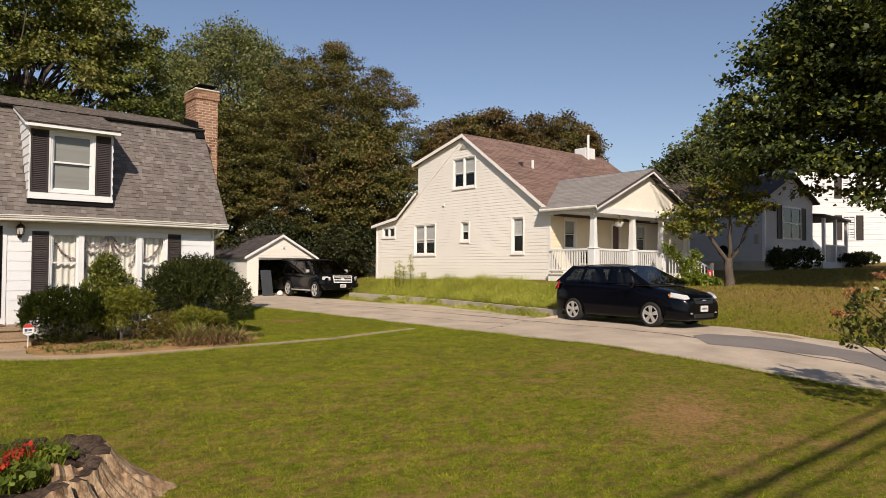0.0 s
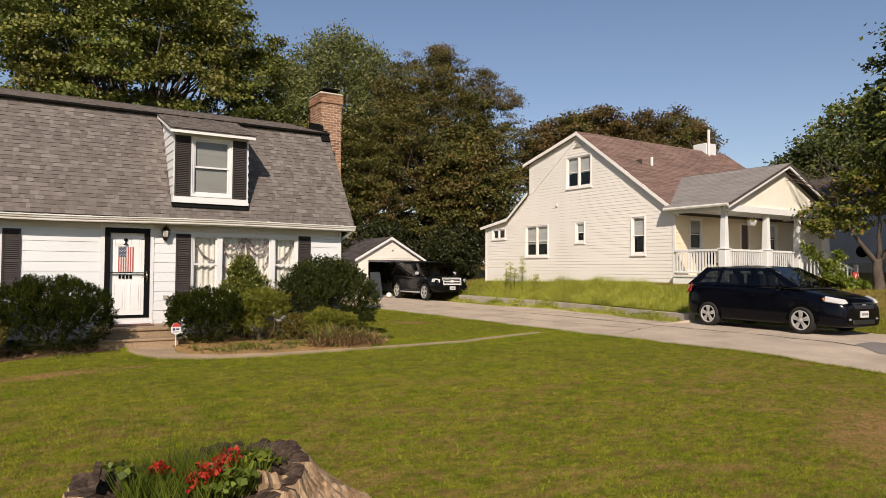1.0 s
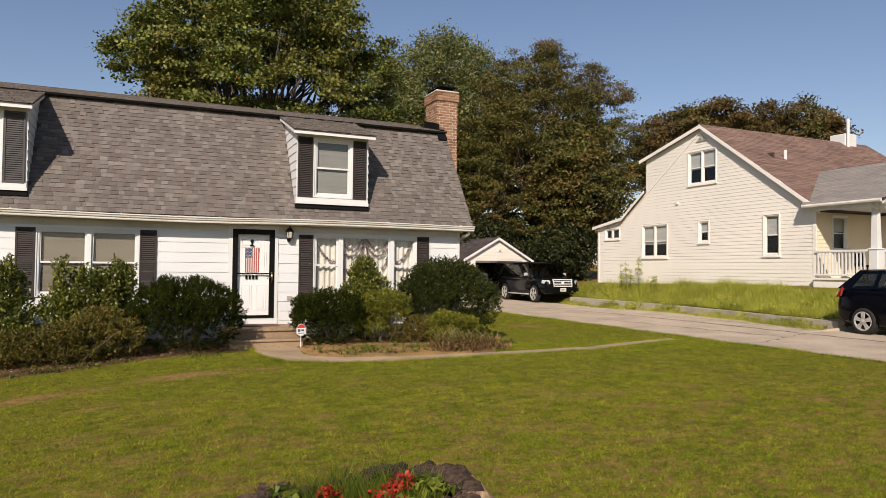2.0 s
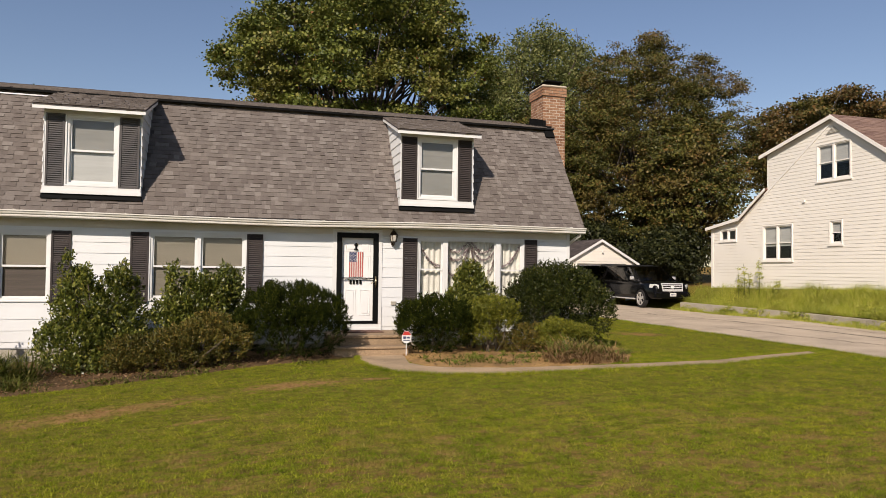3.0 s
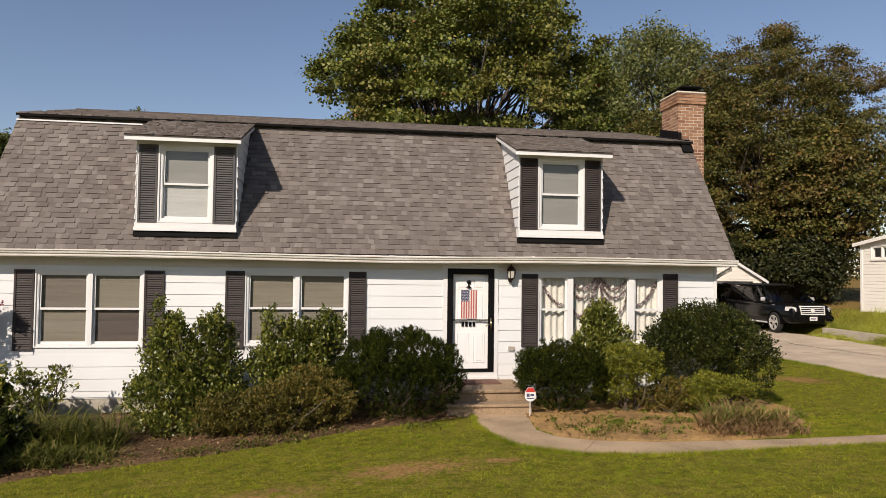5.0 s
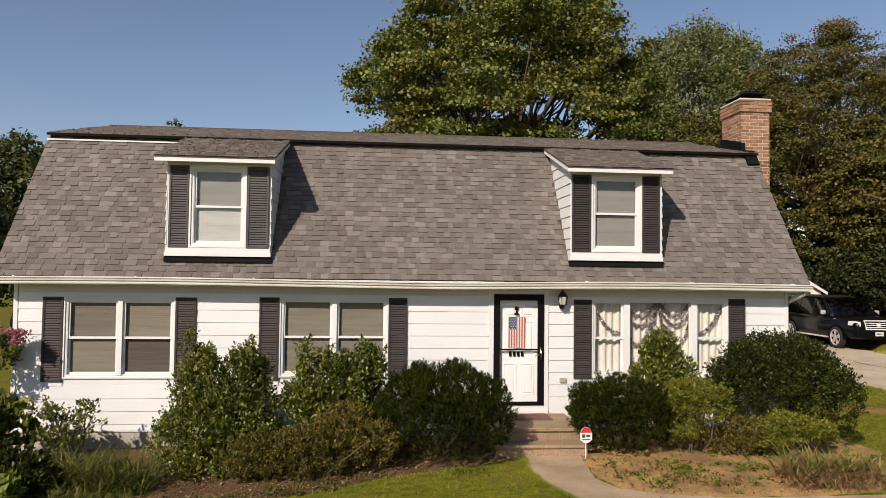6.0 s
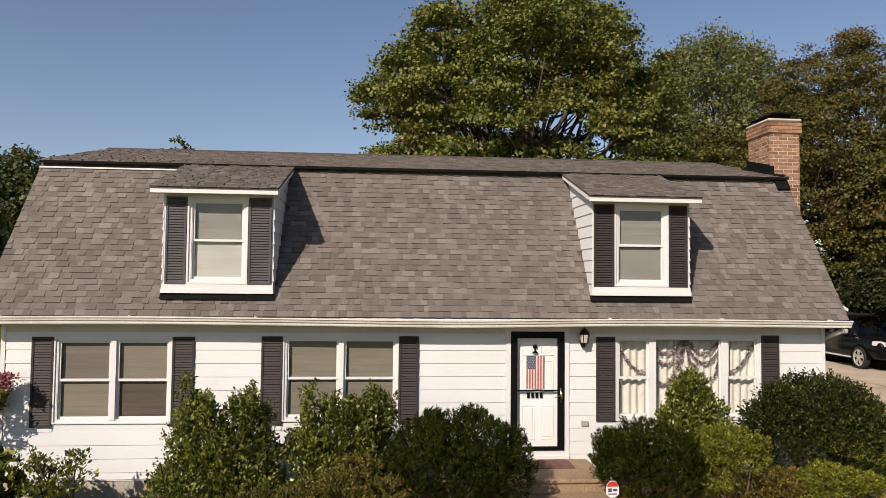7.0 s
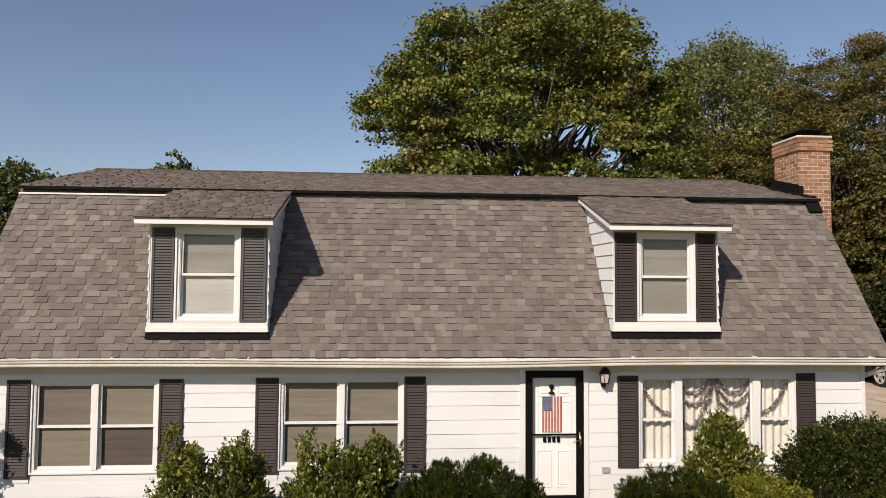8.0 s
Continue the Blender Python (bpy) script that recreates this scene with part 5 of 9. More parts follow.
lr = np.random.default_rng(3)
tree("maple_tree", "large dense green maple behind the house", (2.35, 12.8), 7.5, 0.36, lobed(lr, (0.2, 0, 8.5), (5.85, 5.6, 5.5), 130, 0.15) + [(5.7, 0, 9.4, 0.9, 0.9, 0.8), (6.0, 0.2, 8.1, 0.8, 0.8, 0.9), (5.2, 0, 10.9, 0.8, 0.8, 0.7)], 1560, 112, 0.25, 0.118, L_MAPLE, 21, fill=0.06, wild=0.75, twigs=1, top=0.7, tier=0.32, up=1.0, aspect=0.9, gaps=((1.9, 9.3, 1.0, 0.6, 0.25), (4.7, 10.4, 0.35, 0.5, 0.37), (5.2, 9.5, 0.3, 0.4, 0.37), (-4.45, 8.8, 0.4, 0.5, 0.0), (3.4, 8.6, 0.6, 0.4, 0.3)))
tree("browning_tree", "tall dense tree with browning leaves", (22.9, 24.0), 8.0, 0.4, lobed(lr, (0, 0, 8.0), (5.3, 5.4, 7.8), 110, 0.15) + [(4.2, -2.75, 12.0, 1.5, 1.5, 1.6), (4.9, -3.2, 9.6, 1.4, 1.4, 1.6), (3.2, -2.1, 13.6, 1.1, 1.1, 1.2), (0.6, -0.4, 15.6, 0.9, 0.9, 1.0), (5.3, -3.4, 7.0, 1.2, 1.2, 1.5)], 2200, 66, 0.28, 0.125, L_BROWN, 22, fill=0.06, wild=0.75, twigs=1, top=0.7, tier=0.35, up=0.9)
tree("browning_tree", "dense tree with dark browning leaves behind the garage", (16.6, 28.5), 6.0, 0.35, lobed(lr, (0, 0, 6.6), (5.0, 5.0, 6.5), 90, 0.17), 1300, 62, 0.3, 0.14, L_BROWN, 23, fill=0.06, wild=0.75, twigs=1, top=0.7, tier=0.35, up=0.9)
tree("pale_tree", "tall feathery pale green tree", (19.8, 32.0), 11.0, 0.4, lobed(lr, (0, 0, 12.0), (6.8, 5.8, 7.6), 90, 0.16), 1700, 44, 0.36, 0.2, L_LIGHT, 24, fill=0.2, bare=30, top=0.7, tier=0.8, aspect=0.6)
tree("browning_tree", "lower tree with dark leaves beside the cream house", (24.0, 20.5), 5.0, 0.3, lobed(lr, (0, 0, 5.4), (3.4, 3.6, 5.2), 40, 0.24), 900, 44, 0.3, 0.17, L_BROWN, 25, fill=0.1, tier=0.4)
tree("browning_tree", "red-brown tree behind the cream house", (34.5, 20.5), 8.0, 0.4, lobed(lr, (0, 0, 8.2), (5.6, 5.2, 4.0), 60, 0.19), 1100, 46, 0.3, 0.18, L_RUST, 26, fill=0.1, top=0.7, tier=0.4)
tree("browning_tree", "red-brown tree behind the cream house", (42.5, 20.0), 8.0, 0.4, lobed(lr, (0, 0, 8.4), (4.8, 4.8, 4.4), 60, 0.19), 1000, 46, 0.3, 0.18, L_RUST, 27, fill=0.1, top=0.7, tier=0.4)
boughs = [(-6.2, 8.6, 6.4, 1.8, 1.7, 1.1), (-6.5, 7.2, 5.5, 1.8, 1.6, 1.0), (-6.5, 5.5, 4.8, 1.7, 1.6, 1.0), (-6.3, 3.8, 4.5, 1.7, 1.5, 1.1), (-6.2, 2.6, 3.1, 1.1, 1.0, 1.3), (-6.0, 1.4, 3.9, 1.5, 1.4, 1.5), (-5.6, 7.9, 7.6, 2.6, 2.6, 1.6), (-5.0, 5.5, 7.0, 3.0, 3.0, 1.9), (-6.0, 3.4, 6.3, 2.4, 2.4, 1.7), (-6.0, 1.0, 5.8, 2.4, 2.4, 2.1), (-5.0, 7.0, 9.6, 3.2, 3.0, 2.4), (-5.4, 2.5, 8.4, 2.8, 2.8, 2.2)]
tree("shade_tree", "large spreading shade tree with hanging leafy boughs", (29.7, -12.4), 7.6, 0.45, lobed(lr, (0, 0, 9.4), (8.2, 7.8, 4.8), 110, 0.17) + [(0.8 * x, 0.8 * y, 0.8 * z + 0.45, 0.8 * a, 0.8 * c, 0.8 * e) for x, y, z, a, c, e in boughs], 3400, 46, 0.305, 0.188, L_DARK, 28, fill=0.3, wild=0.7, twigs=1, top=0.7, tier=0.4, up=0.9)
tree("distant_tree", "small dark green tree beyond the roof ridge", (-9.7, 13.5), 6.5, 0.12, [(-0.15, 0, 8.4, 0.3, 0.3, 0.3), (-0.7, 0, 8.15, 0.22, 0.25, 0.22), (0.05, 0, 8.1, 0.4, 0.35, 0.3), (-0.3, 0, 7.2, 0.9, 0.8, 0.9), (0, 0, 5.9, 1.0, 1.0, 1.2)], 150, 26, 0.11, 0.15, L_FAR, 29)
tree("distant_tree", "dark green tree in the distance", (-19.4, 22), 6.0, 0.3, lobed(lr, (0, 0, 6.3), (3.0, 2.8, 3.4), 40, 0.22), 420, 36, 0.3, 0.2, L_FAR, 30, fill=0.05, top=0.7)
tree("distant_tree", "dark green tree in the distance", (-20.0, 17), 4.0, 0.3, lobed(lr, (0, 0, 3.6), (3.2, 3.2, 3.4), 40, 0.25), 500, 36, 0.28, 0.2, L_FAR, 31, fill=0.1, top=0.7)
tree("distant_tree", "green tree between the houses", (59.0, 11.0), 8.0, 0.3, lobed(lr, (0, 0, 8.4), (6.0, 6.0, 5.4), 24, 0.32), 620, 40, 0.5, 0.3, L_MAPLE, 34)
tree("distant_tree", "green tree behind the grey house", (43.0, 7.0), 5.0, 0.3, lobed(lr, (0, 0, 5.0), (3.6, 3.4, 4.0), 30, 0.26), 620, 40, 0.36, 0.22, L_FAR, 40)
tree("distant_tree", "green treetop beyond the roof ridge", (-5.1, 20.0), 6.0, 0.15, [(0, 0, 8.2, 0.7, 0.7, 0.8), (0.7, 0, 7.9, 0.5, 0.5, 0.6), (0, 0, 6.5, 1.2, 1.2, 1.4)], 90, 26, 0.15, 0.15, L_FAR, 41)
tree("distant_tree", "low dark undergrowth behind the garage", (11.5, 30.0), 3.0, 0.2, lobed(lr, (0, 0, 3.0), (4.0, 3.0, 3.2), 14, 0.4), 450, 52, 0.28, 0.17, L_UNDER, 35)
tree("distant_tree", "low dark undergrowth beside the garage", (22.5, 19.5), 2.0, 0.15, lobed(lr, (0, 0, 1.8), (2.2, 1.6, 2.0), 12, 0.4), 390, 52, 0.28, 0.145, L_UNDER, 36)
dog = [(-2.0, 2.7, 0.75), (-1.3, 3.3, 0.9), (-1.0, 2.4, 0.7), (-0.5, 3.9, 0.9), (0.1, 3.1, 0.8), (0.4, 4.3, 0.8), (0.6, 3.4, 0.8), (1.1, 3.1, 0.55), (-0.2, 4.9, 0.5), (0.7, 2.5, 0.5), (-1.6, 2.3, 0.6), (-0.4, 2.9, 0.7)]
dogwood = tree("dogwood_tree", "small ornamental tree with thinning leaves on the front lawn", (24.6, -4.7), 1.15, 0.2, [(0.48 * u + 0.3 * math.sin(5 * u), -0.87 * u, z, r, r, r * 0.5) for u, z, r in dog], 210, 26, 0.16, 0.135, L_DOGWOOD, 32, twigs=2, forks=((-0.75, 1.0, 3.3), (0.05, -0.1, 3.9), (0.6, -0.85, 3.7)), bare=30, wild=0.8, fill=0.45, tier=0.45)
dr = np.random.default_rng(33)
for _ in range(16):
    p = Vector((-0.5 + dr.normal() * 0.3, 0.5 + dr.normal() * 0.3, 3.0 + dr.uniform(0, 0.8)))
    u = dr.uniform(1.0, 2.6)
    q = p + Vector((-0.45 * u, 0.8 * u, dr.uniform(0.5, 1.9)))
    part("bare_twig", Build().tube([p, p.lerp(q, 0.4) + Vector((dr.normal(), dr.normal(), dr.normal())) * 0.12, p.lerp(q, 0.75) + Vector((dr.normal(), dr.normal(), dr.normal())) * 0.12, q], [0.03, 0.02, 0.012, 0.005], 5), BARK, dogwood, "bare dead twig")


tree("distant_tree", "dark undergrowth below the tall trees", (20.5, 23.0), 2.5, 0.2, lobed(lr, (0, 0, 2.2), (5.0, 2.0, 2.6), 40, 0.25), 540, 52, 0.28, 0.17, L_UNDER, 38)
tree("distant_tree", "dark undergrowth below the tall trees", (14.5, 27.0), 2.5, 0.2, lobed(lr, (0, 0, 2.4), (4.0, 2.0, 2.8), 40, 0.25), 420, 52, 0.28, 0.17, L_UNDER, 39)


def spray_points(r, lobes, clumps, per, length, spread, lift, fill, reach):
    """Leaf places along short shoots that leave the lobes outwards and upwards."""
    L = np.array(lobes)
    area = L[:, 3] * L[:, 4] + L[:, 4] * L[:, 5] + L[:, 3] * L[:, 5]
    pick = r.choice(len(lobes), clumps, p=area / area.sum())
    d = unit(r.normal(size=(clumps, 3)))
    d[:, 2] = np.where(r.random(clumps) < 0.5, np.abs(d[:, 2]), d[:, 2])
    rad = np.where(r.random(clumps) < fill, r.uniform(0.35, 0.85, clumps), r.uniform(*reach, clumps))[:, None]
    c = L[pick, :3] + d * L[pick, 3:] * rad
    ax = unit(d * 0.8 + np.array([0, 0, lift]) + 0.4 * r.normal(size=(clumps, 3)))
    ln = length * r.uniform(0.5, 1.5, clumps)
    idx = np.repeat(np.arange(clumps), r.integers(int(per * 0.6), int(per * 1.4), clumps))
    t = r.random(len(idx))
    at = c[idx] + ax[idx] * (ln[idx] * (t - 0.6))[:, None] + r.normal(size=(len(idx), 3)) * (spread * (1.1 - 0.7 * t))[:, None]
    return at, unit(r.normal(size=(len(idx), 3)) * 0.7 + ax[idx] * 0.6 + np.array([0, 0, 0.5])), ax[idx]


def bush(name, label, at, lobes, clumps, per, spread, leaf, mat, seed, fill=0.2, aspect=0.5, stems=6, wild=0.9, reach=(0.85, 1.08), spray=(0.16, 0.035, 0.8)):
    r = np.random.default_rng(seed)
    gz = ground_z(at[0], at[1])
    t = thing(name, label, "shrub", (at[0], at[1], gz))
    for i in range(stems):
        a = 2 * math.pi * i / stems + r.uniform(-0.3, 0.3)
        l = lobes[i % len(lobes)]
        tip = Vector((l[0] + r.normal() * l[3] * 0.4, l[1] + r.normal() * l[4] * 0.4, l[2] + l[5] * 0.3))
        s = Vector((0.12 * math.cos(a), 0.12 * math.sin(a), -0.05))
        part("stem", Build().tube([s, s.lerp(tip, 0.4) + Vector((r.normal(), r.normal(), 0)) * 0.04, tip], [0.022, 0.016, 0.006], 5), BARK, t)
    pts, out, way = spray_points(r, lobes, clumps, per, spray[0], max(spray[1], spread * 0.5), spray[2], fill, reach)
    keep = pts[:, 2] > 0.02
    part("foliage", quads_mesh("foliage", leaf_quads(r, pts[keep], out[keep], leaf, aspect, wild, way[keep])), mat, t)
    return t


def dome(rx, ry, top, low=0.05):
    return [(0, 0, (top + low) / 2, rx * 0.93, ry * 0.93, (top - low) / 2), (rx * 0.25, -ry * 0.2, top * 0.5, rx * 0.75, ry * 0.75, top * 0.44), (-rx * 0.3, -ry * 0.1, top * 0.48, rx * 0.7, ry * 0.8, top * 0.42), (0, -ry * 0.1, top * 0.36, rx * 0.95, ry * 0.9, top * 0.34)]


def lumps(rx, ry, top, n, seed):
    """Small swellings over a clipped dome."""
    q = np.random.default_rng(seed)
    out = []
    for _ in range(n):
        a, u = q.uniform(0, 6.28), q.uniform(-0.3, 0.95)
        c = math.sqrt(1 - u * u)
        out.append((rx * 0.84 * c * math.cos(a), ry * 0.84 * c * math.sin(a), top * 0.5 + top * 0.42 * u, 0.22, 0.22, 0.2))
    return out


bush("yew_shrub", "large rounded dark green clipped yew beside the steps", (-1.05, -1.42), dome(1.14, 1.08, 1.5) + lumps(1.18, 1.1, 1.52, 34, 1), 3300, 18, 0.04, 0.066, L_YEW, 41, fill=0.2, aspect=0.17, wild=0.6, reach=(0.94, 1.02), spray=(0.10, 0.020, 0.8))
bush("yew_shrub", "rounded dark green clipped yew beside the steps", (1.98, -1.15), dome(0.84, 0.82, 1.25) + lumps(0.87, 0.84, 1.27, 24, 2), 2200, 18, 0.04, 0.066, L_YEW, 42, fill=0.2, aspect=0.17, wild=0.6, reach=(0.94, 1.02), spray=(0.10, 0.020, 0.8))
bush("azalea_shrub", "yellow-green azalea with bare lower stems", (3.16, -1.4), [(0.05, 0, 0.98, 0.56, 0.46, 0.25), (-0.3, -0.1, 0.46, 0.36, 0.34, 0.24), (0.22, -0.05, 0.75, 0.44, 0.4, 0.22), (-0.2, -0.1, 0.8, 0.36, 0.34, 0.22)], 620, 26, 0.05, 0.042, L_YELLOW, 43, stems=7, spray=(0.10, 0.035, 0.5))
bush("upright_shrub", "upright light green shrub under the picture window", (2.98, -0.55), [(0, 0, 1.5, 0.34, 0.32, 0.42), (-0.08, 0, 1.05, 0.46, 0.4, 0.45), (0.14, -0.05, 1.2, 0.46, 0.4, 0.4), (0, 0, 1.86, 0.14, 0.14, 0.2), (-0.25, 0, 1.6, 0.12, 0.12, 0.18)], 460, 24, 0.06, 0.075, L_RHODO, 44, fill=0.3, aspect=0.4, spray=(0.18, 0.05, 1.0))
bush("holly_shrub", "large rounded dark holly at the corner of the house", (4.93, -0.95), [(0, 0, 1.06, 1.15, 0.9, 0.92), (0.6, -0.2, 0.85, 0.72, 0.72, 0.72), (-0.65, -0.1, 1.0, 0.66, 0.66, 0.72), (0.05, -0.1, 1.42, 0.8, 0.7, 0.5), (-0.45, 0, 1.55, 0.42, 0.4, 0.34), (0.55, 0, 1.45, 0.42, 0.4, 0.34)], 2500, 22, 0.05, 0.045, L_HOLLY, 45, reach=(0.86, 1.03), fill=0.2, aspect=0.5, spray=(0.22, 0.03, 0.75))
bush("azalea_shrub", "low bright yellow-green azalea before the holly", (4.68, -1.85), [(0, 0, 0.52, 0.6, 0.36, 0.17), (-0.35, 0, 0.34, 0.32, 0.3, 0.15), (0.38, 0, 0.44, 0.34, 0.3, 0.16), (-0.2, 0.05, 0.68, 0.22, 0.2, 0.1)], 420, 26, 0.05, 0.042, L_YELLOW, 46, spray=(0.10, 0.035, 0.5))
bush("azalea_shrub", "small browning azalea between two shrubs", (3.95, -1.65), [(0, 0, 0.42, 0.36, 0.3, 0.24), (0.05, 0, 0.22, 0.36, 0.3, 0.18), (-0.35, 0.2, 0.25, 0.36, 0.3, 0.22)], 260, 22, 0.06, 0.042, L_OCHRE, 47, spray=(0.10, 0.03, 0.6))
sprig = np.random.default_rng(77)
bush("rhododendron", "tall leggy glossy green rhododendron by the wall", (-4.6, -1.2), [(-0.05, -0.55, 0.22, 0.75, 0.45, 0.22), (-0.25, 0, 1.05, 0.55, 0.5, 0.5), (0.35, 0, 0.95, 0.52, 0.5, 0.5), (-0.25, -0.15, 0.5, 0.75, 0.6, 0.48), (0.4, -0.1, 0.45, 0.6, 0.55, 0.42), (0.3, 0, 1.55, 0.3, 0.3, 0.3), (-0.4, 0, 1.6, 0.26, 0.26, 0.25)] + [(sprig.uniform(-0.7, 0.7), sprig.uniform(-0.3, 0.2), sprig.uniform(1.45, 2.1), 0.1, 0.1, 0.16) for _ in range(12)], 1050, 22, 0.07, 0.068, L_RHODO, 48, fill=0.3, stems=17, spray=(0.24, 0.05, 1.1))
bush("rhododendron", "leggy glossy green rhododendron under the window", (-2.75, -1.05), [(0.1, 0, 0.6, 0.8, 0.5, 0.5), (0, 0, 1.05, 0.65, 0.45, 0.48), (-0.5, 0, 0.85, 0.42, 0.4, 0.45), (0.4, 0, 1.35, 0.34, 0.34, 0.32), (-0.1, -0.1, 1.5, 0.3, 0.28, 0.25)] + [(sprig.uniform(-0.7, 0.7), sprig.uniform(-0.3, 0.2), sprig.uniform(1.3, 1.85), 0.1, 0.1, 0.14) for _ in range(10)], 900, 22, 0.07, 0.066, L_RHODO, 49, fill=0.3, stems=14, spray=(0.24, 0.05, 1.1))
bush("azalea_shrub", "wide browning azalea at the foot of the rhododendrons", (-2.9, -2.08), [(-0.45, -0.22, 0.2, 0.95, 0.32, 0.19), (0.1, 0, 0.55, 0.6, 0.45, 0.34), (-0.35, -0.1, 0.42, 0.5, 0.42, 0.3), (-0.95, -0.05, 0.36, 0.48, 0.42, 0.27), (0.7, 0, 0.5, 0.42, 0.42, 0.36), (0.35, 0.2, 0.85, 0.34, 0.3, 0.2)], 850, 26, 0.06, 0.045, L_OCHRE, 50, spray=(0.12, 0.035, 0.6))
bush("low_shrub", "thin dark green shrub by the foundation", (-6.9, -0.95), [(-0.3, 0, 0.5, 0.5, 0.4, 0.3), (0.1, 0, 0.8, 0.3, 0.3, 0.25), (-0.5, -0.1, 0.9, 0.25, 0.25, 0.25)], 90, 20, 0.09, 0.07, L_RHODO, 51, fill=0.4, stems=9)
bush("leafy_plant", "broad-leaved green plant by the corner of the house", (-8.1, -1.3), [(0, 0, 0.7, 0.6, 0.5, 0.5), (-0.4, -0.2, 0.5, 0.6, 0.5, 0.45)], 130, 22, 0.12, 0.17, L_RHODO, 52)
crape = bush("crape_myrtle", "crape myrtle with pink flower heads", (-9.0, -0.4), [(0.3, 0, 1.75, 0.5, 0.4, 0.35), (-0.5, 0, 1.3, 0.6, 0.5, 0.6)], 140, 22, 0.12, 0.10, L_RHODO, 53)
pr = np.random.default_rng(54)
pts, out = crown_points(pr, [(0.85, 0.0, 2.1, 0.2, 0.16, 0.13), (0.4, -0.1, 2.2, 0.16, 0.14, 0.12)], 60, 22, 0.04, 0.5)
tagged(part("flowers", quads_mesh("flowers", leaf_quads(pr, pts, out, 0.045, 0.8, 1.2)), L_PINK, crape, "pink flower heads"), kind="stuff")


myrtle = bush("crape_myrtle", "crape myrtle with fading orange flower heads beside the drive", (8.9, -16.5), [(1.55, 2.3, 1.45, 0.5, 0.35, 0.3), (1.15, 2.5, 1.15, 0.32, 0.28, 0.2), (1.75, 1.9, 1.7, 0.45, 0.4, 0.3), (1.1, 0.7, 2.1, 0.85, 0.8, 0.55), (0.4, 0.9, 1.6, 0.7, 0.7, 0.5), (0.8, 1.0, 1.7, 0.4, 0.4, 0.3), (2.0, 2.4, 0.95, 0.4, 0.3, 0.25)], 190, 22, 0.11, 0.085, L_RHODO, 55, stems=14)
pts, out = crown_points(pr, [(1.5, 2.55, 1.72, 0.2, 0.16, 0.08), (1.1, 2.65, 1.4, 0.1, 0.1, 0.06), (1.9, 2.3, 2.0, 0.15, 0.12, 0.08)], 26, 16, 0.035, 0.5)
tagged(part("flowers", quads_mesh("flowers", leaf_quads(pr, pts, out, 0.04, 0.8, 1.2)), leaf_mat("orange_flowers", [(0.0, (0.35, 0.12, 0.05)), (1.0, (0.55, 0.28, 0.12))]), myrtle, "fading orange flower heads"), kind="stuff")
for i, (x, y, rx, zt) in enumerate(((-7.2, -2.6, 0.7, 0.7), (-7.9, -2.2, 0.8, 0.9), (-7.3, -3.5, 0.7, 0.75))):
    bush("low_shrub", "low dark leafy shrub in the bed", (x, y), [(0, 0, zt * 0.55, rx, rx * 0.8, zt * 0.45), (0.3, -0.2, zt * 0.4, rx * 0.6, rx * 0.6, zt * 0.4)], 150, 24, 0.09, 0.13 if i == 2 else 0.08, L_YARD if i == 2 else L_HOLLY, 56 + i, fill=0.35)


bush("leafy_plant", "tall airy green plant beside the porch steps", (23.3, -3.7), [(0, 0, 0.4, 0.4, 0.4, 0.3), (-0.35, 0.3, 1.2, 0.3, 0.3, 0.3), (0.05, 0, 0.9, 0.4, 0.35, 0.28), (-0.6, 0.5, 1.55, 0.2, 0.2, 0.16), (0.35, -0.2, 1.25, 0.2, 0.2, 0.14)], 62, 16, 0.12, 0.15, L_YARD, 61, spray=(0.3, 0.08, 0.8))
bush("leafy_plant", "low broad-leaved bright green plant by the steps", (23.5, -3.85), [(0, 0, 0.22, 0.7, 0.5, 0.26), (0.4, -0.3, 0.16, 0.45, 0.4, 0.2)], 70, 20, 0.12, 0.19, L_YARD, 68, spray=(0.2, 0.06, 0.6))
for i, (x, y, rx, zt) in enumerate(((36.0, -2.9, 1.2, 1.8), (43.5, -2.5, 1.4, 1.3), (46.5, -2.2, 1.3, 1.2), (34.3, -2.4, 0.7, 1.8))):
    bush("foundation_shrub", "dark clipped shrub before the grey house", (x, y), [(0, 0, zt * 0.3, rx * 0.8, rx * 0.7, zt * 0.32)], 140, 22, 0.12, 0.13, L_HOLLY, 62 + i)


def straps(rng, centre, n, length, width, spread, droop=0.6):
    """Arching strap leaves: each four segments long."""
    cx, cy = centre
    out = []
    for _ in range(n):
        a = rng.uniform(0, 2 * math.pi)
        r = spread * math.sqrt(rng.random())
        x, y = cx + r * math.cos(rng.uniform(0, 6.28)), cy + r * math.sin(rng.uniform(0, 6.28)) * 0.7
        z = ground_z(x, y)
        ln = length * rng.uniform(0.6, 1.2)
        dx, dy = math.cos(a), math.sin(a)
        px, py = -dy * width / 2, dx * width / 2
        p = []
        tilt = rng.uniform(0.15, 0.7)
        s, h = 0.0, 0.0
        for i in range(5):
            w = 1 - (i / 4) ** 2 * 0.9
            p.append(((x + dx * s + px * w, y + dy * s + py * w, z + h), (x + dx * s - px * w, y + dy * s - py * w, z + h)))
            ang = math.pi / 2 - tilt - droop * i * 0.55
            s += math.cos(ang) * ln / 4
            h += math.sin(ang) * ln / 4
        for q0, q1 in zip(p, p[1:]):
            out += [q0[0], q0[1], q1[1], q1[0]]
    return out


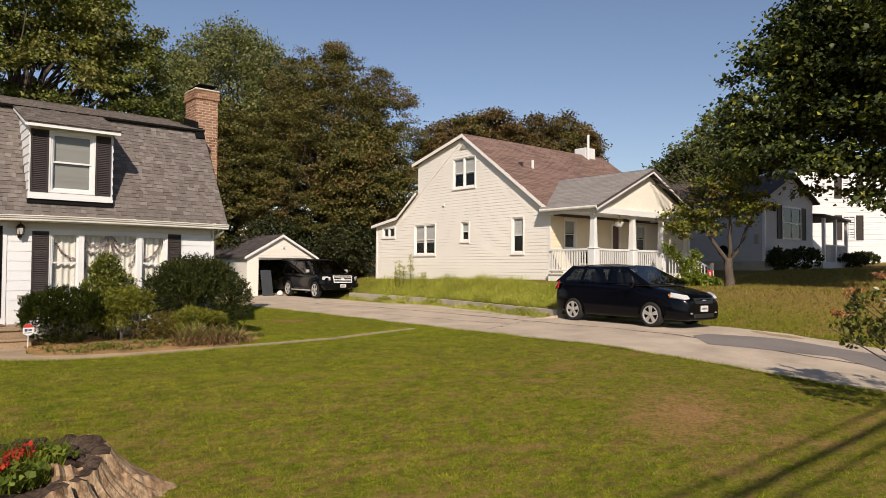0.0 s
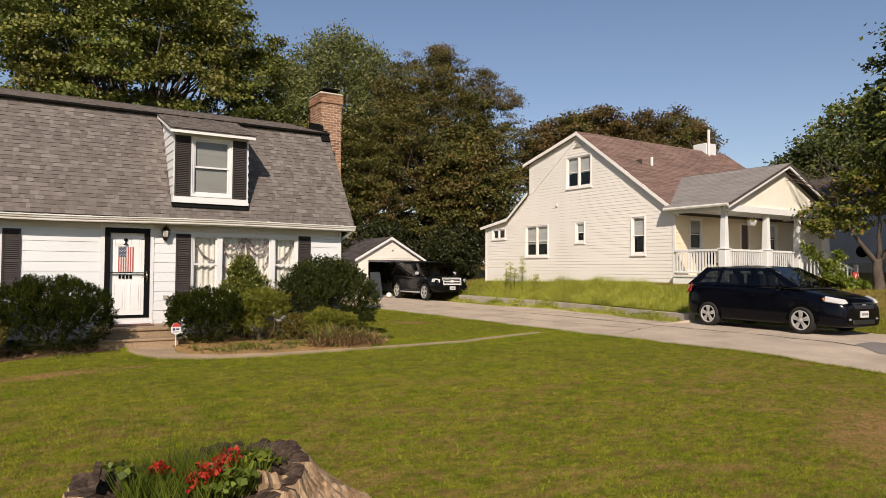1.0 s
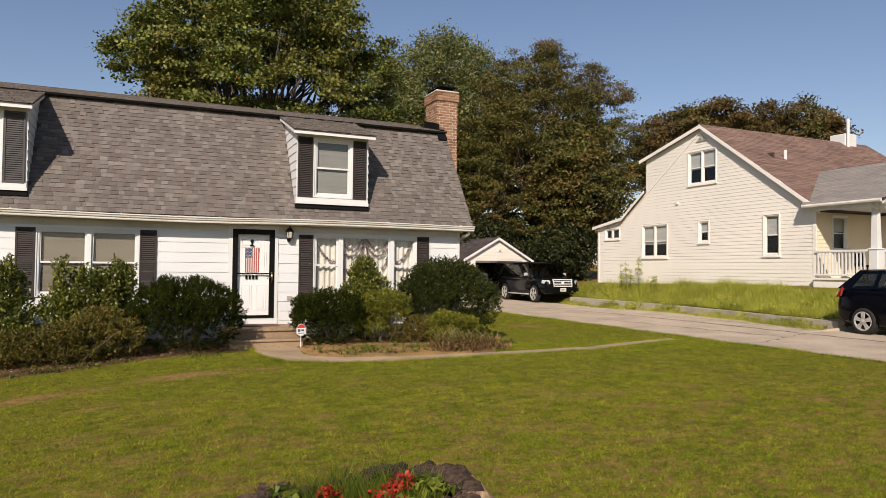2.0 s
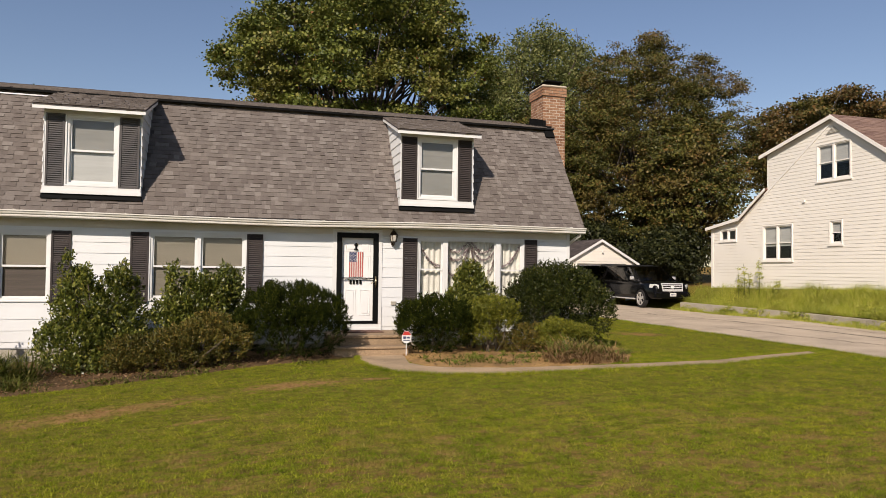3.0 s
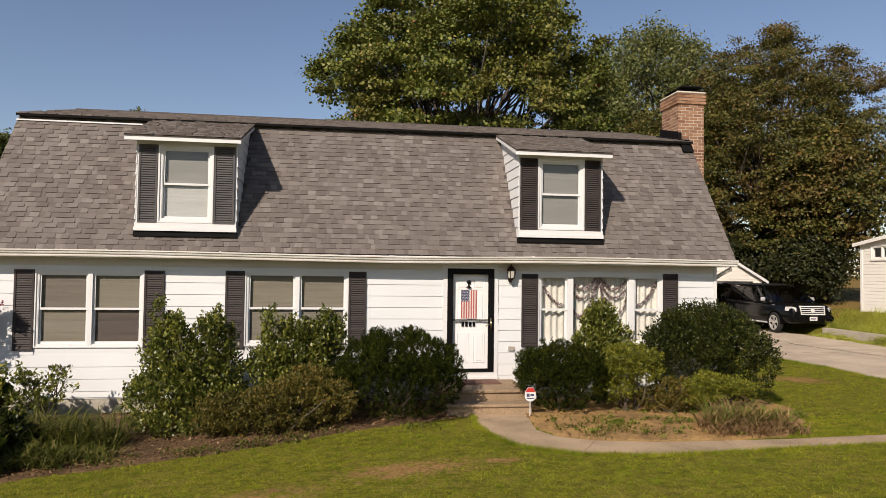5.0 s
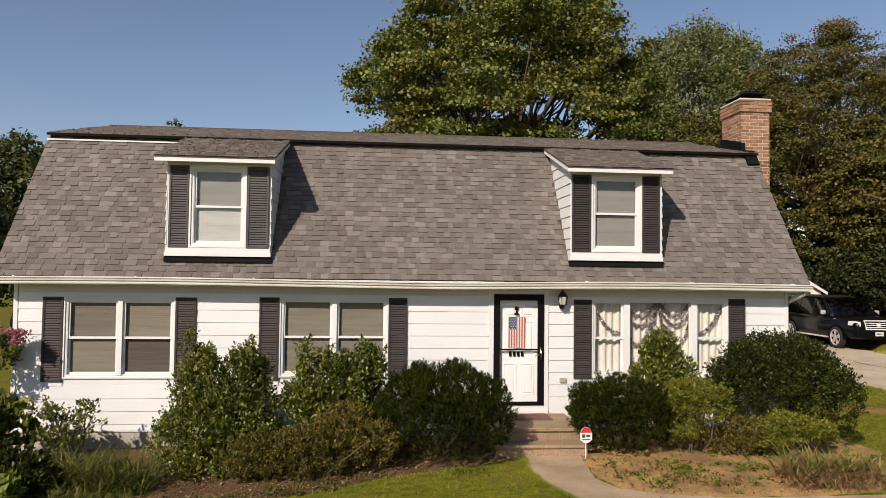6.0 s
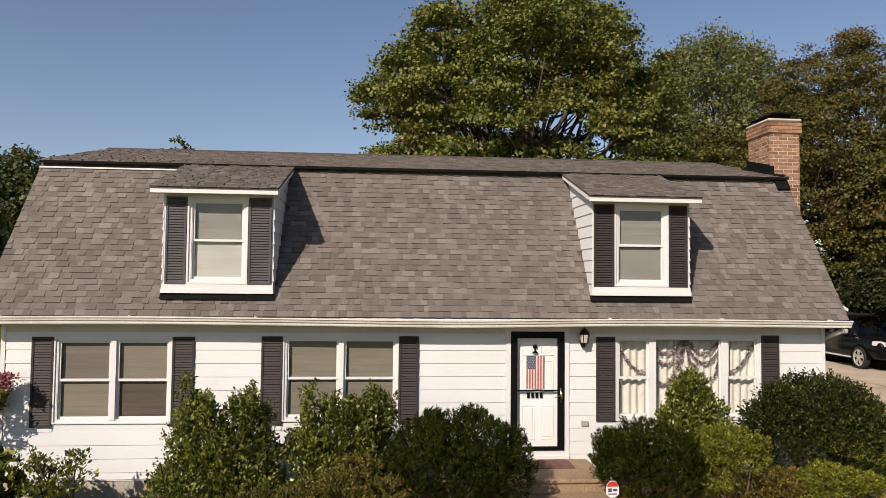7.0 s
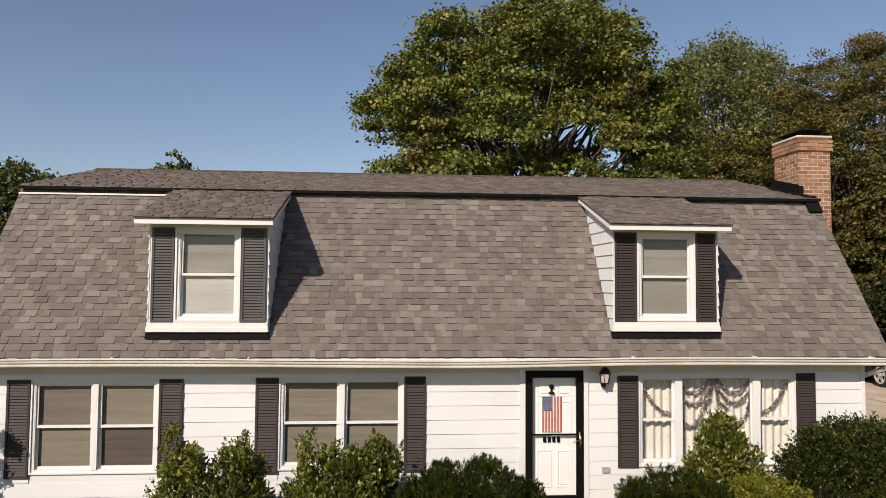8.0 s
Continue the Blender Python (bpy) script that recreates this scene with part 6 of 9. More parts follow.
sr = np.random.default_rng(60)
lily = thing("daylily_clump", "clump of browning strap-leaved daylilies by the walk", "plant")
L_DEAD = leaf_mat("dead_strap_leaves", [(0.0, (0.15, 0.085, 0.04)), (0.6, (0.29, 0.18, 0.085)), (1.0, (0.42, 0.29, 0.15))], spec=0.1)
part("leaves", quads_mesh("leaves", straps(sr, (4.2, -3.0), 330, 0.58, 0.024, 0.42, 0.5) + straps(sr, (4.85, -2.95), 260, 0.52, 0.024, 0.4, 0.55)), L_DRYSTRAP, lily, "green arching leaves")
part("dry_leaves", quads_mesh("dry_leaves", straps(sr, (4.15, -3.2), 330, 0.5, 0.02, 0.5, 0.95) + straps(sr, (4.9, -3.1), 260, 0.46, 0.02, 0.45, 0.95)), L_DEAD, lily, "dry brown leaves")
solo("daylily_clump", quads_mesh("daylily", straps(sr, (-6.4, -2.3), 420, 0.8, 0.024, 0.6, 0.6)), L_STRAP, "clump of green strap-leaved lilies in the shrub bed", "plant")
bits = []
for x, y, n_ in ((1.7, -2.6, 50), (2.3, -2.9, 40), (1.9, -3.2, 30), (2.6, -2.3, 40), (5.2, -3.0, 60), (3.0, -2.7, 30), (-0.8, -2.3, 30), (-3.0, -2.7, 60), (-4.0, -3.0, 60), (-2.2, -2.3, 60), (-3.4, -2.75, 90), (-4.3, -3.05, 90), (-5.2, -3.3, 110), (-2.8, -2.5, 80), (2.4, -2.6, 90), (2.8, -3.05, 60), (1.6, -2.0, 40), (5.5, -2.3, 120), (4.6, -2.2, 90), (3.6, -2.3, 70), (6.0, -2.0, 90), (2.2, -2.2, 50)):
    bits += straps(sr, (x, y), n_, 0.16, 0.02, 0.35, 0.8)
tagged(part("weeds", quads_mesh("weeds", bits), L_STRAP), "small green weeds in the beds", "weeds", kind="stuff")
spots = [(x, y, ground_z(x, y) + 0.05, w, w, 0.05) for x, y, w in zip(sr.uniform(1.3, 6.2, 60), sr.uniform(-3.5, -1.5, 60), sr.uniform(0.06, 0.2, 60)) if inside(BED, x, y)]
wp, wo = crown_points(sr, spots, 130, 16, 0.03, 0.4)
tagged(part("bed_weeds", quads_mesh("bed_weeds", leaf_quads(sr, wp, wo, 0.04, 0.6, 0.7)), L_YARD), "small bright green weeds in the flower bed", "weeds", kind="stuff")
lp = np.stack([sr.uniform(-9, 6, 11000), sr.uniform(-4.6, -1.2, 11000), np.zeros(11000)], 1)
lp = np.array([p for p in lp if inside(BED, p[0], p[1]) and sr.random() < 0.25 or inside(BED_LEFT, p[0], p[1])])
lp[:, 2] = [ground_z(x, y) + 0.055 for x, y, _ in lp]
tagged(part("fallen_leaves", quads_mesh("fallen_leaves", leaf_quads(sr, lp, np.tile([0, 0, 1.0], (len(lp), 1)), 0.042, 0.6, 0.45)), leaf_mat("dead_leaves", [(0.0, (0.13, 0.065, 0.03)), (0.6, (0.27, 0.15, 0.07)), (1.0, (0.42, 0.27, 0.15))])), "dry fallen leaves in the beds", "leaves", kind="stuff")
solo("daylily_clump", quads_mesh("daylily", straps(sr, (-6.2, -1.7), 260, 0.55, 0.02, 0.45, 0.6)), L_STRAP, "clump of green strap-leaved lilies in the shrub bed", "plant")

solo("daylily_clump", quads_mesh("daylily", straps(sr, (-6.2, -3.2), 420, 0.5, 0.022, 0.5, 0.7) + straps(sr, (-5.5, -3.15), 160, 0.36, 0.02, 0.35, 0.8)), L_STRAP, "clump of green strap-leaved lilies at the edge of the bed", "plant")
solo("daylily_clump", quads_mesh("daylily", straps(sr, (-5.7, -2.4), 280, 0.66, 0.022, 0.42, 0.6)), L_STRAP, "clump of green strap-leaved lilies in the shrub bed", "plant")

# tall flowering weeds at the foot of the cream wall
for i, (y, h) in enumerate(((9.85, 1.3), (9.5, 1.5), (9.2, 1.1), (8.6, 1.6), (7.6, 0.8))):
    wt = thing("tall_weed", "tall pale green weed against the cream wall", "weed", (18.95, y, ground_z(18.95, y)))
    part("stalk", Build().tube([(0, 0, -0.05), (0.03, 0.02, h * 0.5), (0.0, 0.05, h)], [0.015, 0.01, 0.004], 5), L_STRAP, wt)
    wp, wo = crown_points(sr, [(0.03, 0.02, h * 0.5, 0.13, 0.13, h * 0.5)], 26, 9, 0.05, 0.5)
    part("leaves", quads_mesh("leaves", leaf_quads(sr, wp, wo, 0.075, 0.4, 1.0)), L_TALL, wt)

# ---- the cream house ----
H2X, H2E = 19.4, 29.6
cream = thing("cream_house", "cream vinyl-sided house with a brown shingle roof and a front porch", "house", (H2X, 0, 1.1))
H2_LIFT = Vector((-H2X, 0, -1.1))


def shifted(b, by):
    b.v = [(x + by[0], y + by[1], z + by[2]) for x, y, z in b.v]
    return b


def cp(name, b, mat, parent=None, label="", smooth=False):
    """A part of the cream house, given in world coordinates."""
    return part(name, shifted(b, H2_LIFT), mat, parent or cream, label, smooth)


west = facing("x", H2X, -1)
south = facing("y", 0.0, -1)
WEST = [(12.2, 0.9), (0.0, 0.9), (0.0, 4.12), (5.2, 7.85), (8.62, 6.95), (8.62, 5.42), (10.2, 4.3), (12.2, 3.98)]
W_HOLES = [(10.5, 11.62, 3.37, 3.92), (7.22, 8.88, 2.43, 3.95), (4.81, 5.40, 3.02, 3.95), (1.44, 2.16, 2.44, 4.0), (4.42, 5.98, 5.48, 6.92)]
S_HOLES = [(20.20, 21.0, 2.60, 3.88), (23.38, 24.05, 1.62, 3.8), (25.2, 26.0, 2.55, 3.85)]


def west_panel(holes_, d0, d1):
    """The gable wall as upright strips round its openings."""
    b = Build()
    ys = sorted({0.0, 12.2, 5.2, 8.62, 10.2, *[h[0] for h in holes_], *[h[1] for h in holes_]})

    def top(y):
        if y <= 5.2:
            return 4.12 + (7.85 - 4.12) * y / 5.2
        if y <= 8.62:
            return 7.85 + (6.95 - 7.85) * (y - 5.2) / 3.42
        if y <= 10.2:
            return 5.42 + (4.3 - 5.42) * (y - 8.62) / 1.58
        return 4.3 + (3.98 - 4.3) * (y - 10.2) / 2.0

    for a, c in zip(ys, ys[1:]):
        m = (a + c) / 2
        z = 0.9
        ta, tc = top(a + 1e-6), top(c - 1e-6)
        for p, q in sorted((h[2], h[3]) for h in holes_ if h[0] < m < h[1]):
            plate(b, west, a, c, z, p, d0, d1)
            z = q
        pts = [west(a, d0, z), west(c, d0, z), west(c, d0, tc), west(a, d0, ta)]
        b.slab(pts, (-(d1 - d0), 0, 0))
    return b


CREAM_BOARDS = []
ww = cp("west_wall", west_panel(W_HOLES, -0.12, 0.0), CREAM, label="cream vinyl siding")
for p0, p1, q0, q1, z0, z1 in lap_boards(WEST, W_HOLES, courses(1.25, 7.84, 0.138)):
    CREAM_BOARDS.append((ww, board(Build(), west, p0, p1, q0, q1, z0, z1, 0.014, 0.003)))
part("foundation", shifted(Build().box(H2X + 0.02, H2X + 0.2, 0.02, 12.18, 0.3, 1.25), H2_LIFT), FOUNDATION, cream)
sw = cp("front_wall", wall_with_holes(Build(), south, H2X, H2E, 0.9, 4.12, S_HOLES, -0.12, 0.0), CREAM_WARM, label="cream siding under the porch, warmed as by bounced light")
for p0, p1, q0, q1, z0, z1 in lap_boards([(H2X, 1.6), (H2E, 1.6), (H2E, 4.12), (H2X, 4.12)], S_HOLES, courses(1.62, 4.1, 0.138)):
    CREAM_BOARDS.append((sw, board(Build(), south, p0, p1, q0, q1, z0, z1, 0.014, 0.003)))
cp("east_wall", Build().slab([(H2E, y, z) for y, z in WEST], (-0.12, 0, 0)), CREAM)
cp("back_wall", Build().box(H2X, H2E, 12.08, 12.2, 0.9, 3.98), CREAM)
cp("corner_post", plate(Build(), west, -0.02, 0.10, 1.2, 4.12, 0.0, 0.03), CREAM_TRIM)
cp("corner_post", plate(Build(), west, 12.1, 12.22, 1.2, 3.98, 0.0, 0.03), CREAM_TRIM)
# near-black floors and partitions, added so the windows look into darkness
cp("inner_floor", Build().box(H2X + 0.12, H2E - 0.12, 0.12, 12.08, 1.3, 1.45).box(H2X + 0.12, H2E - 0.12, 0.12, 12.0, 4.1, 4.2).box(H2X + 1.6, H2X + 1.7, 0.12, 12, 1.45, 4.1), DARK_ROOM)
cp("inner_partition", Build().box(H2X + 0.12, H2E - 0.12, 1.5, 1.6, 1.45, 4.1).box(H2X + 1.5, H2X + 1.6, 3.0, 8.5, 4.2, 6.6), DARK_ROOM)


def h2_window(place, hole, lights, blinds):
    """A white vinyl window of the cream house."""
    def local(u, d, z):
        x, y, zz = place(u, d, z)
        return (x + H2_LIFT[0], y + H2_LIFT[1], zz + H2_LIFT[2])
    win = window(cream, local, *hole, lights, w=0.07, mull=0.07, mat=CREAM_TRIM, blinds=blinds, proud=0.04, sill=0.02)
    return win


h2_window(west, W_HOLES[0], [(1, "f"), (1, "f")], 0)
h2_window(west, W_HOLES[1], [1, 1], [0.6, 0.6])
h2_window(west, W_HOLES[2], [1], 0.5)
h2_window(west, W_HOLES[3], [1], 0.5)
h2_window(west, W_HOLES[4], [1, 1], [0.55, 0.55])
h2_window(south, S_HOLES[0], [1], 0.45)
h2_window(south, S_HOLES[2], [1], 0.45)
DARK_RED = two_scale("dark_red_door", (0.10, 0.03, 0.02), 0.4, 2, 40, 0.8, 1.0)
fd = cp("front_door", frame_ring(Build(), south, 23.38, 24.05, 1.62, 3.8, 0.08, -0.1, 0.03), CREAM_TRIM, label="dark red front door with a cream frame")
cp("door_leaf", plate(Build(), south, 23.46, 23.97, 1.64, 3.72, -0.08, -0.04), DARK_RED, fd)
VENT = two_scale("louvre", (0.62, 0.58, 0.5), 0.6, 2, 40, 0.9, 1.0)
vb = Build().slab([west(4.88, 0.02, 7.28), west(5.52, 0.02, 7.28), west(5.2, 0.02, 7.55)], (-0.02, 0, 0))
for i in range(5):
    z = 7.29 + 0.045 * i
    hw = 0.30 * (7.55 - z) / 0.27
    plate(vb, west, 5.2 - hw, 5.2 + hw, z, z + 0.014, 0.03, 0.06)
cp("gable_vent", vb, VENT, label="triangular louvred vent")
cp("basement_window", plate(Build(), west, 4.0, 4.85, 1.08, 1.24, -0.02, 0.012), METAL_BLACK)
cp("meter_box", plate(Build(), west, 6.55, 6.66, 4.75, 4.85, 0.02, 0.07), CREAM_TRIM)

# roofs
RID2 = (5.2, 7.98)
fr = cp("front_roof", Build().slab([(H2X - 0.18, -0.28, 4.0), (H2E + 0.2, -0.28, 4.0), (H2E + 0.2, *RID2), (H2X - 0.18, *RID2)], (0, 0.02, -0.09)), SHINGLE_DARK, label="faded red-brown shingle slope")
SR2 = np.random.default_rng(90)
rt = shingle_rows(SR2, (-0.3, 3.995), RID2, H2X - 0.2, H2E + 0.2, 0.14, lambda x, t: True, (0.25, 0.9), 0.005)
tagged(cp("shingles", add_tabs(Build(), rt), SHINGLE_BROWN, fr), kind="stuff")
br = Build().slab([(H2X - 0.18, *RID2), (H2E + 0.2, *RID2), (H2E + 0.2, 8.9, 6.98), (H2X - 0.18, 8.9, 6.98)], (0, 0, -0.09))
br.slab([(H2X - 0.12, 8.6, 5.55), (H2E + 0.2, 8.6, 5.55), (H2E + 0.2, 10.25, 4.38), (H2X - 0.12, 10.25, 4.38)], (0, 0, -0.08))
br.slab([(H2X - 0.14, 10.2, 4.40), (H2E + 0.2, 10.2, 4.40), (H2E + 0.2, 12.45, 4.05), (H2X - 0.14, 12.45, 4.05)], (0, 0, -0.08))
cp("back_roof", br, SHINGLE_BROWN)
cp("rear_dormer_wall", Build().box(H2X, H2E, 8.5, 8.62, 5.3, 6.95), CREAM)
rk = Build()
for (ya, za), (yb, zb), wdt in (((-0.28, 3.86), (5.2, 7.82), 0.16), ((5.2, 7.80), (8.9, 6.82), 0.14), ((10.2, 4.26), (12.45, 3.91), 0.14), ((8.6, 5.42), (10.2, 4.26), 0.12)):
    rk.slab([west(ya, 0.16, za), west(yb, 0.16, zb), west(yb, 0.16, zb + wdt), west(ya, 0.16, za + wdt)], (-0.045, 0, 0))
rk.slab([west(5.3, 0.012, 7.66), west(10.2, 0.012, 4.22), west(10.2, 0.012, 4.32), west(5.3, 0.012, 7.76)], (-0.02, 0, 0))
cp("rake_board", rk, CREAM_TRIM, label="cream rake boards")
cc = cp("ridge_chimney", Build().bbox(27.9, 28.7, 4.9, 5.7, 7.4, 8.35, 0.03), TRIM, label="white painted chimney with a pipe")
cp("flue_pipe", Build().tube([(27.95, 4.8, 7.2), (27.95, 4.8, 9.0)], 0.07, 8), TRIM, cc)
cp("vent_pipe", Build().tube([(21.6, 3.0, 6.2), (21.6, 3.0, 6.75)], 0.06, 8), TRIM)

# porch
PX0, PX1, PY = 19.1, 26.15, -2.25
PR = (22.65, 5.86)
porch = cp("porch_floor", Build().box(PX0 + 0.15, PX1 - 0.15, PY + 0.02, 0.0, 0.8, 1.60).box(PX0 + 0.1, PX1 - 0.1, PY - 0.03, 0.0, 1.60, 1.66), CREAM_TRIM)
ps = Build()
for s, xe in ((-1, PX0 - 0.1), (1, PX1 + 0.1)):
    ps.slab([(xe, PY - 0.35, 4.18), (PR[0], PY - 0.35, PR[1]), (PR[0], 2.5, PR[1]), (xe, 0.3 if s < 0 else 0.3, 4.18)], (0, 0, -0.09))
proof = cp("porch_roof", ps, SHINGLE_DARK, label="pale grey shingle porch roof")
tb = Build()
for s in (-1, 1):
    xe = PX0 - 0.12 if s < 0 else PX1 + 0.12
    n = 22
    for i in range(n):
        t0, t1 = i / n, (i + 1) / n + 0.004
        xa, za = xe + (PR[0] - xe) * t0, 4.18 + (PR[1] - 4.18) * t0
        xb, zb = xe + (PR[0] - xe) * t1, 4.18 + (PR[1] - 4.18) * t1
        y = PY - 0.37
        ye = 0.3 + 2.2 * t0
        while y < ye:
            w = SR2.uniform(0.3, 0.9)
            y2 = min(y + w, ye)
            tb.add([(xa, y, za + 0.016), (xa, y2 - 0.003, za + 0.016), (xb, y2 - 0.003, zb + 0.005), (xb, y, zb + 0.005), (xa, y, za + 0.002), (xa, y2 - 0.003, za + 0.002)], [(0, 1, 2, 3), (0, 4, 5, 1), (0, 3, 4), (1, 5, 2)])
            y += w
tagged(cp("shingles", tb, SHINGLE_GREY, proof), kind="stuff")
gb = Build().slab([(PX0 + 0.1, PY, 4.1), (PX1 - 0.1, PY, 4.1), (PR[0], PY, 5.70)], (0, 0.08, 0))
cp("porch_gable", gb, CREAM_SMOOTH, label="yellow-cream porch gable")
rb = Build()
for xe in (PX0 - 0.1, PX1 + 0.1):
    rb.slab([(xe, PY - 0.33, 4.00), (PR[0], PY - 0.33, 5.68), (PR[0], PY - 0.33, 5.86), (xe, PY - 0.33, 4.18)], (0, 0.04, 0))
cp("porch_rake", rb, TRIM, label="white rake boards")
cp("porch_beam", Build().box(PX0, PX1, PY - 0.1, PY + 0.14, 3.92, 4.14).box(PX0, PX0 + 0.2, PY + 0.14, 0.0, 3.96, 4.12).box(PX1 - 0.2, PX1, PY + 0.14, 0.0, 3.96, 4.12), TRIM)
cp("porch_ceiling", Build().box(PX0 + 0.2, PX1 - 0.2, PY + 0.14, 0.0, 4.02, 4.06), TRIM)
cp("porch_gutter", Build().tube([(PX0 - 0.14, PY - 0.3, 4.12), (PX0 - 0.14, 0.2, 4.12)], 0.06, 8).tube([(PX0 - 0.1, PY + 0.1, 4.08), (PX0 + 0.1, PY - 0.05, 3.85)], 0.04, 6), GUTTER)


def taper_post(x, y, z0, z1, w0, w1):
    return Build().add([(x + sx * w / 2, y + sy * w / 2, z) for z, w in ((z0, w0), (z1, w1)) for sx, sy in ((-1, -1), (1, -1), (1, 1), (-1, 1))], [(0, 3, 2, 1), (4, 5, 6, 7), (0, 1, 5, 4), (1, 2, 6, 5), (2, 3, 7, 6), (3, 0, 4, 7)])


COLS = [19.36, 21.85, 23.9, 25.9]
for x in COLS:
    pier = cp("pier", Build().bbox(x - 0.15, x + 0.15, PY - 0.02, PY + 0.28, 1.3, 2.58, 0.02).bbox(x - 0.18, x + 0.18, PY - 0.05, PY + 0.31, 2.58, 2.63, 0.015), TRIM)
    cp("column", taper_post(x, PY + 0.13, 2.63, 3.93, 0.22, 0.16), TRIM, pier)
for xa, xb in zip(COLS, COLS[1:]):
    if xa > 23:
        continue
    rail = cp("railing", Build().bbox(xa + 0.25, xb - 0.25, PY + 0.08, PY + 0.16, 2.52, 2.60, 0.01).bbox(xa + 0.25, xb - 0.25, PY + 0.09, PY + 0.15, 1.74, 1.80, 0.01), TRIM)
    for x in axis((xa + 0.35, xb - 0.35, 0.13)):
        cp("baluster", Build().box(x - 0.02, x + 0.02, PY + 0.1, PY + 0.14, 1.8, 2.52), TRIM, rail)
rail = cp("railing", Build().bbox(PX0 + 0.2, PX0 + 0.28, PY + 0.4, -0.03, 2.52, 2.60, 0.01).bbox(PX0 + 0.21, PX0 + 0.27, PY + 0.4, -0.03, 1.74, 1.80, 0.01), TRIM)
for y in axis((PY + 0.5, -0.12, 0.13)):
    cp("baluster", Build().box(PX0 + 0.22, PX0 + 0.26, y - 0.02, y + 0.02, 1.8, 2.52), TRIM, rail)
for i in range(3):
    cp("step", Build().bbox(24.15, 25.65, PY - 0.35 - 0.3 * i, PY - 0.05 - 0.3 * i, 0.85, 1.47 - 0.18 * i, 0.015), CONCRETE)
for x in (24.12, 25.68):
    hr = cp("stair_rail", Build().slab([(x - 0.03, PY, 2.38), (x - 0.03, PY - 1.1, 1.85), (x - 0.03, PY - 1.1, 1.92), (x - 0.03, PY, 2.46)], (0.06, 0, 0)), TRIM)
    cp("newel", Build().bbox(x - 0.06, x + 0.06, PY - 1.2, PY - 1.08, 0.95, 2.1, 0.01), TRIM, hr)
    for i in range(7):
        y = PY - 0.12 - 0.14 * i
        cp("baluster", Build().box(x - 0.018, x + 0.018, y - 0.018, y + 0.018, 1.45 - 0.07 * i, 2.40 + (y - PY) * 0.48), TRIM, hr)
basket = thing("hanging_basket", "white hanging flower basket on the porch", "planter", (20.75, PY - 0.02, 3.45))
part("pot", Build().lathe([(0.08, 0.0), (0.13, 0.02), (0.17, 0.17), (0.18, 0.19), (0.15, 0.19)], (0, 0, 0), 14), TRIM, basket, smooth=True)
hk = Build()
for i in range(3):
    a = 2 * math.pi * i / 3
    hk.tube([(0.16 * math.cos(a), 0.16 * math.sin(a), 0.19), (0, 0, 0.47)], 0.006, 5)
part("chains", hk, BRONZE, basket)
hr_ = np.random.default_rng(95)
p_, o_ = crown_points(hr_, [(0, 0, 0.2, 0.15, 0.15, 0.08)], 14, 16, 0.04)
part("plant", quads_mesh("plant", leaf_quads(hr_, p_, o_, 0.06)), L_OCHRE, basket)
for i, (x, tall_) in enumerate(((20.2, 0.85), (24.6, 0.8))):
    ch = thing("porch_chair", "dark metal chair on the porch", "chair", (x, -1.2, 1.66), group="porch chairs")
    part("seat", Build().bbox(-0.24, 0.24, -0.24, 0.24, 0.4, 0.44, 0.01), METAL_BLACK, ch)
    part("backrest", Build().bbox(-0.24, 0.24, 0.2, 0.24, 0.44, tall_, 0.015), METAL_BLACK, ch)
    for sx in (-0.21, 0.21):
        for sy in (-0.21, 0.21):
            part("leg", Build().tube([(sx, sy, 0), (sx, sy, 0.4)], 0.015, 6), METAL_BLACK, ch)

# ---- garage at the end of the drive ----
GX, GY, GZ = 15.2, 19.2, 0.1
GW, GD, GH = 4.35, 6.5, 2.37
gar = thing("garage", "small cream garage with a dark shingle roof and its door open", "garage", (GX, GY, GZ))
GCREAM = two_scale("cream_garage_paint", (0.73, 0.69, 0.61), 0.7, 0.6, 25, 0.88, 1.0, fine=0.94)
D0, D1, DH = 0.72, 3.85, 2.25
gb = Build().box(0, D0, 0, 0.12, 0, GH).box(D1, GW, 0, 0.12, 0, GH).box(D0, D1, 0, 0.12, DH, GH)
part("front_wall", gb, GCREAM, gar)
part("gable", Build().slab([(0, 0, GH), (GW, 0, GH), (GW / 2, 0, 3.55)], (0, 0.12, 0)), GCREAM, gar)
gsb = Build()
for p0, p1, q0, q1, z0, z1 in lap_boards([(0, GH), (GW, GH), (GW / 2, 3.55)], [], courses(GH, 3.53, 0.2)):
    board(gsb, facing("y", 0.0, -1), p0, p1, q0, q1, z0, z1, 0.016, 0.003)
tagged(part("gable_siding", gsb, GCREAM, gar), kind="stuff")
part("side_wall", Build().box(0, 0.12, 0.12, GD, 0, GH), GCREAM, gar)
part("side_wall", Build().box(GW - 0.12, GW, 0.12, GD, 0, GH), GCREAM, gar)
part("rear_wall", Build().box(0, GW, GD - 0.12, GD, 0, GH), GCREAM, gar)
part("rear_gable", Build().slab([(0, GD, GH), (GW, GD, GH), (GW / 2, GD, 3.55)], (0, -0.12, 0)), GCREAM, gar)
gr = Build()
gt = Build()
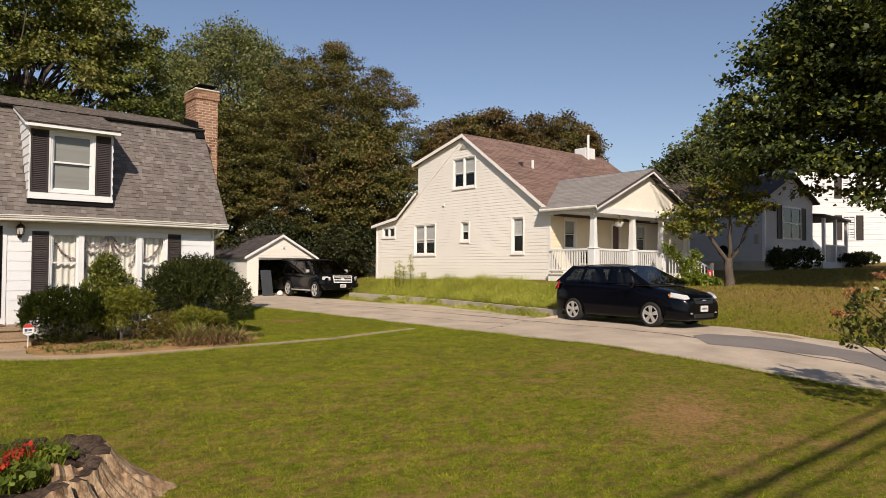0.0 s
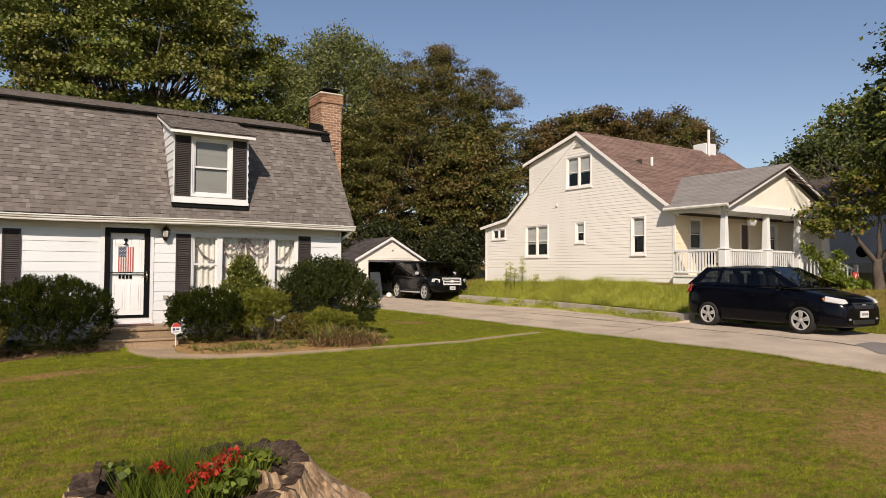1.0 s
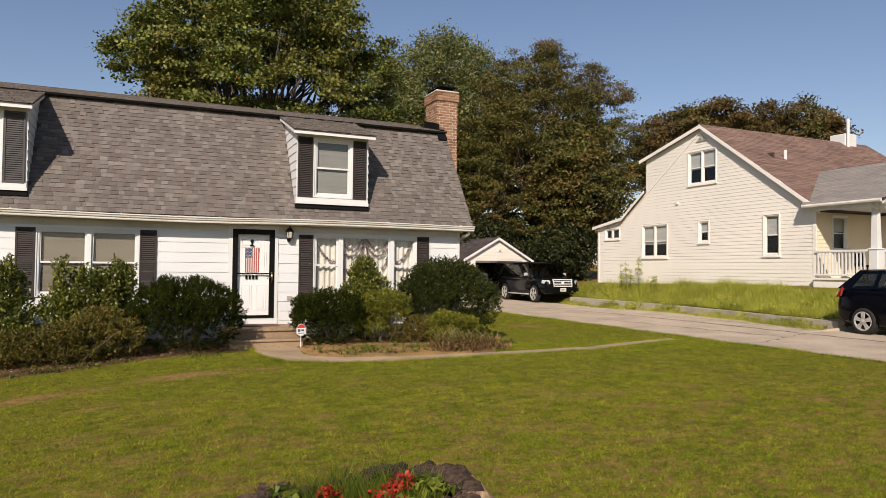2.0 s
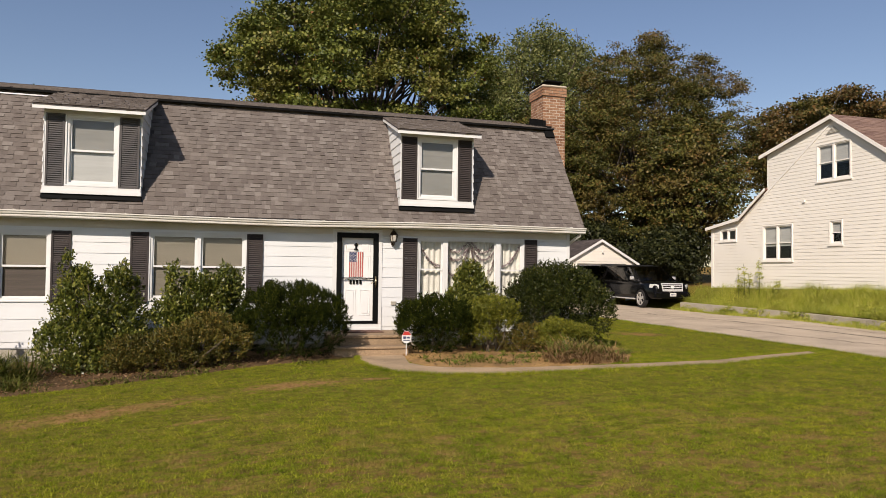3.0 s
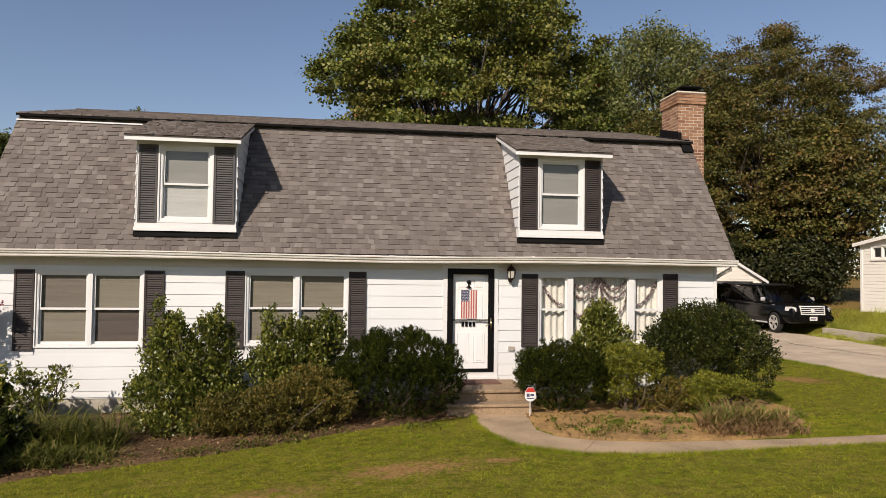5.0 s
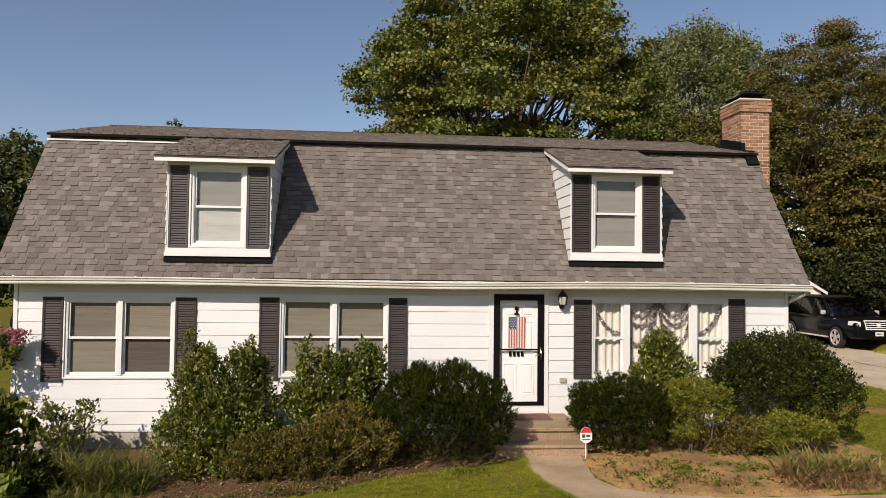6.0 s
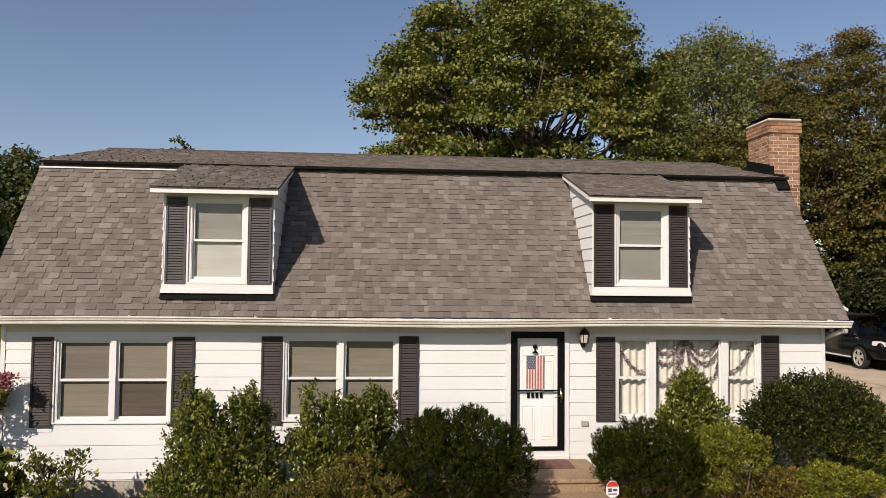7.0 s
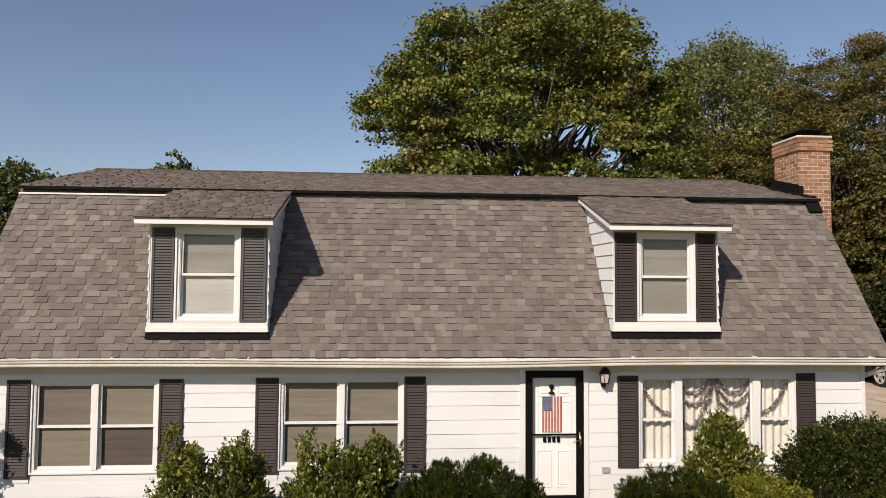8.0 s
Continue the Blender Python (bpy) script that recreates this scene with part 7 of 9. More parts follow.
for s in (-1, 1):
    xe = -0.22 if s < 0 else GW + 0.22
    gr.slab([(xe, -0.2, GH - 0.08), (GW / 2, -0.2, 3.65), (GW / 2, GD + 0.2, 3.65), (xe, GD + 0.2, GH - 0.08)], (0, 0, -0.07))
    n = 17
    for i in range(n):
        t0, t1 = i / n, (i + 1) / n + 0.005
        xa, za = xe + (GW / 2 - xe) * t0, GH - 0.08 + (3.65 - GH + 0.08) * t0
        xb, zb = xe + (GW / 2 - xe) * t1, GH - 0.08 + (3.65 - GH + 0.08) * t1
        y = -0.22
        while y < GD + 0.2:
            w = SR2.uniform(0.25, 0.6)
            y2 = min(y + w, GD + 0.2)
            gt.add([(xa, y, za + 0.016), (xa, y2 - 0.003, za + 0.016), (xb, y2 - 0.003, zb + 0.005), (xb, y, zb + 0.005), (xa, y, za), (xa, y2 - 0.003, za)], [(0, 1, 2, 3), (0, 4, 5, 1), (0, 3, 4), (1, 5, 2)])
            y += w
gro = part("roof", gr, SHINGLE_DARK, gar)
tagged(part("shingles", gt, SHINGLE_DARK, gro), kind="stuff")
rk = Build()
for xe in (-0.22, GW + 0.22):
    rk.slab([(xe, -0.21, GH - 0.24), (GW / 2, -0.21, 3.49), (GW / 2, -0.21, 3.64), (xe, -0.21, GH - 0.09)], (0, 0.04, 0))
part("rake_board", rk, TRIM, gar, "white rake boards")
part("raised_door", Build().box(D0, D1, 0.14, 0.18, DH - 0.12, DH + 0.02).box(D0 + 0.05, D1 - 0.05, 0.18, 2.2, DH - 0.02, DH + 0.02), TRIM, gar, "raised overhead door")
part("floodlight", Build().lathe([(0.0, 0), (0.05, 0.01), (0.06, 0.08), (0.0, 0.1)], (GW / 2 + 0.1, -0.08, 2.85), 8), TRIM, gar)
part("inner_floor", Build().box(0.12, GW - 0.12, 0.0, GD - 0.12, 0.0, 0.03), CONCRETE, gar)
solo("leaning_panel", Build().slab([(16.0, 18.72, 0.12), (16.65, 18.72, 0.12), (16.65, 19.12, 1.62), (16.0, 19.12, 1.62)], (0, 0.04, 0)), two_scale("dark_grey_board", (0.04, 0.045, 0.05), 0.5, 1, 30, 0.8, 1.0), "dark grey panel leaning on the garage front", "panel")
solo("white_bag", Build().lathe([(0.0, 0.0), (0.16, 0.02), (0.2, 0.12), (0.14, 0.24), (0.05, 0.3), (0.0, 0.31)], (17.0, 18.6, 0.13), 9), TRIM, "white plastic bag on the drive", "bag", smooth=True)

# ---- parked cars ----


def car_paint(name, c):
    m, n, l, b = base_mat(name, 0.16, 0.0, 0.16)
    f = noise_node(n, l, 3.0)
    l.new(ramp(n, l, f, [(0.3, tone(c, 0.85)), (0.7, c)]), b.inputs["Base Color"])
    b.inputs["Coat Weight"].default_value = 0.1
    b.inputs["Coat Roughness"].default_value = 0.04
    return m


PAINT_BLACK = car_paint("black_car_paint", (0.004, 0.004, 0.0045))
PAINT_NAVY = car_paint("navy_car_paint", (0.0018, 0.002, 0.0042))
TINTED = glass_mat("tinted_car_glass", (0.5, 0.55, 0.53), 0.22)
CLEAR_CAR = glass_mat("car_glass", (0.52, 0.56, 0.55), 0.42)
CHROME = two_scale("chrome", (0.72, 0.72, 0.72), 0.25, 4, 40, 0.95, 1.0, metal=0.55, bumps=0.0)
SILVER = two_scale("silver_alloy", (0.62, 0.60, 0.56), 0.35, 4, 40, 0.9, 1.0, metal=0.35, bumps=0.0)
RUBBER = two_scale("black_rubber", (0.014, 0.013, 0.012), 0.85, 4, 50, 0.7, 1.0, bumps=0.1)
BLACK_PLASTIC = two_scale("black_plastic", (0.014, 0.014, 0.014), 0.5, 4, 50, 0.8, 1.0, bumps=0.02)
LENS = two_scale("clear_headlight", (0.24, 0.25, 0.27), 0.05, 4, 40, 0.9, 1.0, spec=0.9, bumps=0.0)
LENS_BRIGHT = two_scale("bright_headlight", (0.52, 0.52, 0.50), 0.12, 4, 40, 0.9, 1.0, spec=0.9, bumps=0.0)
AMBER = two_scale("amber_lens", (0.55, 0.16, 0.01), 0.12, 4, 40, 0.9, 1.0, bumps=0.0)
TAIL = two_scale("red_tail_lens", (0.32, 0.01, 0.006), 0.12, 4, 40, 0.9, 1.0, bumps=0.0)
ARCH = two_scale("dark_wheel_arch", (0.003, 0.003, 0.003), 0.9, 4, 50, 0.8, 1.0, spec=0.05, bumps=0.0)
PLATE = two_scale("white_plate", (0.62, 0.60, 0.56), 0.5, 4, 40, 0.9, 1.0, bumps=0.0)
SEAT = two_scale("dark_car_seat", (0.018, 0.017, 0.016), 0.9, 4, 40, 0.8, 1.0)


def outward(pts, way):
    """A single sheet whose front looks along way."""
    p = [Vector(q) for q in pts]
    if (p[1] - p[0]).cross(p[2] - p[0]).dot(Vector(way)) < 0:
        p.reverse()
    return Build().add(p, [(0, 1, 2, 3)])


def loft(stations, ring):
    """Skins cross-sections: ring(station) gives half a section (y, z) from bottom centre to top centre."""
    b = Build()
    rows = []
    first, last = stations[0], stations[-1]
    stations = [(first[0] - 0.015, *first[1:]), first, *stations[1:-1], last, (last[0] + 0.015, *last[1:])]
    for s in stations:
        half = ring(s)
        full = [(s[0], y, z) for y, z in half] + [(s[0], -y, z) for y, z in half[-2:0:-1]]
        rows.append(full)
    k = len(rows[0])
    b.add([p for r in rows for p in r], [(i * k + j, (i + 1) * k + j, (i + 1) * k + (j + 1) % k, i * k + (j + 1) % k) for i in range(len(rows) - 1) for j in range(k)] + [tuple(range(k)), tuple((len(rows) - 1) * k + j for j in range(k - 1, -1, -1))])
    return b


def wheel(parent, x, y, r, w, side, spokes):
    tyre = part("wheel", Build().add([], []), RUBBER, parent)
    prof = [(r * 0.72, -w / 2), (r * 0.92, -w / 2), (r, -w * 0.32), (r, w * 0.32), (r * 0.92, w / 2), (r * 0.72, w / 2)]
    n = 28
    v = [(x + q * math.cos(2 * math.pi * k / n), y + d, r + q * math.sin(2 * math.pi * k / n)) for q, d in prof for k in range(n)]
    f = [(i * n + k, i * n + (k + 1) % n, ((i + 1) % 6) * n + (k + 1) % n, ((i + 1) % 6) * n + k) for i in range(6) for k in range(n)]
    part("tyre", Build().add(v, f), RUBBER, tyre, smooth=True)
    o = y + side * w * 0.40
    rim = Build()
    ring_v = [(x + q * math.cos(2 * math.pi * k / n), o + side * d, r + q * math.sin(2 * math.pi * k / n)) for q, d in ((r * 0.75, 0.02), (r * 0.66, 0.024), (r * 0.64, -0.03)) for k in range(n)]
    rim.add(ring_v, [(i * n + k, i * n + (k + 1) % n, (i + 1) * n + (k + 1) % n, (i + 1) * n + k) for i in range(2) for k in range(n)])
    for s in range(spokes):
        a = 2 * math.pi * s / spokes + 0.3
        for da in (-0.13, 0.13):
            c0 = (x + r * 0.12 * math.cos(a), r + r * 0.12 * math.sin(a))
            c1 = (x + r * 0.68 * math.cos(a + da), r + r * 0.68 * math.sin(a + da))
            px, pz = -math.sin(a) * r * 0.10, math.cos(a) * r * 0.10
            rim.slab([(c0[0] - px, o, c0[1] - pz), (c0[0] + px, o, c0[1] + pz), (c1[0] + px * 0.8, o, c1[1] + pz * 0.8), (c1[0] - px * 0.8, o, c1[1] - pz * 0.8)], (0, side * 0.018, 0))
    cap_v = [(x + q * math.cos(2 * math.pi * k / 12), o + side * d, r + q * math.sin(2 * math.pi * k / 12)) for q, d in ((r * 0.17, 0.0), (r * 0.14, 0.035), (0.001, 0.04)) for k in range(12)]
    rim.add(cap_v, [(i * 12 + k, i * 12 + (k + 1) % 12, (i + 1) * 12 + (k + 1) % 12, (i + 1) * 12 + k) for i in range(2) for k in range(12)])
    part("rim", rim, SILVER, tyre, "silver alloy rim")
    back_v = [(x + r * 0.67 * math.cos(2 * math.pi * k / n), o - side * 0.03, r + r * 0.67 * math.sin(2 * math.pi * k / n)) for k in range(n)]
    part("brake_disc", Build().add(back_v, [tuple(range(n))]), BLACK_PLASTIC, tyre)


def car(name, label, at, heading, low, green, half, wheels, wheel_r, paint, windows, roof_half, belt_half, spokes=5, glass=TINTED):
    """low: stations (x, z_bottom, z_top, half_width); green: corner heights of the cabin (x_belt_front, x_roof_front, x_roof_back, x_belt_back, z_belt, z_roof)."""
    c = thing(name, label, "car", at)
    c.rotation_euler = (0, 0, heading)

    def ring(s):
        x, zb, zt, w = s
        h = zt - zb
        return [(0.0, zb), (w * 0.86, zb), (w * 0.97, zb + h * 0.12), (w, zb + h * 0.35), (w * 0.985, zb + h * 0.62), (w * 0.95, zb + h * 0.86), (w * 0.84, zt - 0.01), (w * 0.5, zt + 0.012), (0.0, zt + 0.02)]

    body = part("body", loft(low, ring), paint, c, smooth=True)
    md = body.modifiers.new("round", "SUBSURF")
    md.levels = md.render_levels = 2
    xf, rf, rb, xb, zb, zr = green

    # cabin: pillars and roof as a shell, with glass between
    roof = Build()
    n = 8
    rows = []
    for i in range(n + 1):
        t = i / n
        x = rf + (rb - rf) * t
        crown = 0.05 * math.sin(math.pi * min(1, max(0, t * 0.9 + 0.05)))
        rows.append([(x, y * roof_half * (1 - 0.05 * abs(2 * t - 1) ** 3), zr + crown * (1 - (y * y) * 0.8) - 0.05 * abs(y) ** 4) for y in (-1, -0.9, -0.6, 0, 0.6, 0.9, 1)])
    k = 7
    top = [p for r in rows for p in r]
    under = [(x, y, z - 0.06) for x, y, z in top]
    roof.add(top, [(i * k + j, i * k + j + 1, (i + 1) * k + j + 1, (i + 1) * k + j) for i in range(n) for j in range(k - 1)])
    roof.add(under, [(i * k + j, (i + 1) * k + j, (i + 1) * k + j + 1, i * k + j + 1) for i in range(n) for j in range(k - 1)])
    m = len(top)
    edge = [(0, j) for j in range(k)] + [(i, k - 1) for i in range(1, n + 1)] + [(n, j) for j in range(k - 2, -1, -1)] + [(i, 0) for i in range(n - 1, 0, -1)]
    ids = [i * k + j for i, j in edge]
    roof.add(top + under, [(ids[q], m + ids[q], m + ids[(q + 1) % len(ids)], ids[(q + 1) % len(ids)]) for q in range(len(ids))])
    part("roof", roof, paint, c, smooth=True)

    def side_pt(x, t, s, inset=0.0):
        """A point of the cabin's side: x along, t from belt 0 to roof 1."""
        w = belt_half + (roof_half - belt_half) * t - inset
        return (x, s * w, zb + (zr - 0.02 - zb) * t)

    def edge_x(t, front_edge):
        return xf + (rf - xf) * t if front_edge else xb + (rb - xb) * t

    for s in (-1, 1):
        # pillars: between windows, each a thin slab
        cuts = [edge_x(0, True)] + [w for pair in windows for w in pair[:2]] + [edge_x(0, False)]
        tops = [edge_x(1, True)] + [w for pair in windows for w in pair[2:4]] + [edge_x(1, False)]
        for i in range(0, len(cuts), 2):
            p = [side_pt(cuts[i], 0, s), side_pt(cuts[i + 1], 0, s), side_pt(tops[i + 1], 1, s), side_pt(tops[i], 1, s)]
            part("pillar", Build().slab(p, (0, -s * 0.03, 0)), paint, c)
        for a0, a1, b0, b1 in windows:
            p = [side_pt(a0, 0, s, 0.012), side_pt(a1, 0, s, 0.012), side_pt(b1, 0.97, s, 0.012), side_pt(b0, 0.97, s, 0.012)]
            part("side_window", outward(p, (0, s, 0)), glass, c, "tinted side window").visible_shadow = False
    ws = [(edge_x(0, True), -belt_half + 0.05, zb), (edge_x(0, True), belt_half - 0.05, zb), (rf + 0.0, roof_half - 0.04, zr), (rf + 0.0, -roof_half + 0.04, zr)]
    part("windscreen", outward(ws, (1, 0, 0.5)), glass, c).visible_shadow = False
    rw_ = [(edge_x(0, False), -belt_half + 0.05, zb), (edge_x(0, False), belt_half - 0.05, zb), (rb, roof_half - 0.04, zr), (rb, -roof_half + 0.04, zr)]
    part("rear_window", outward(rw_, (-1, 0, 0.3)), glass, c).visible_shadow = False
    part("parcel_deck", Build().box(xb + 0.05, xf - 0.05, -belt_half + 0.06, belt_half - 0.06, zb - 0.06, zb - 0.03), BLACK_PLASTIC, c)
    for sx in (xf - 1.15, xf - 2.05):
        for sy in (-0.36, 0.36):
            part("seat", Build().bbox(sx - 0.1, sx + 0.06, sy - 0.24, sy + 0.24, zb - 0.04, zb + 0.30, 0.04).bbox(sx - 0.08, sx + 0.03, sy - 0.12, sy + 0.12, zb + 0.30, zb + 0.46, 0.03), SEAT, c)
    for x in wheels:
        for s in (-1, 1):
            n = 20
            arch = [(x + (wheel_r + 0.075) * math.cos(math.pi * k / n), s * (half + 0.004), wheel_r + (wheel_r + 0.075) * math.sin(math.pi * k / n)) for k in range(n + 1)]
            part("wheel_arch", Build().slab(arch + [(x, s * (half + 0.004), wheel_r * 0.55)], (0, -s * 0.25, 0)), ARCH, c)
            wheel(c, x, s * (half - 0.065), wheel_r, 0.21, s, spokes)
    return c


# dark hatchback: origin under its middle, nose towards +x of its own frame
HB = [(-2.17, 0.40, 0.92, 0.66), (-2.10, 0.26, 1.10, 0.78), (-1.8, 0.17, 1.15, 0.86), (-1.2, 0.15, 1.14, 0.88), (-0.2, 0.15, 1.11, 0.885), (0.6, 0.15, 1.08, 0.885), (1.0, 0.15, 1.05, 0.88), (1.5, 0.16, 0.97, 0.87), (1.85, 0.16, 0.89, 0.84), (2.08, 0.17, 0.82, 0.77), (2.19, 0.20, 0.70, 0.66)]
hd = -1.63
hatch = car("hatchback_car", "dark navy five-door hatchback parked on the drive", (16.34, -5.84, 0.228), hd, HB, (1.22, 0.28, -1.62, -2.06, 1.08, 1.55), 0.875, (-1.32, 1.28), 0.315, PAINT_NAVY, [(0.92, -0.10, 0.16, -0.14), (-0.18, -1.05, -0.22, -1.02), (-1.15, -1.74, -1.12, -1.44)], 0.60, 0.82, 5, CLEAR_CAR)
hatch.scale = (1.1, 1.1, 1.1)
for s in (-1, 1):
    hl = Build().slab([(1.78, s * 0.83, 0.76), (2.09, s * 0.68, 0.70), (2.15, s * 0.56, 0.72), (2.09, s * 0.56, 0.80), (1.78, s * 0.80, 0.87)], (0.05, s * 0.03, 0.02))
    part("headlight", hl, LENS_BRIGHT, hatch, "clear headlight")
    part("indicator", Build().slab([(1.75, s * 0.845, 0.80), (1.79, s * 0.835, 0.78), (1.79, s * 0.82, 0.83), (1.755, s * 0.83, 0.85)], (0.03, s * 0.03, 0.01)), AMBER, hatch, "amber indicator")
    part("fog_light", Build().lathe([(0.05, 0.0), (0.055, 0.03), (0.0, 0.05)], (2.18, s * 0.52, 0.36), 10), LENS, hatch)
    part("tail_light", Build().slab([(-2.08, s * 0.78, 0.86), (-1.92, s * 0.845, 0.9), (-1.90, s * 0.80, 1.12), (-2.02, s * 0.72, 1.12)], (-0.03, s * 0.02, 0)), TAIL, hatch, "red tail light")
    part("door_mirror", Build().bbox(0.72, 0.86, s * 0.96 - 0.09, s * 0.96 + 0.09, 0.98, 1.12, 0.03), PAINT_NAVY, hatch)
    part("door_handle", Build().bbox(-0.08, 0.1, s * 0.88 - 0.02, s * 0.88 + 0.02, 0.84, 0.88, 0.008), PAINT_NAVY, hatch)
part("grille", Build().slab([(2.195, -0.36, 0.60), (2.195, 0.36, 0.60), (2.15, 0.42, 0.74), (2.15, -0.42, 0.74)], (0.03, 0, 0.01)), BLACK_PLASTIC, hatch, "black mesh grille")
part("badge", Build().lathe([(0.06, 0.0), (0.06, 0.015), (0.0, 0.02)], (2.19, 0, 0.69), 12), CHROME, hatch)
part("lower_intake", Build().bbox(2.1, 2.225, -0.42, 0.42, 0.26, 0.36, 0.02), BLACK_PLASTIC, hatch)
pl = part("number_plate", Build().bbox(2.2, 2.23, -0.15, 0.15, 0.41, 0.56, 0.005), PLATE, hatch, "white number plate")
for i in range(5):
    part("plate_bar", Build().box(2.23, 2.233, -0.11 + 0.045 * i, -0.08 + 0.045 * i, 0.46, 0.51), NAVY, pl)

# black full-size suv
SV = [(-2.6, 0.55, 1.0, 0.80), (-2.52, 0.42, 1.2, 0.94), (-2.0, 0.36, 1.26, 1.00), (-0.8, 0.34, 1.26, 1.01), (0.6, 0.34, 1.26, 1.01), (1.05, 0.34, 1.26, 1.0), (1.5, 0.36, 1.26, 0.99), (2.0, 0.38, 1.24, 0.98), (2.35, 0.40, 1.19, 0.95), (2.54, 0.42, 1.11, 0.89), (2.6, 0.46, 1.0, 0.80)]
suv = car("suv_car", "black full-size suv with a chrome grille parked by the garage", (18.15, 16.15, 0.13), -math.pi / 2 - 0.05, SV, (1.42, 0.42, -2.2, -2.5, 1.23, 1.90), 1.0, (-1.55, 1.60), 0.42, PAINT_BLACK, [(1.05, 0.0, 0.34, -0.02), (-0.10, -1.10, -0.12, -1.08), (-1.22, -2.2, -1.20, -2.02)], 0.74, 0.95, 5)
for s in (-1, 1):
    part("headlight", Build().slab([(2.28, s * 0.975, 0.94), (2.585, s * 0.68, 0.90), (2.56, s * 0.66, 1.06), (2.46, s * 0.78, 1.10), (2.28, s * 0.95, 1.09)], (0.045, s * 0.02, 0.01)), LENS_BRIGHT, suv, "clear headlight")
    part("fog_light", Build().bbox(2.58, 2.64, s * 0.68 - 0.07, s * 0.68 + 0.07, 0.52, 0.60, 0.02), LENS, suv)
    part("door_mirror", Build().bbox(0.90, 1.0, s * 1.10 - 0.10, s * 1.10 + 0.10, 1.27, 1.44, 0.035), CHROME, suv, "chrome mirror")
    part("roof_rail", Build().tube([(0.3, s * 0.66, 1.93), (-1.9, s * 0.66, 1.95)], 0.02, 6), BLACK_PLASTIC, suv)
    part("running_board", Build().bbox(-1.1, 1.1, s * 0.98 - 0.07, s * 0.98 + 0.07, 0.36, 0.42, 0.02), CHROME, suv)
nose = lambda u, d, z: (2.60 + d - 0.25 * (z - 0.8), u * (0.93 + 0.2 * (z - 0.8)), z)
gri = part("grille", plate(Build(), nose, -0.50, 0.50, 0.82, 1.12, 0.0, 0.03), BLACK_PLASTIC, suv)
part("grille_frame", frame_ring(Build(), nose, -0.54, 0.54, 0.79, 1.15, 0.042, 0.0, 0.06), CHROME, gri, "chrome grille frame")
for i in range(3):
    part("grille_bar", plate(Build(), nose, -0.49, 0.49, 0.87 + 0.078 * i, 0.898 + 0.078 * i, 0.03, 0.055), CHROME, gri, "chrome grille bar")
part("badge", plate(Build(), nose, -0.08, 0.08, 0.92, 1.02, 0.055, 0.065), CHROME, gri)
part("bumper", Build().bbox(2.45, 2.66, -0.92, 0.92, 0.44, 0.76, 0.06), PAINT_BLACK, suv)
pl = part("number_plate", Build().bbox(2.66, 2.675, -0.16, 0.16, 0.56, 0.72, 0.005), PLATE, suv, "white number plate")
for i in range(5):
    part("plate_bar", Build().box(2.675, 2.678, -0.11 + 0.045 * i, -0.08 + 0.045 * i, 0.61, 0.67), NAVY, pl)
suv.scale = (1.08, 1.08, 1.08)
part("tailgate", Build().slab([(-2.25, -0.74, 1.86), (-2.25, 0.74, 1.86), (-2.85, 0.80, 1.93), (-2.85, -0.80, 1.93)], (0, 0, 0.05)), PAINT_BLACK, suv, "raised tailgate")
part("roof_cargo", Build().bbox(-1.9, 0.0, -0.6, 0.6, 1.92, 1.99, 0.03), BLACK_PLASTIC, suv, "black roof rack")

# ---- houses up the slope ----


def far_window(parent, place, u0, u1, z0, z1, shut=0.0):
    w = part("window", frame_ring(Build(), place, u0, u1, z0, z1, 0.09, 0.0, 0.05), TRIM, parent)
    zm = (z0 + z1) / 2
    part("rail", plate(plate(Build(), place, u0 + 0.09, u1 - 0.09, zm - 0.03, zm + 0.03, 0.0, 0.045), place, (u0 + u1) / 2 - 0.025, (u0 + u1) / 2 + 0.025, z0 + 0.09, z1 - 0.09, 0.0, 0.04), TRIM, w)
    part("pane", Build().add([place(u0 + 0.08, 0.01, z0 + 0.08), place(u1 - 0.08, 0.01, z0 + 0.08), place(u1 - 0.08, 0.01, z1 - 0.08), place(u0 + 0.08, 0.01, z1 - 0.08)], [(0, 1, 2, 3)]), GLASS_FAR, w)
    if shut:
        for a, c in ((u0 - shut, u0 - 0.02), (u1 + 0.02, u1 + shut)):
            part("shutter", plate(frame_ring(Build(), place, a, c, z0, z1, 0.06, 0.02, 0.06), place, a + 0.06, c - 0.06, z0 + 0.06, z1 - 0.06, 0.02, 0.045), SHUTTER, parent)


GLASS_FAR, _n, _l, _b = base_mat("dark_far_pane", 0.06, 0.0, 0.6)
_b.inputs["Base Color"].default_value = (0.03, 0.032, 0.035, 1)
gh = thing("grey_house", "single-storey pale grey sided house with dark shutters", "house", (34.0, -1.8, 2.3))
GHW, GHD, GHH, GHP = 6.0, 9.0, 3.5, 4.7
gs = facing("y", 0.0, -1)
gw_ = facing("x", 0.0, -1)
fw = part("front_wall", Build().slab([(0, 0, -0.8), (GHW, 0, -0.8), (GHW, 0, GHH), (GHW / 2, 0, GHP), (0, 0, GHH)], (0, 0.15, 0)), GREY_SIDING, gh)
bb = Build()
for p0, p1, q0, q1, z0, z1 in lap_boards([(0, 0), (GHW, 0), (GHW, GHH), (GHW / 2, GHP), (0, GHH)], [(2.0, 4.4, 1.2, 3.0)], courses(0, GHP - 0.02, 0.13)):
    board(bb, gs, p0, p1, q0, q1, z0, z1, 0.02, 0.003)
tagged(part("siding", bb, GREY_SIDING, fw), kind="stuff")
swl = part("side_wall", Build().box(0, 0.15, 0.15, GHD, -0.8, GHH), GREY_SIDING, gh)
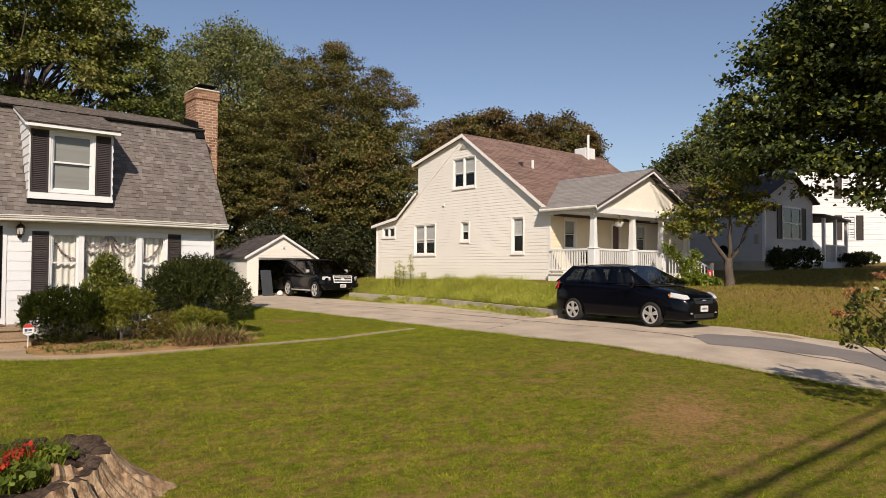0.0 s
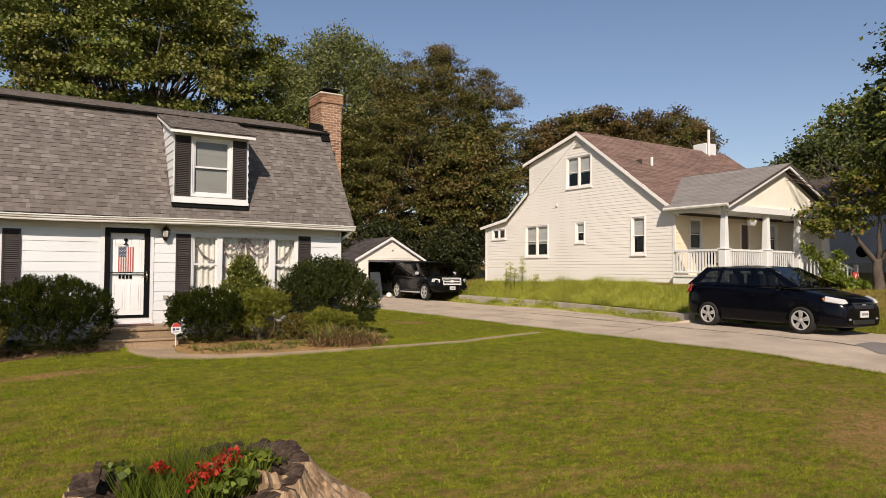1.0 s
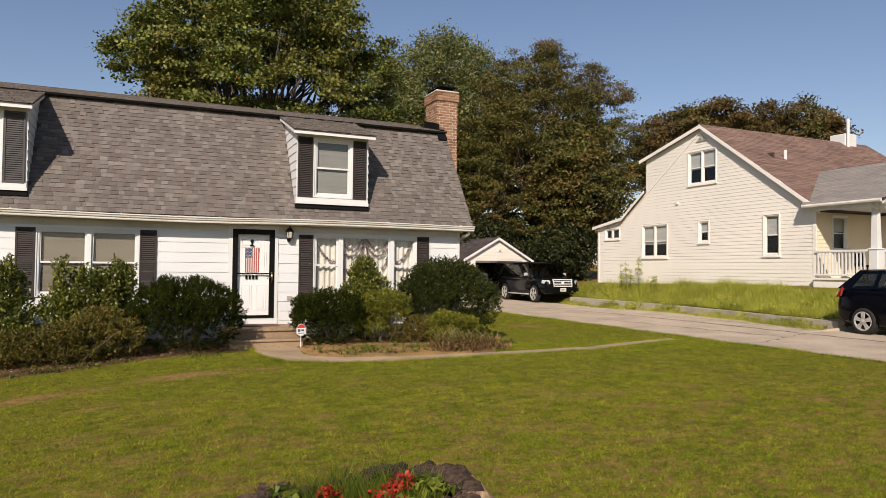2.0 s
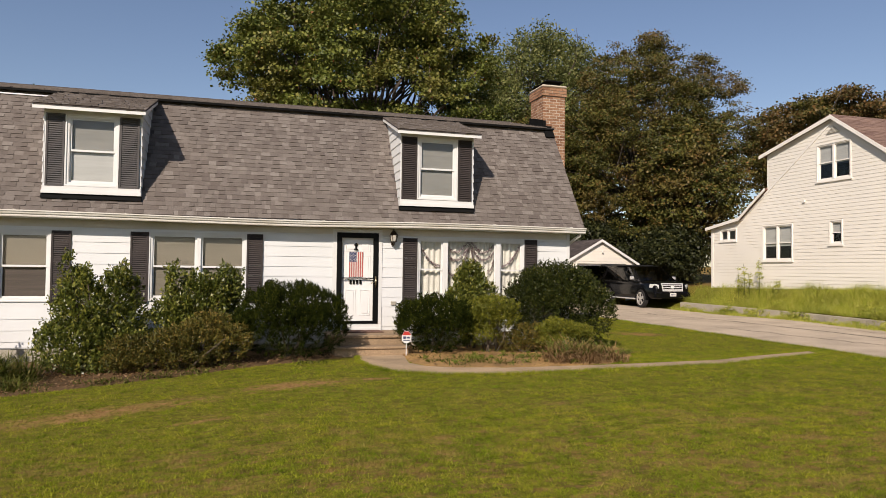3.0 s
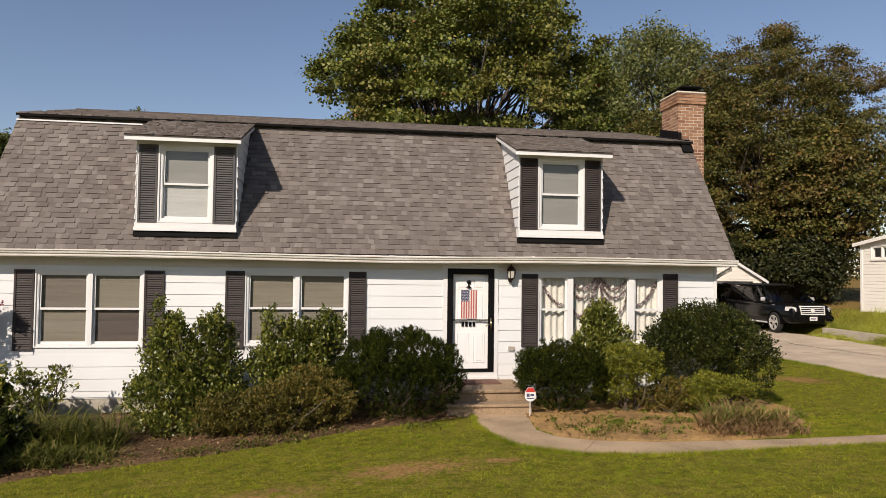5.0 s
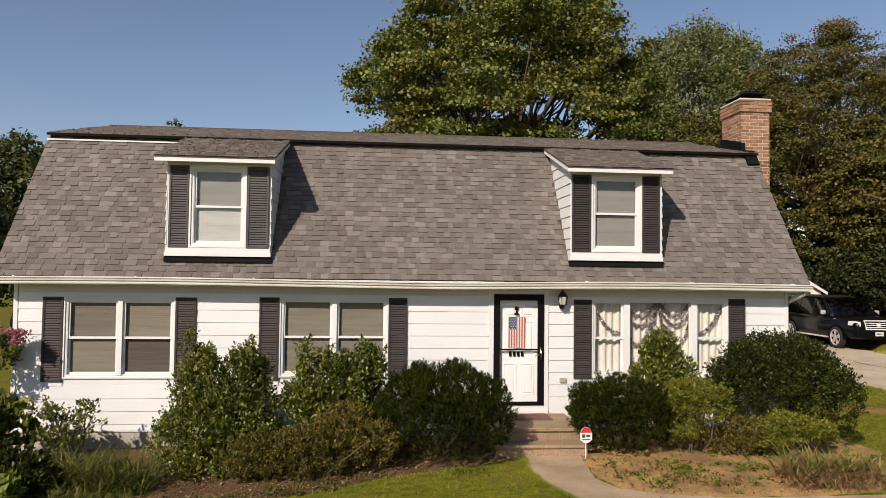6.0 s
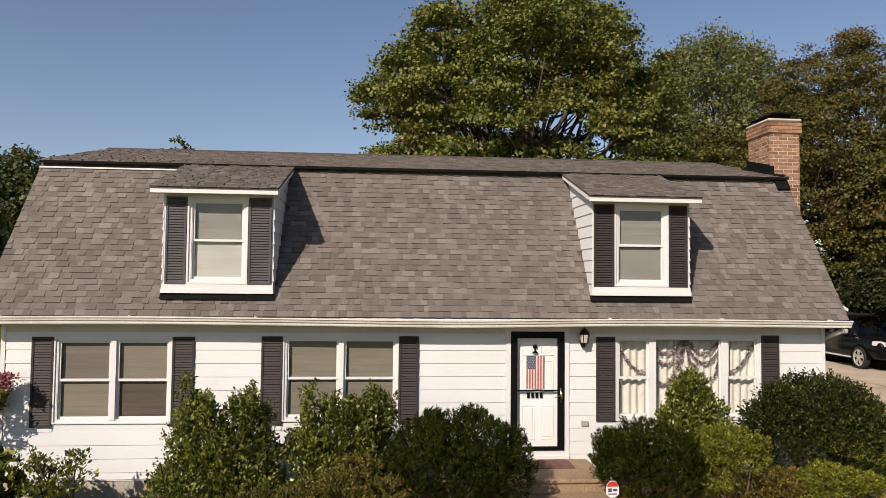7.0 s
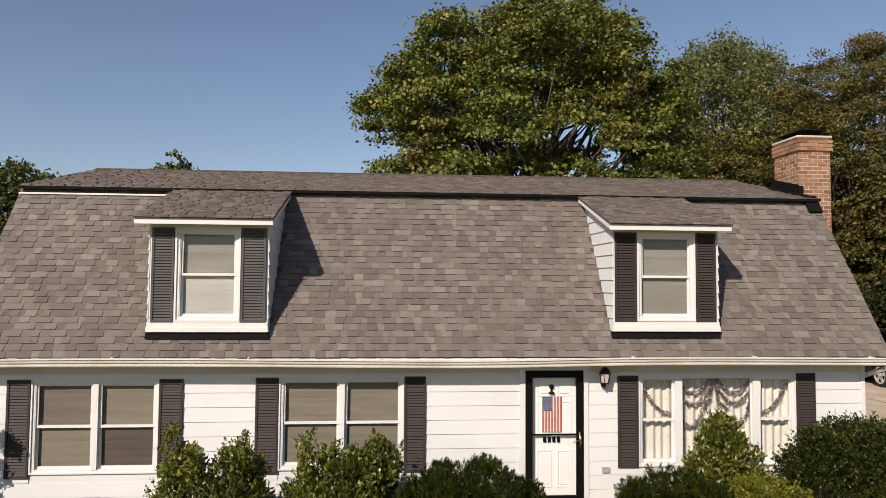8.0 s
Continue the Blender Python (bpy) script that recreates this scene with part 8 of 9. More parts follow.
bb = Build()
for p0, p1, q0, q1, z0, z1 in lap_boards([(0, 0), (GHD, 0), (GHD, GHH), (0, GHH)], [], courses(0, GHH, 0.13)):
    board(bb, gw_, p0, p1, q0, q1, z0, z1, 0.02, 0.003)
tagged(part("siding", bb, GREY_SIDING, swl), kind="stuff")
part("side_wall", Build().box(GHW - 0.15, GHW, 0.15, GHD, -0.8, GHH), GREY_SIDING, gh)
part("foundation", Build().box(-0.01, 0.02, 0, GHD, -0.9, -0.02), FOUNDATION, gh)
hr2 = Build()
for xe in (-0.3, GHW + 0.3):
    hr2.slab([(xe, -0.3, GHH - 0.12), (GHW / 2, -0.3, GHP + 0.12), (GHW / 2, GHD + 0.3, GHP + 0.12), (xe, GHD + 0.3, GHH - 0.12)], (0, 0, -0.1))
part("roof", hr2, SHINGLE_DARK, gh)
part("corner_board", plate(plate(Build(), gs, -0.03, 0.1, 0, GHH, 0.0, 0.04), gw_, -0.03, 0.1, 0, GHH, 0.0, 0.04), TRIM, gh)
far_window(gh, gs, 2.0, 4.4, 1.2, 3.0, 0.6)
part("wall_lamp", Build().lathe([(0.0, 0), (0.09, 0.05), (0.1, 0.25), (0.0, 0.4)], (0.9, -0.12, 2.6), 8), BRONZE, gh)
part("meter", Build().bbox(-0.12, -0.02, 0.3, 0.5, 0.9, 1.4, 0.02), FOUNDATION, gh)
part("exhaust_fan", Build().lathe([(0.3, 0), (0.3, 0.02)], (0, 0, 0), 14), METAL_BLACK, gh).matrix_basis = pose(-0.06, 2.2, 0.55, 0, -90, 0)
# side porch of the grey house
part("porch_roof", Build().slab([(GHW, -0.6, 2.75), (GHW + 4.2, -0.6, 2.6), (GHW + 4.2, 3.5, 2.7), (GHW, 3.5, 3.1)], (0, 0, -0.14)), SHINGLE_DARK, gh)
for x in (GHW + 0.6, GHW + 2.3, GHW + 4.0):
    part("porch_post", Build().box(x - 0.08, x + 0.08, -0.45, -0.29, -0.6, 2.55), TRIM, gh)
part("porch_deck", Build().box(GHW, GHW + 4.2, -0.55, 3.5, -0.8, 0.0), GREY_SIDING, gh)
prl = part("porch_rail", Build().box(GHW + 0.6, GHW + 4.0, -0.42, -0.34, 0.95, 1.03), GREY_SIDING, gh)
for x in axis((GHW + 0.7, GHW + 3.9, 0.16)):
    part("baluster", Build().box(x - 0.03, x + 0.03, -0.41, -0.35, 0.0, 0.95), GREY_SIDING, prl)

wh = thing("white_house", "two-storey white sided house with grey shutters", "house", (44.2, 0.9, 2.6))
wh.rotation_euler.z = radians(-38)
whf = facing("y", 0.0, -1)
part("wall", Build().box(0, 12, 0, 8, -1.0, 6.0), TRIM, wh)
bb = Build()
for p0, p1, q0, q1, z0, z1 in lap_boards([(0, 0), (12, 0), (12, 6.0), (0, 6.0)], [], courses(0, 6.0, 0.16)):
    board(bb, whf, p0, p1, q0, q1, z0, z1, 0.025, 0.003)
tagged(part("siding", bb, TRIM, wh), kind="stuff")
wr = Build()
for ye in (-0.4, 8.4):
    wr.slab([(-0.4, ye, 5.95), (12.4, ye, 5.95), (12.4, 4.0, 7.4), (-0.4, 4.0, 7.4)], (0, 0, -0.12))
part("roof", wr, SHINGLE_DARK, wh)
far_window(wh, whf, 3.1, 4.0, 1.2, 2.8, 0.5)
far_window(wh, whf, 3.1, 4.0, 3.9, 5.3, 0.5)

# ---- yard things ----
sign = thing("security_sign", "small white and red security yard sign on a stake", "sign", (1.22, -1.75, ground_z(1.22, -1.75)))
part("stake", Build().tube([(0, 0, -0.1), (0, 0, 0.5)], 0.012, 8), TRIM, sign)
ob_ = [(-0.13, -0.02, 0.42), (-0.05, -0.02, 0.36), (0.05, -0.02, 0.36), (0.13, -0.02, 0.42), (0.13, -0.02, 0.56), (0.06, -0.02, 0.66), (-0.06, -0.02, 0.66), (-0.13, -0.02, 0.56)]
brd = part("board", Build().slab(ob_, (0, 0.012, 0)), TRIM, sign, "white octagonal board")
SIGN_RED = two_scale("sign_red", (0.50, 0.035, 0.02), 0.5, 4, 40, 0.9, 1.0, bumps=0.0)
part("red_field", Build().slab([(-0.125, -0.024, 0.56), (0.125, -0.024, 0.56), (0.06, -0.024, 0.655), (-0.06, -0.024, 0.655)], (0, 0.003, 0)), SIGN_RED, brd)
part("lettering_bar", Build().box(-0.09, -0.02, -0.024, -0.021, 0.46, 0.53).box(0.0, 0.09, -0.024, -0.021, 0.475, 0.52), NAVY, brd)
part("small_print_bar", Build().box(-0.09, 0.09, -0.024, -0.021, 0.415, 0.435), NAVY, brd)
sign.scale = (0.75, 0.75, 0.8)
ys = thing("yard_sign", "small red and white yard sign on wire legs", "sign", (24.4, -4.0, ground_z(24.4, -4.0)))
part("board", Build().box(-0.3, 0.3, -0.01, 0.01, 0.35, 0.95), SIGN_RED, ys, "red board")
part("white_mark", Build().slab([(-0.12, -0.014, 0.85), (-0.04, -0.014, 0.85), (0.0, -0.014, 0.7), (0.04, -0.014, 0.85), (0.12, -0.014, 0.85), (0.02, -0.014, 0.6), (-0.02, -0.014, 0.6)], (0, 0.003, 0)), TRIM, ys)
ys.scale = (0.6, 0.6, 0.7)
part("lower_band", Build().box(-0.3, 0.3, -0.014, -0.01, 0.35, 0.5), TRIM, ys)
part("leg", Build().tube([(-0.2, 0, -0.1), (-0.2, 0, 0.4)], 0.012, 6), METAL_BLACK, ys)
part("leg", Build().tube([(0.2, 0, -0.1), (0.2, 0, 0.4)], 0.012, 6), METAL_BLACK, ys)

# rotten stump with plants growing in it
stump_wood = two_scale("weathered_stump_wood", (0.52, 0.37, 0.23), 0.95, 7.0, 45, 0.5, 1.0, spec=0.06, bumps=1.0, stretch=(1.8, 1.8, 0.35), stain=(0.12, 0.065, 0.032))
stump_dark = two_scale("dark_rotten_wood", (0.115, 0.08, 0.058), 0.9, 9.0, 45, 0.3, 1.0, spec=0.15, bumps=1.0, stretch=(0.6, 2.2, 1.0), stain=(0.022, 0.014, 0.010))
SX, SY = -0.58, -11.9
sz = ground_z(SX, SY)
stump = thing("tree_stump", "rotten hollow tree stump planted with red flowers", "stump", (SX, SY, sz + 0.13))
n, b = 200, Build()


def ridged(a, k, z, f=0.0):
    return 1 - abs(2 * noise.noise((math.cos(a) * k, math.sin(a) * k, z)) + f)


SPLITS = [(-0.35, 0.16), (-0.75, 0.10), (-1.0, 0.2), (-1.35, 0.12), (-1.75, 0.18), (-2.1, 0.1), (-2.5, 0.16), (-2.9, 0.12), (0.9, 0.12), (2.0, 0.14)]


def stump_ring(z, r0, jag=0.0, grain=1.0):
    out = []
    for k in range(n):
        a = 2 * math.pi * k / n
        if a > math.pi:
            a -= 2 * math.pi
        flare = (0.28 * max(0.0, math.cos(a - 0.05)) ** 8 + 0.22 * max(0.0, math.cos(a + 2.4)) ** 8 + 0.12 * max(0.0, math.cos(a + 1.2)) ** 10) * max(0.0, (0.3 - z) / 0.4)
        wob = 0.13 * noise.noise((math.cos(a) * 1.6, math.sin(a) * 1.6, 3.0)) + grain * (0.035 * ridged(a, 5.5, z * 0.6) + 0.03 * ridged(a, 13.0, z + 4) + 0.02 * noise.noise((math.cos(a) * 26, math.sin(a) * 26, z * 2)))
        wob -= grain * sum(d * math.exp(-((a - sa_) / 0.035) ** 2) for sa_, d in SPLITS)
        rr = r0 * (1 + wob) + flare
        zz = z + jag * (0.10 * max(0.0, math.cos(a - 0.45)) ** 2 + 0.06 * max(0.0, math.cos(a - 2.7)) ** 4 - 0.05 + 0.05 * noise.noise((math.cos(a) * 3.5, math.sin(a) * 3.5, 8.0)) + 0.05 * noise.noise((math.cos(a) * 14, math.sin(a) * 14, 5.0)) + 0.035 * noise.noise((math.cos(a) * 30, math.sin(a) * 30, r0 * 3)))
        out.append((rr * math.cos(a) * 1.05, rr * math.sin(a) * 0.82, zz))
    return out


def skin(rings, close=False):
    k = len(rings)
    f = [(i * n + j, i * n + (j + 1) % n, (i + 1) * n + (j + 1) % n, (i + 1) * n + j) for i in range(k - 1) for j in range(n)]
    return Build().add([p for r in rings for p in r], f + ([tuple((k - 1) * n + j for j in range(n))] if close else []))


outer = [stump_ring(-0.21 + 0.044 * i, 0.74 + 0.24 * (1 - i / 10) ** 1.7, 0.1 * i) for i in range(11)]
part("bark_wall", skin(outer), stump_wood, stump, "pale weathered split wood")
inner = [outer[-1], stump_ring(0.245, 0.69, 1.1, 0.8), stump_ring(0.22, 0.62, 1.2, 0.9), stump_ring(0.17, 0.55, 0.8, 0.8), stump_ring(0.13, 0.50, 0.3), stump_ring(0.11, 0.3)]
part("rotten_rim", skin(inner, True), stump_dark, stump, "dark rotten rim")
rt, seg, around = Build(), 40, 24
rv = []
for i in range(seg + 1):
    t = i / seg
    c = Vector((0.38 + 0.97 * t, -0.27 + 0.2 * t, 0.13 - 0.3 * t ** 1.3))
    for j in range(around):
        a = 2 * math.pi * j / around
        r = 0.17 * (0.9 - 0.62 * t) * (0.85 + 0.3 * ridged(a, 1.4, t * 2.2) + 0.10 * math.sin(60 * t + 2 * noise.noise((math.cos(a), math.sin(a), t * 3))))
        rv.append((c.x, c.y + r * math.cos(a), c.z + r * math.sin(a)))
rt.add(rv, [(i * around + j, i * around + (j + 1) % around, (i + 1) * around + (j + 1) % around, (i + 1) * around + j) for i in range(seg) for j in range(around)] + [tuple(seg * around + j for j in range(around)), tuple(range(around - 1, -1, -1))])
root_wood = two_scale("pale_rippled_root_wood", (0.44, 0.31, 0.19), 0.95, 6.0, 26, 0.75, 1.0, spec=0.06, bumps=0.35, stretch=(1.5, 1.0, 1.0), stain=(0.26, 0.16, 0.085))
part("root", rt, root_wood, stump, "pale rippled root")
for ux, uy, uz, ln_, wd_, turn_, tip_ in ((0.42, 0.22, 0.30, 0.46, 0.2, -0.5, 10), (0.55, 0.02, 0.27, 0.42, 0.17, -0.2, 14), (0.3, 0.38, 0.31, 0.36, 0.12, 0.4, 6), (0.62, -0.2, 0.22, 0.3, 0.14, 0.2, 16), (-0.62, 0.12, 0.28, 0.3, 0.07, 1.3, -24), (-0.5, -0.3, 0.18, 0.34, 0.1, 2.5, 12)):
    pb, rows_ = Build(), 7
    pv = []
    for i in range(rows_):
        t = i / (rows_ - 1) - 0.5
        w = wd_ * (0.5 - 0.3 * abs(t)) * (1 + 0.5 * noise.noise((t * 6, ux * 9, 1.0)))
        lift = 0.03 * noise.noise((t * 5, uy * 9, 2.0))
        pv += [(t * ln_, -w, lift), (t * ln_, w, lift + 0.02 * noise.noise((t * 9, ux, 5.0))), (t * ln_, w * 0.9, lift - 0.035), (t * ln_, -w * 0.9, lift - 0.035)]
    pb.add(pv, [(4 * i + q, 4 * i + (q + 1) % 4, 4 * i + 4 + (q + 1) % 4, 4 * i + 4 + q) for i in range(rows_ - 1) for q in range(4)] + [(3, 2, 1, 0), tuple(4 * (rows_ - 1) + q for q in range(4))])
    part("broken_plank", pb, stump_dark, stump, "dark split wood").matrix_basis = pose(ux, uy, uz, 0, tip_, math.degrees(turn_))
prg = np.random.default_rng(101)
stg = []
for _ in range(1500):
    a, r = prg.uniform(0, 6.28), 0.5 * math.sqrt(prg.random())
    stg.append((r * math.cos(a), r * math.sin(a) * 0.8))
gs_ = np.array(stg)
nn = len(gs_)
aa = prg.uniform(0, 6.28, nn)
dd = np.stack([np.cos(aa), np.sin(aa), np.zeros(nn)], 1)
base_p = np.stack([gs_[:, 0], gs_[:, 1], np.full(nn, 0.13)], 1)
hh = prg.uniform(0.14, 0.34, nn)
tipp = base_p + np.stack([np.cos(aa * 1.7) * hh * 0.5, np.sin(aa * 1.7) * hh * 0.5, hh], 1)
part("grass_tuft", quads_mesh("grass_tuft", np.stack([base_p - dd * 0.006, base_p + dd * 0.006, tipp], 1).reshape(-1, 3), 3), L_YARD, stump, "green grass in the hollow")
for lobes_, cl, mat_, sz_, nm in (([(0.0, -0.3, 0.31, 0.11, 0.09, 0.07), (0.2, -0.1, 0.34, 0.12, 0.09, 0.06), (-0.24, -0.08, 0.33, 0.06, 0.05, 0.04)], 46, L_RED, 0.034, "flower_mass"), ([(0.1, -0.3, 0.27, 0.25, 0.12, 0.05), (0.45, -0.15, 0.33, 0.15, 0.12, 0.05), (-0.45, 0.0, 0.35, 0.1, 0.1, 0.05)], 26, L_YARD, 0.062, "foliage")):
    p_, o_ = crown_points(prg, lobes_, cl, 9, 0.03, 0.5)
    tagged(part(nm, quads_mesh(nm, leaf_quads(prg, p_, o_, sz_, 0.85, 0.8)), mat_, stump), kind="stuff")

# overhead lines behind the viewpoint, on poles beside the street
CABLE = two_scale("black_cable", (0.02, 0.02, 0.02), 0.7, 4, 40, 0.8, 1.0)
POLE = two_scale("grey_pole_wood", (0.18, 0.14, 0.10), 0.9, 2, 30, 0.7, 1.0)
lines = thing("utility_lines", "black overhead cables on wooden utility poles", "cable", (0, -22.6, -0.6))
for x in (-24, 26):
    part("pole", Build().tube([(x, 0.05 + 0.03 * (x - 1), -0.5), (x, 0.05 + 0.03 * (x - 1), 9.0)], [0.16, 0.11], 10), POLE, lines, smooth=True)
for yy, zz, rr in ((0.21, 7.33, 0.022), (0.22, 7.03, 0.045), (0.25, 6.73, 0.026), (0.2, 6.13, 0.05)):
    pth = [(x, yy + 0.03 * (x - 1), zz + 0.6 * ((x - 1) / 25.0) ** 2 - 0.3) for x in axis((-24, 26, 2.5))]
    part("cable", Build().tube(pth, rr, 6), CABLE, lines, smooth=True)

# ---- grass ----


def in_poly_arr(poly, x, y):
    hit = np.zeros(len(x), bool)
    for (xa, ya), (xb, yb) in zip(poly, poly[1:] + poly[:1]):
        if ya == yb:
            continue
        c = ((ya > y) != (yb > y)) & (x < (xb - xa) * (y - ya) / (yb - ya) + xa)
        hit ^= c
    return hit


def blades(rng, x, y, h, w, lean):
    n = len(x)
    z = np.array([ground_z(a, c) for a, c in zip(x, y)])
    a = rng.uniform(0, 2 * np.pi, n)
    d = np.stack([np.cos(a), np.sin(a), np.zeros(n)], 1)
    p = np.stack([x, y, z - 0.005], 1)
    b = rng.uniform(0, 2 * np.pi, n)
    tip = p + np.stack([np.cos(b) * lean * h, np.sin(b) * lean * h, h], 1)
    return np.stack([p - d * w[:, None] / 2, p + d * w[:, None] / 2, tip], 1)


GR = np.random.default_rng(70)
WALK_POLY = [(q[0], q[1]) for q in WALK] + [(q[2], q[3]) for q in WALK[::-1]]


def lawn(n, x0, x1, y0, y1, hh, ww, keep=None, extra=()):
    x, y = GR.uniform(x0, x1, n), GR.uniform(y0, y1, n)
    m = int((x1 - x0) * (y1 - y0) * 40)
    cx, cy, ch_ = GR.uniform(x0, x1, m), GR.uniform(y0, y1, m), GR.uniform(0.8, 1.5, m)
    pick = GR.integers(0, m, n)
    clump = GR.random(n) < 0.4
    x = np.where(clump, cx[pick] + GR.normal(0, 0.04, n), x)
    y = np.where(clump, cy[pick] + GR.normal(0, 0.04, n), y)
    rise = np.where(clump, ch_[pick], 0.85)
    ok = ~in_poly_arr(WALK_POLY, x, y) & ~in_poly_arr(BED, x, y) & ~in_poly_arr(BED_LEFT, x, y)
    ok &= ~((y > -0.1) & (x > -8.6) & (x < 6.0) & (y < 9.2))
    ok &= ~((x > -0.3) & (x < 1.4) & (y > -1.6) & (y < 0))
    for p in extra:
        ok &= p(x, y)
    x, y, rise = x[ok], y[ok], rise[ok]
    thin = np.zeros(len(x))
    for bx, by, ra, rb, tn in BARE:
        u, w = (x - bx) * np.cos(tn) + (y - by) * np.sin(tn), (y - by) * np.cos(tn) - (x - bx) * np.sin(tn)
        thin = np.maximum(thin, np.clip(1.5 - np.hypot(u / ra, w / rb), 0, 0.72))
    ok = GR.random(len(x)) > thin
    x, y, rise = x[ok], y[ok], rise[ok]
    h = hh * rise * GR.uniform(0.6, 1.3, len(x))
    return blades(GR, x, y, h, ww * GR.uniform(0.7, 1.3, len(x)), GR.uniform(0.3, 1.4, len(x)))


DLY = np.linspace(-25, 20, 900)
DLX = np.array([drive_left(v) for v in DLY])
not_drive = lambda x, y: x < np.interp(y, DLY, DLX) + 0.03 + 0.07 * np.sin(y * 9.0) * np.sin(y * 3.7)
near = np.concatenate([lawn(330000, -9, 11.2, -16.5, -2.0, 0.028, 0.010, extra=[not_drive]), lawn(200000, -5.5, 6.5, -14.5, -7.0, 0.030, 0.006, extra=[not_drive])])
side = lawn(60000, 4.0, 11.4, -4.5, 10, 0.035, 0.013, extra=[not_drive])
ey = GR.uniform(-16.5, 9, 14000)
ex = np.interp(ey, DLY, DLX) + GR.normal(0, 0.05, 14000) - 0.03
edge_blades = blades(GR, ex, ey, GR.uniform(0.03, 0.09, 14000), GR.uniform(0.008, 0.014, 14000), GR.uniform(0.2, 1.0, 14000))
tx, ty = GR.uniform(-9, 11, 6500), GR.uniform(-16.5, -2.0, 6500)
ok = ~in_poly_arr(WALK_POLY, tx, ty) & ~in_poly_arr(BED, tx, ty) & ~in_poly_arr(BED_LEFT, tx, ty) & not_drive(tx + 0.2, ty)
tx, ty = np.repeat(tx[ok], 14), np.repeat(ty[ok], 14)
tx, ty = tx + GR.normal(0, 0.04, len(tx)), ty + GR.normal(0, 0.04, len(ty))
tufts = blades(GR, tx, ty, GR.uniform(0.02, 0.042, len(tx)), GR.uniform(0.007, 0.011, len(tx)), GR.uniform(0.4, 1.6, len(tx)))
wx, wy = [], []
for (ax, ay, bx, by), (cx, cy, ex, ey) in zip(WALK, WALK[1:]):
    t, k = GR.random(1500), GR.normal(0, 0.05, 1500)
    over = 0.0
    side_a = GR.random(1500) < 0.5
    px = np.where(side_a, ax + (cx - ax) * t, bx + (ex - bx) * t)
    py = np.where(side_a, ay + (cy - ay) * t + over, by + (ey - by) * t - over)
    keep_ = (side_a | (ax > 4.6)) & ((ax < 4) | (GR.random(1500) < 0.45))
    wx.append((px + k * 0.5)[keep_])
    wy.append((py + np.where(side_a, -1, 1) * np.abs(k))[keep_])
wx, wy = np.concatenate(wx), np.concatenate(wy)
walk_edge = blades(GR, wx, wy, GR.uniform(0.035, 0.085, len(wx)), GR.uniform(0.007, 0.012, len(wx)), GR.uniform(0.2, 1.0, len(wx)))
tagged(part("lawn_grass", quads_mesh("lawn_grass", np.concatenate([near, side, edge_blades, tufts, walk_edge]).reshape(-1, 3), 3), BLADES), "short mown lawn grass with dry brown patches", "grass", kind="stuff")
yx = np.array([wall_x(v) for v in np.linspace(-3.3, 13, 400)])
ny = 45000
y = GR.uniform(-3.2, 13, ny)
x = np.interp(y, np.linspace(-3.3, 13, 400), yx) + 0.25 + GR.random(ny) ** 1.2 * 1.9
ok = x < 19.35
x, y = x[ok], y[ok]
tall = blades(GR, x, y, GR.uniform(0.08, 0.36, len(x)) * (0.6 + 0.7 * np.sin(y * 1.3) ** 2), GR.uniform(0.008, 0.015, len(x)), GR.uniform(0.2, 1.3, len(x)))
y2 = GR.uniform(-3.0, 13, 9000)
x2 = np.interp(y2, np.linspace(-3.3, 13, 400), yx) - GR.random(9000) ** 1.5 * 0.7
low = blades(GR, x2, y2, GR.uniform(0.05, 0.22, 9000) * (0.5 + 0.7 * np.sin(y2 * 0.9) ** 2), GR.uniform(0.012, 0.022, 9000), GR.uniform(0.2, 0.8, 9000))
tagged(part("tall_grass", quads_mesh("tall_grass", np.concatenate([tall, low]).reshape(-1, 3), 3), L_TALL), "unmown tall yellow-green grass above the retaining wall", "grass", kind="stuff")
x3, y3 = GR.uniform(17.3, 38, 45000), GR.uniform(-16, -2.6, 45000)
tagged(part("yard_grass", quads_mesh("yard_grass", blades(GR, x3, y3, GR.uniform(0.04, 0.12, 45000), GR.uniform(0.02, 0.03, 45000), GR.uniform(0.4, 1.4, 45000)).reshape(-1, 3), 3), BLADES), "mown grass of the neighbouring front yard", "grass", kind="stuff")

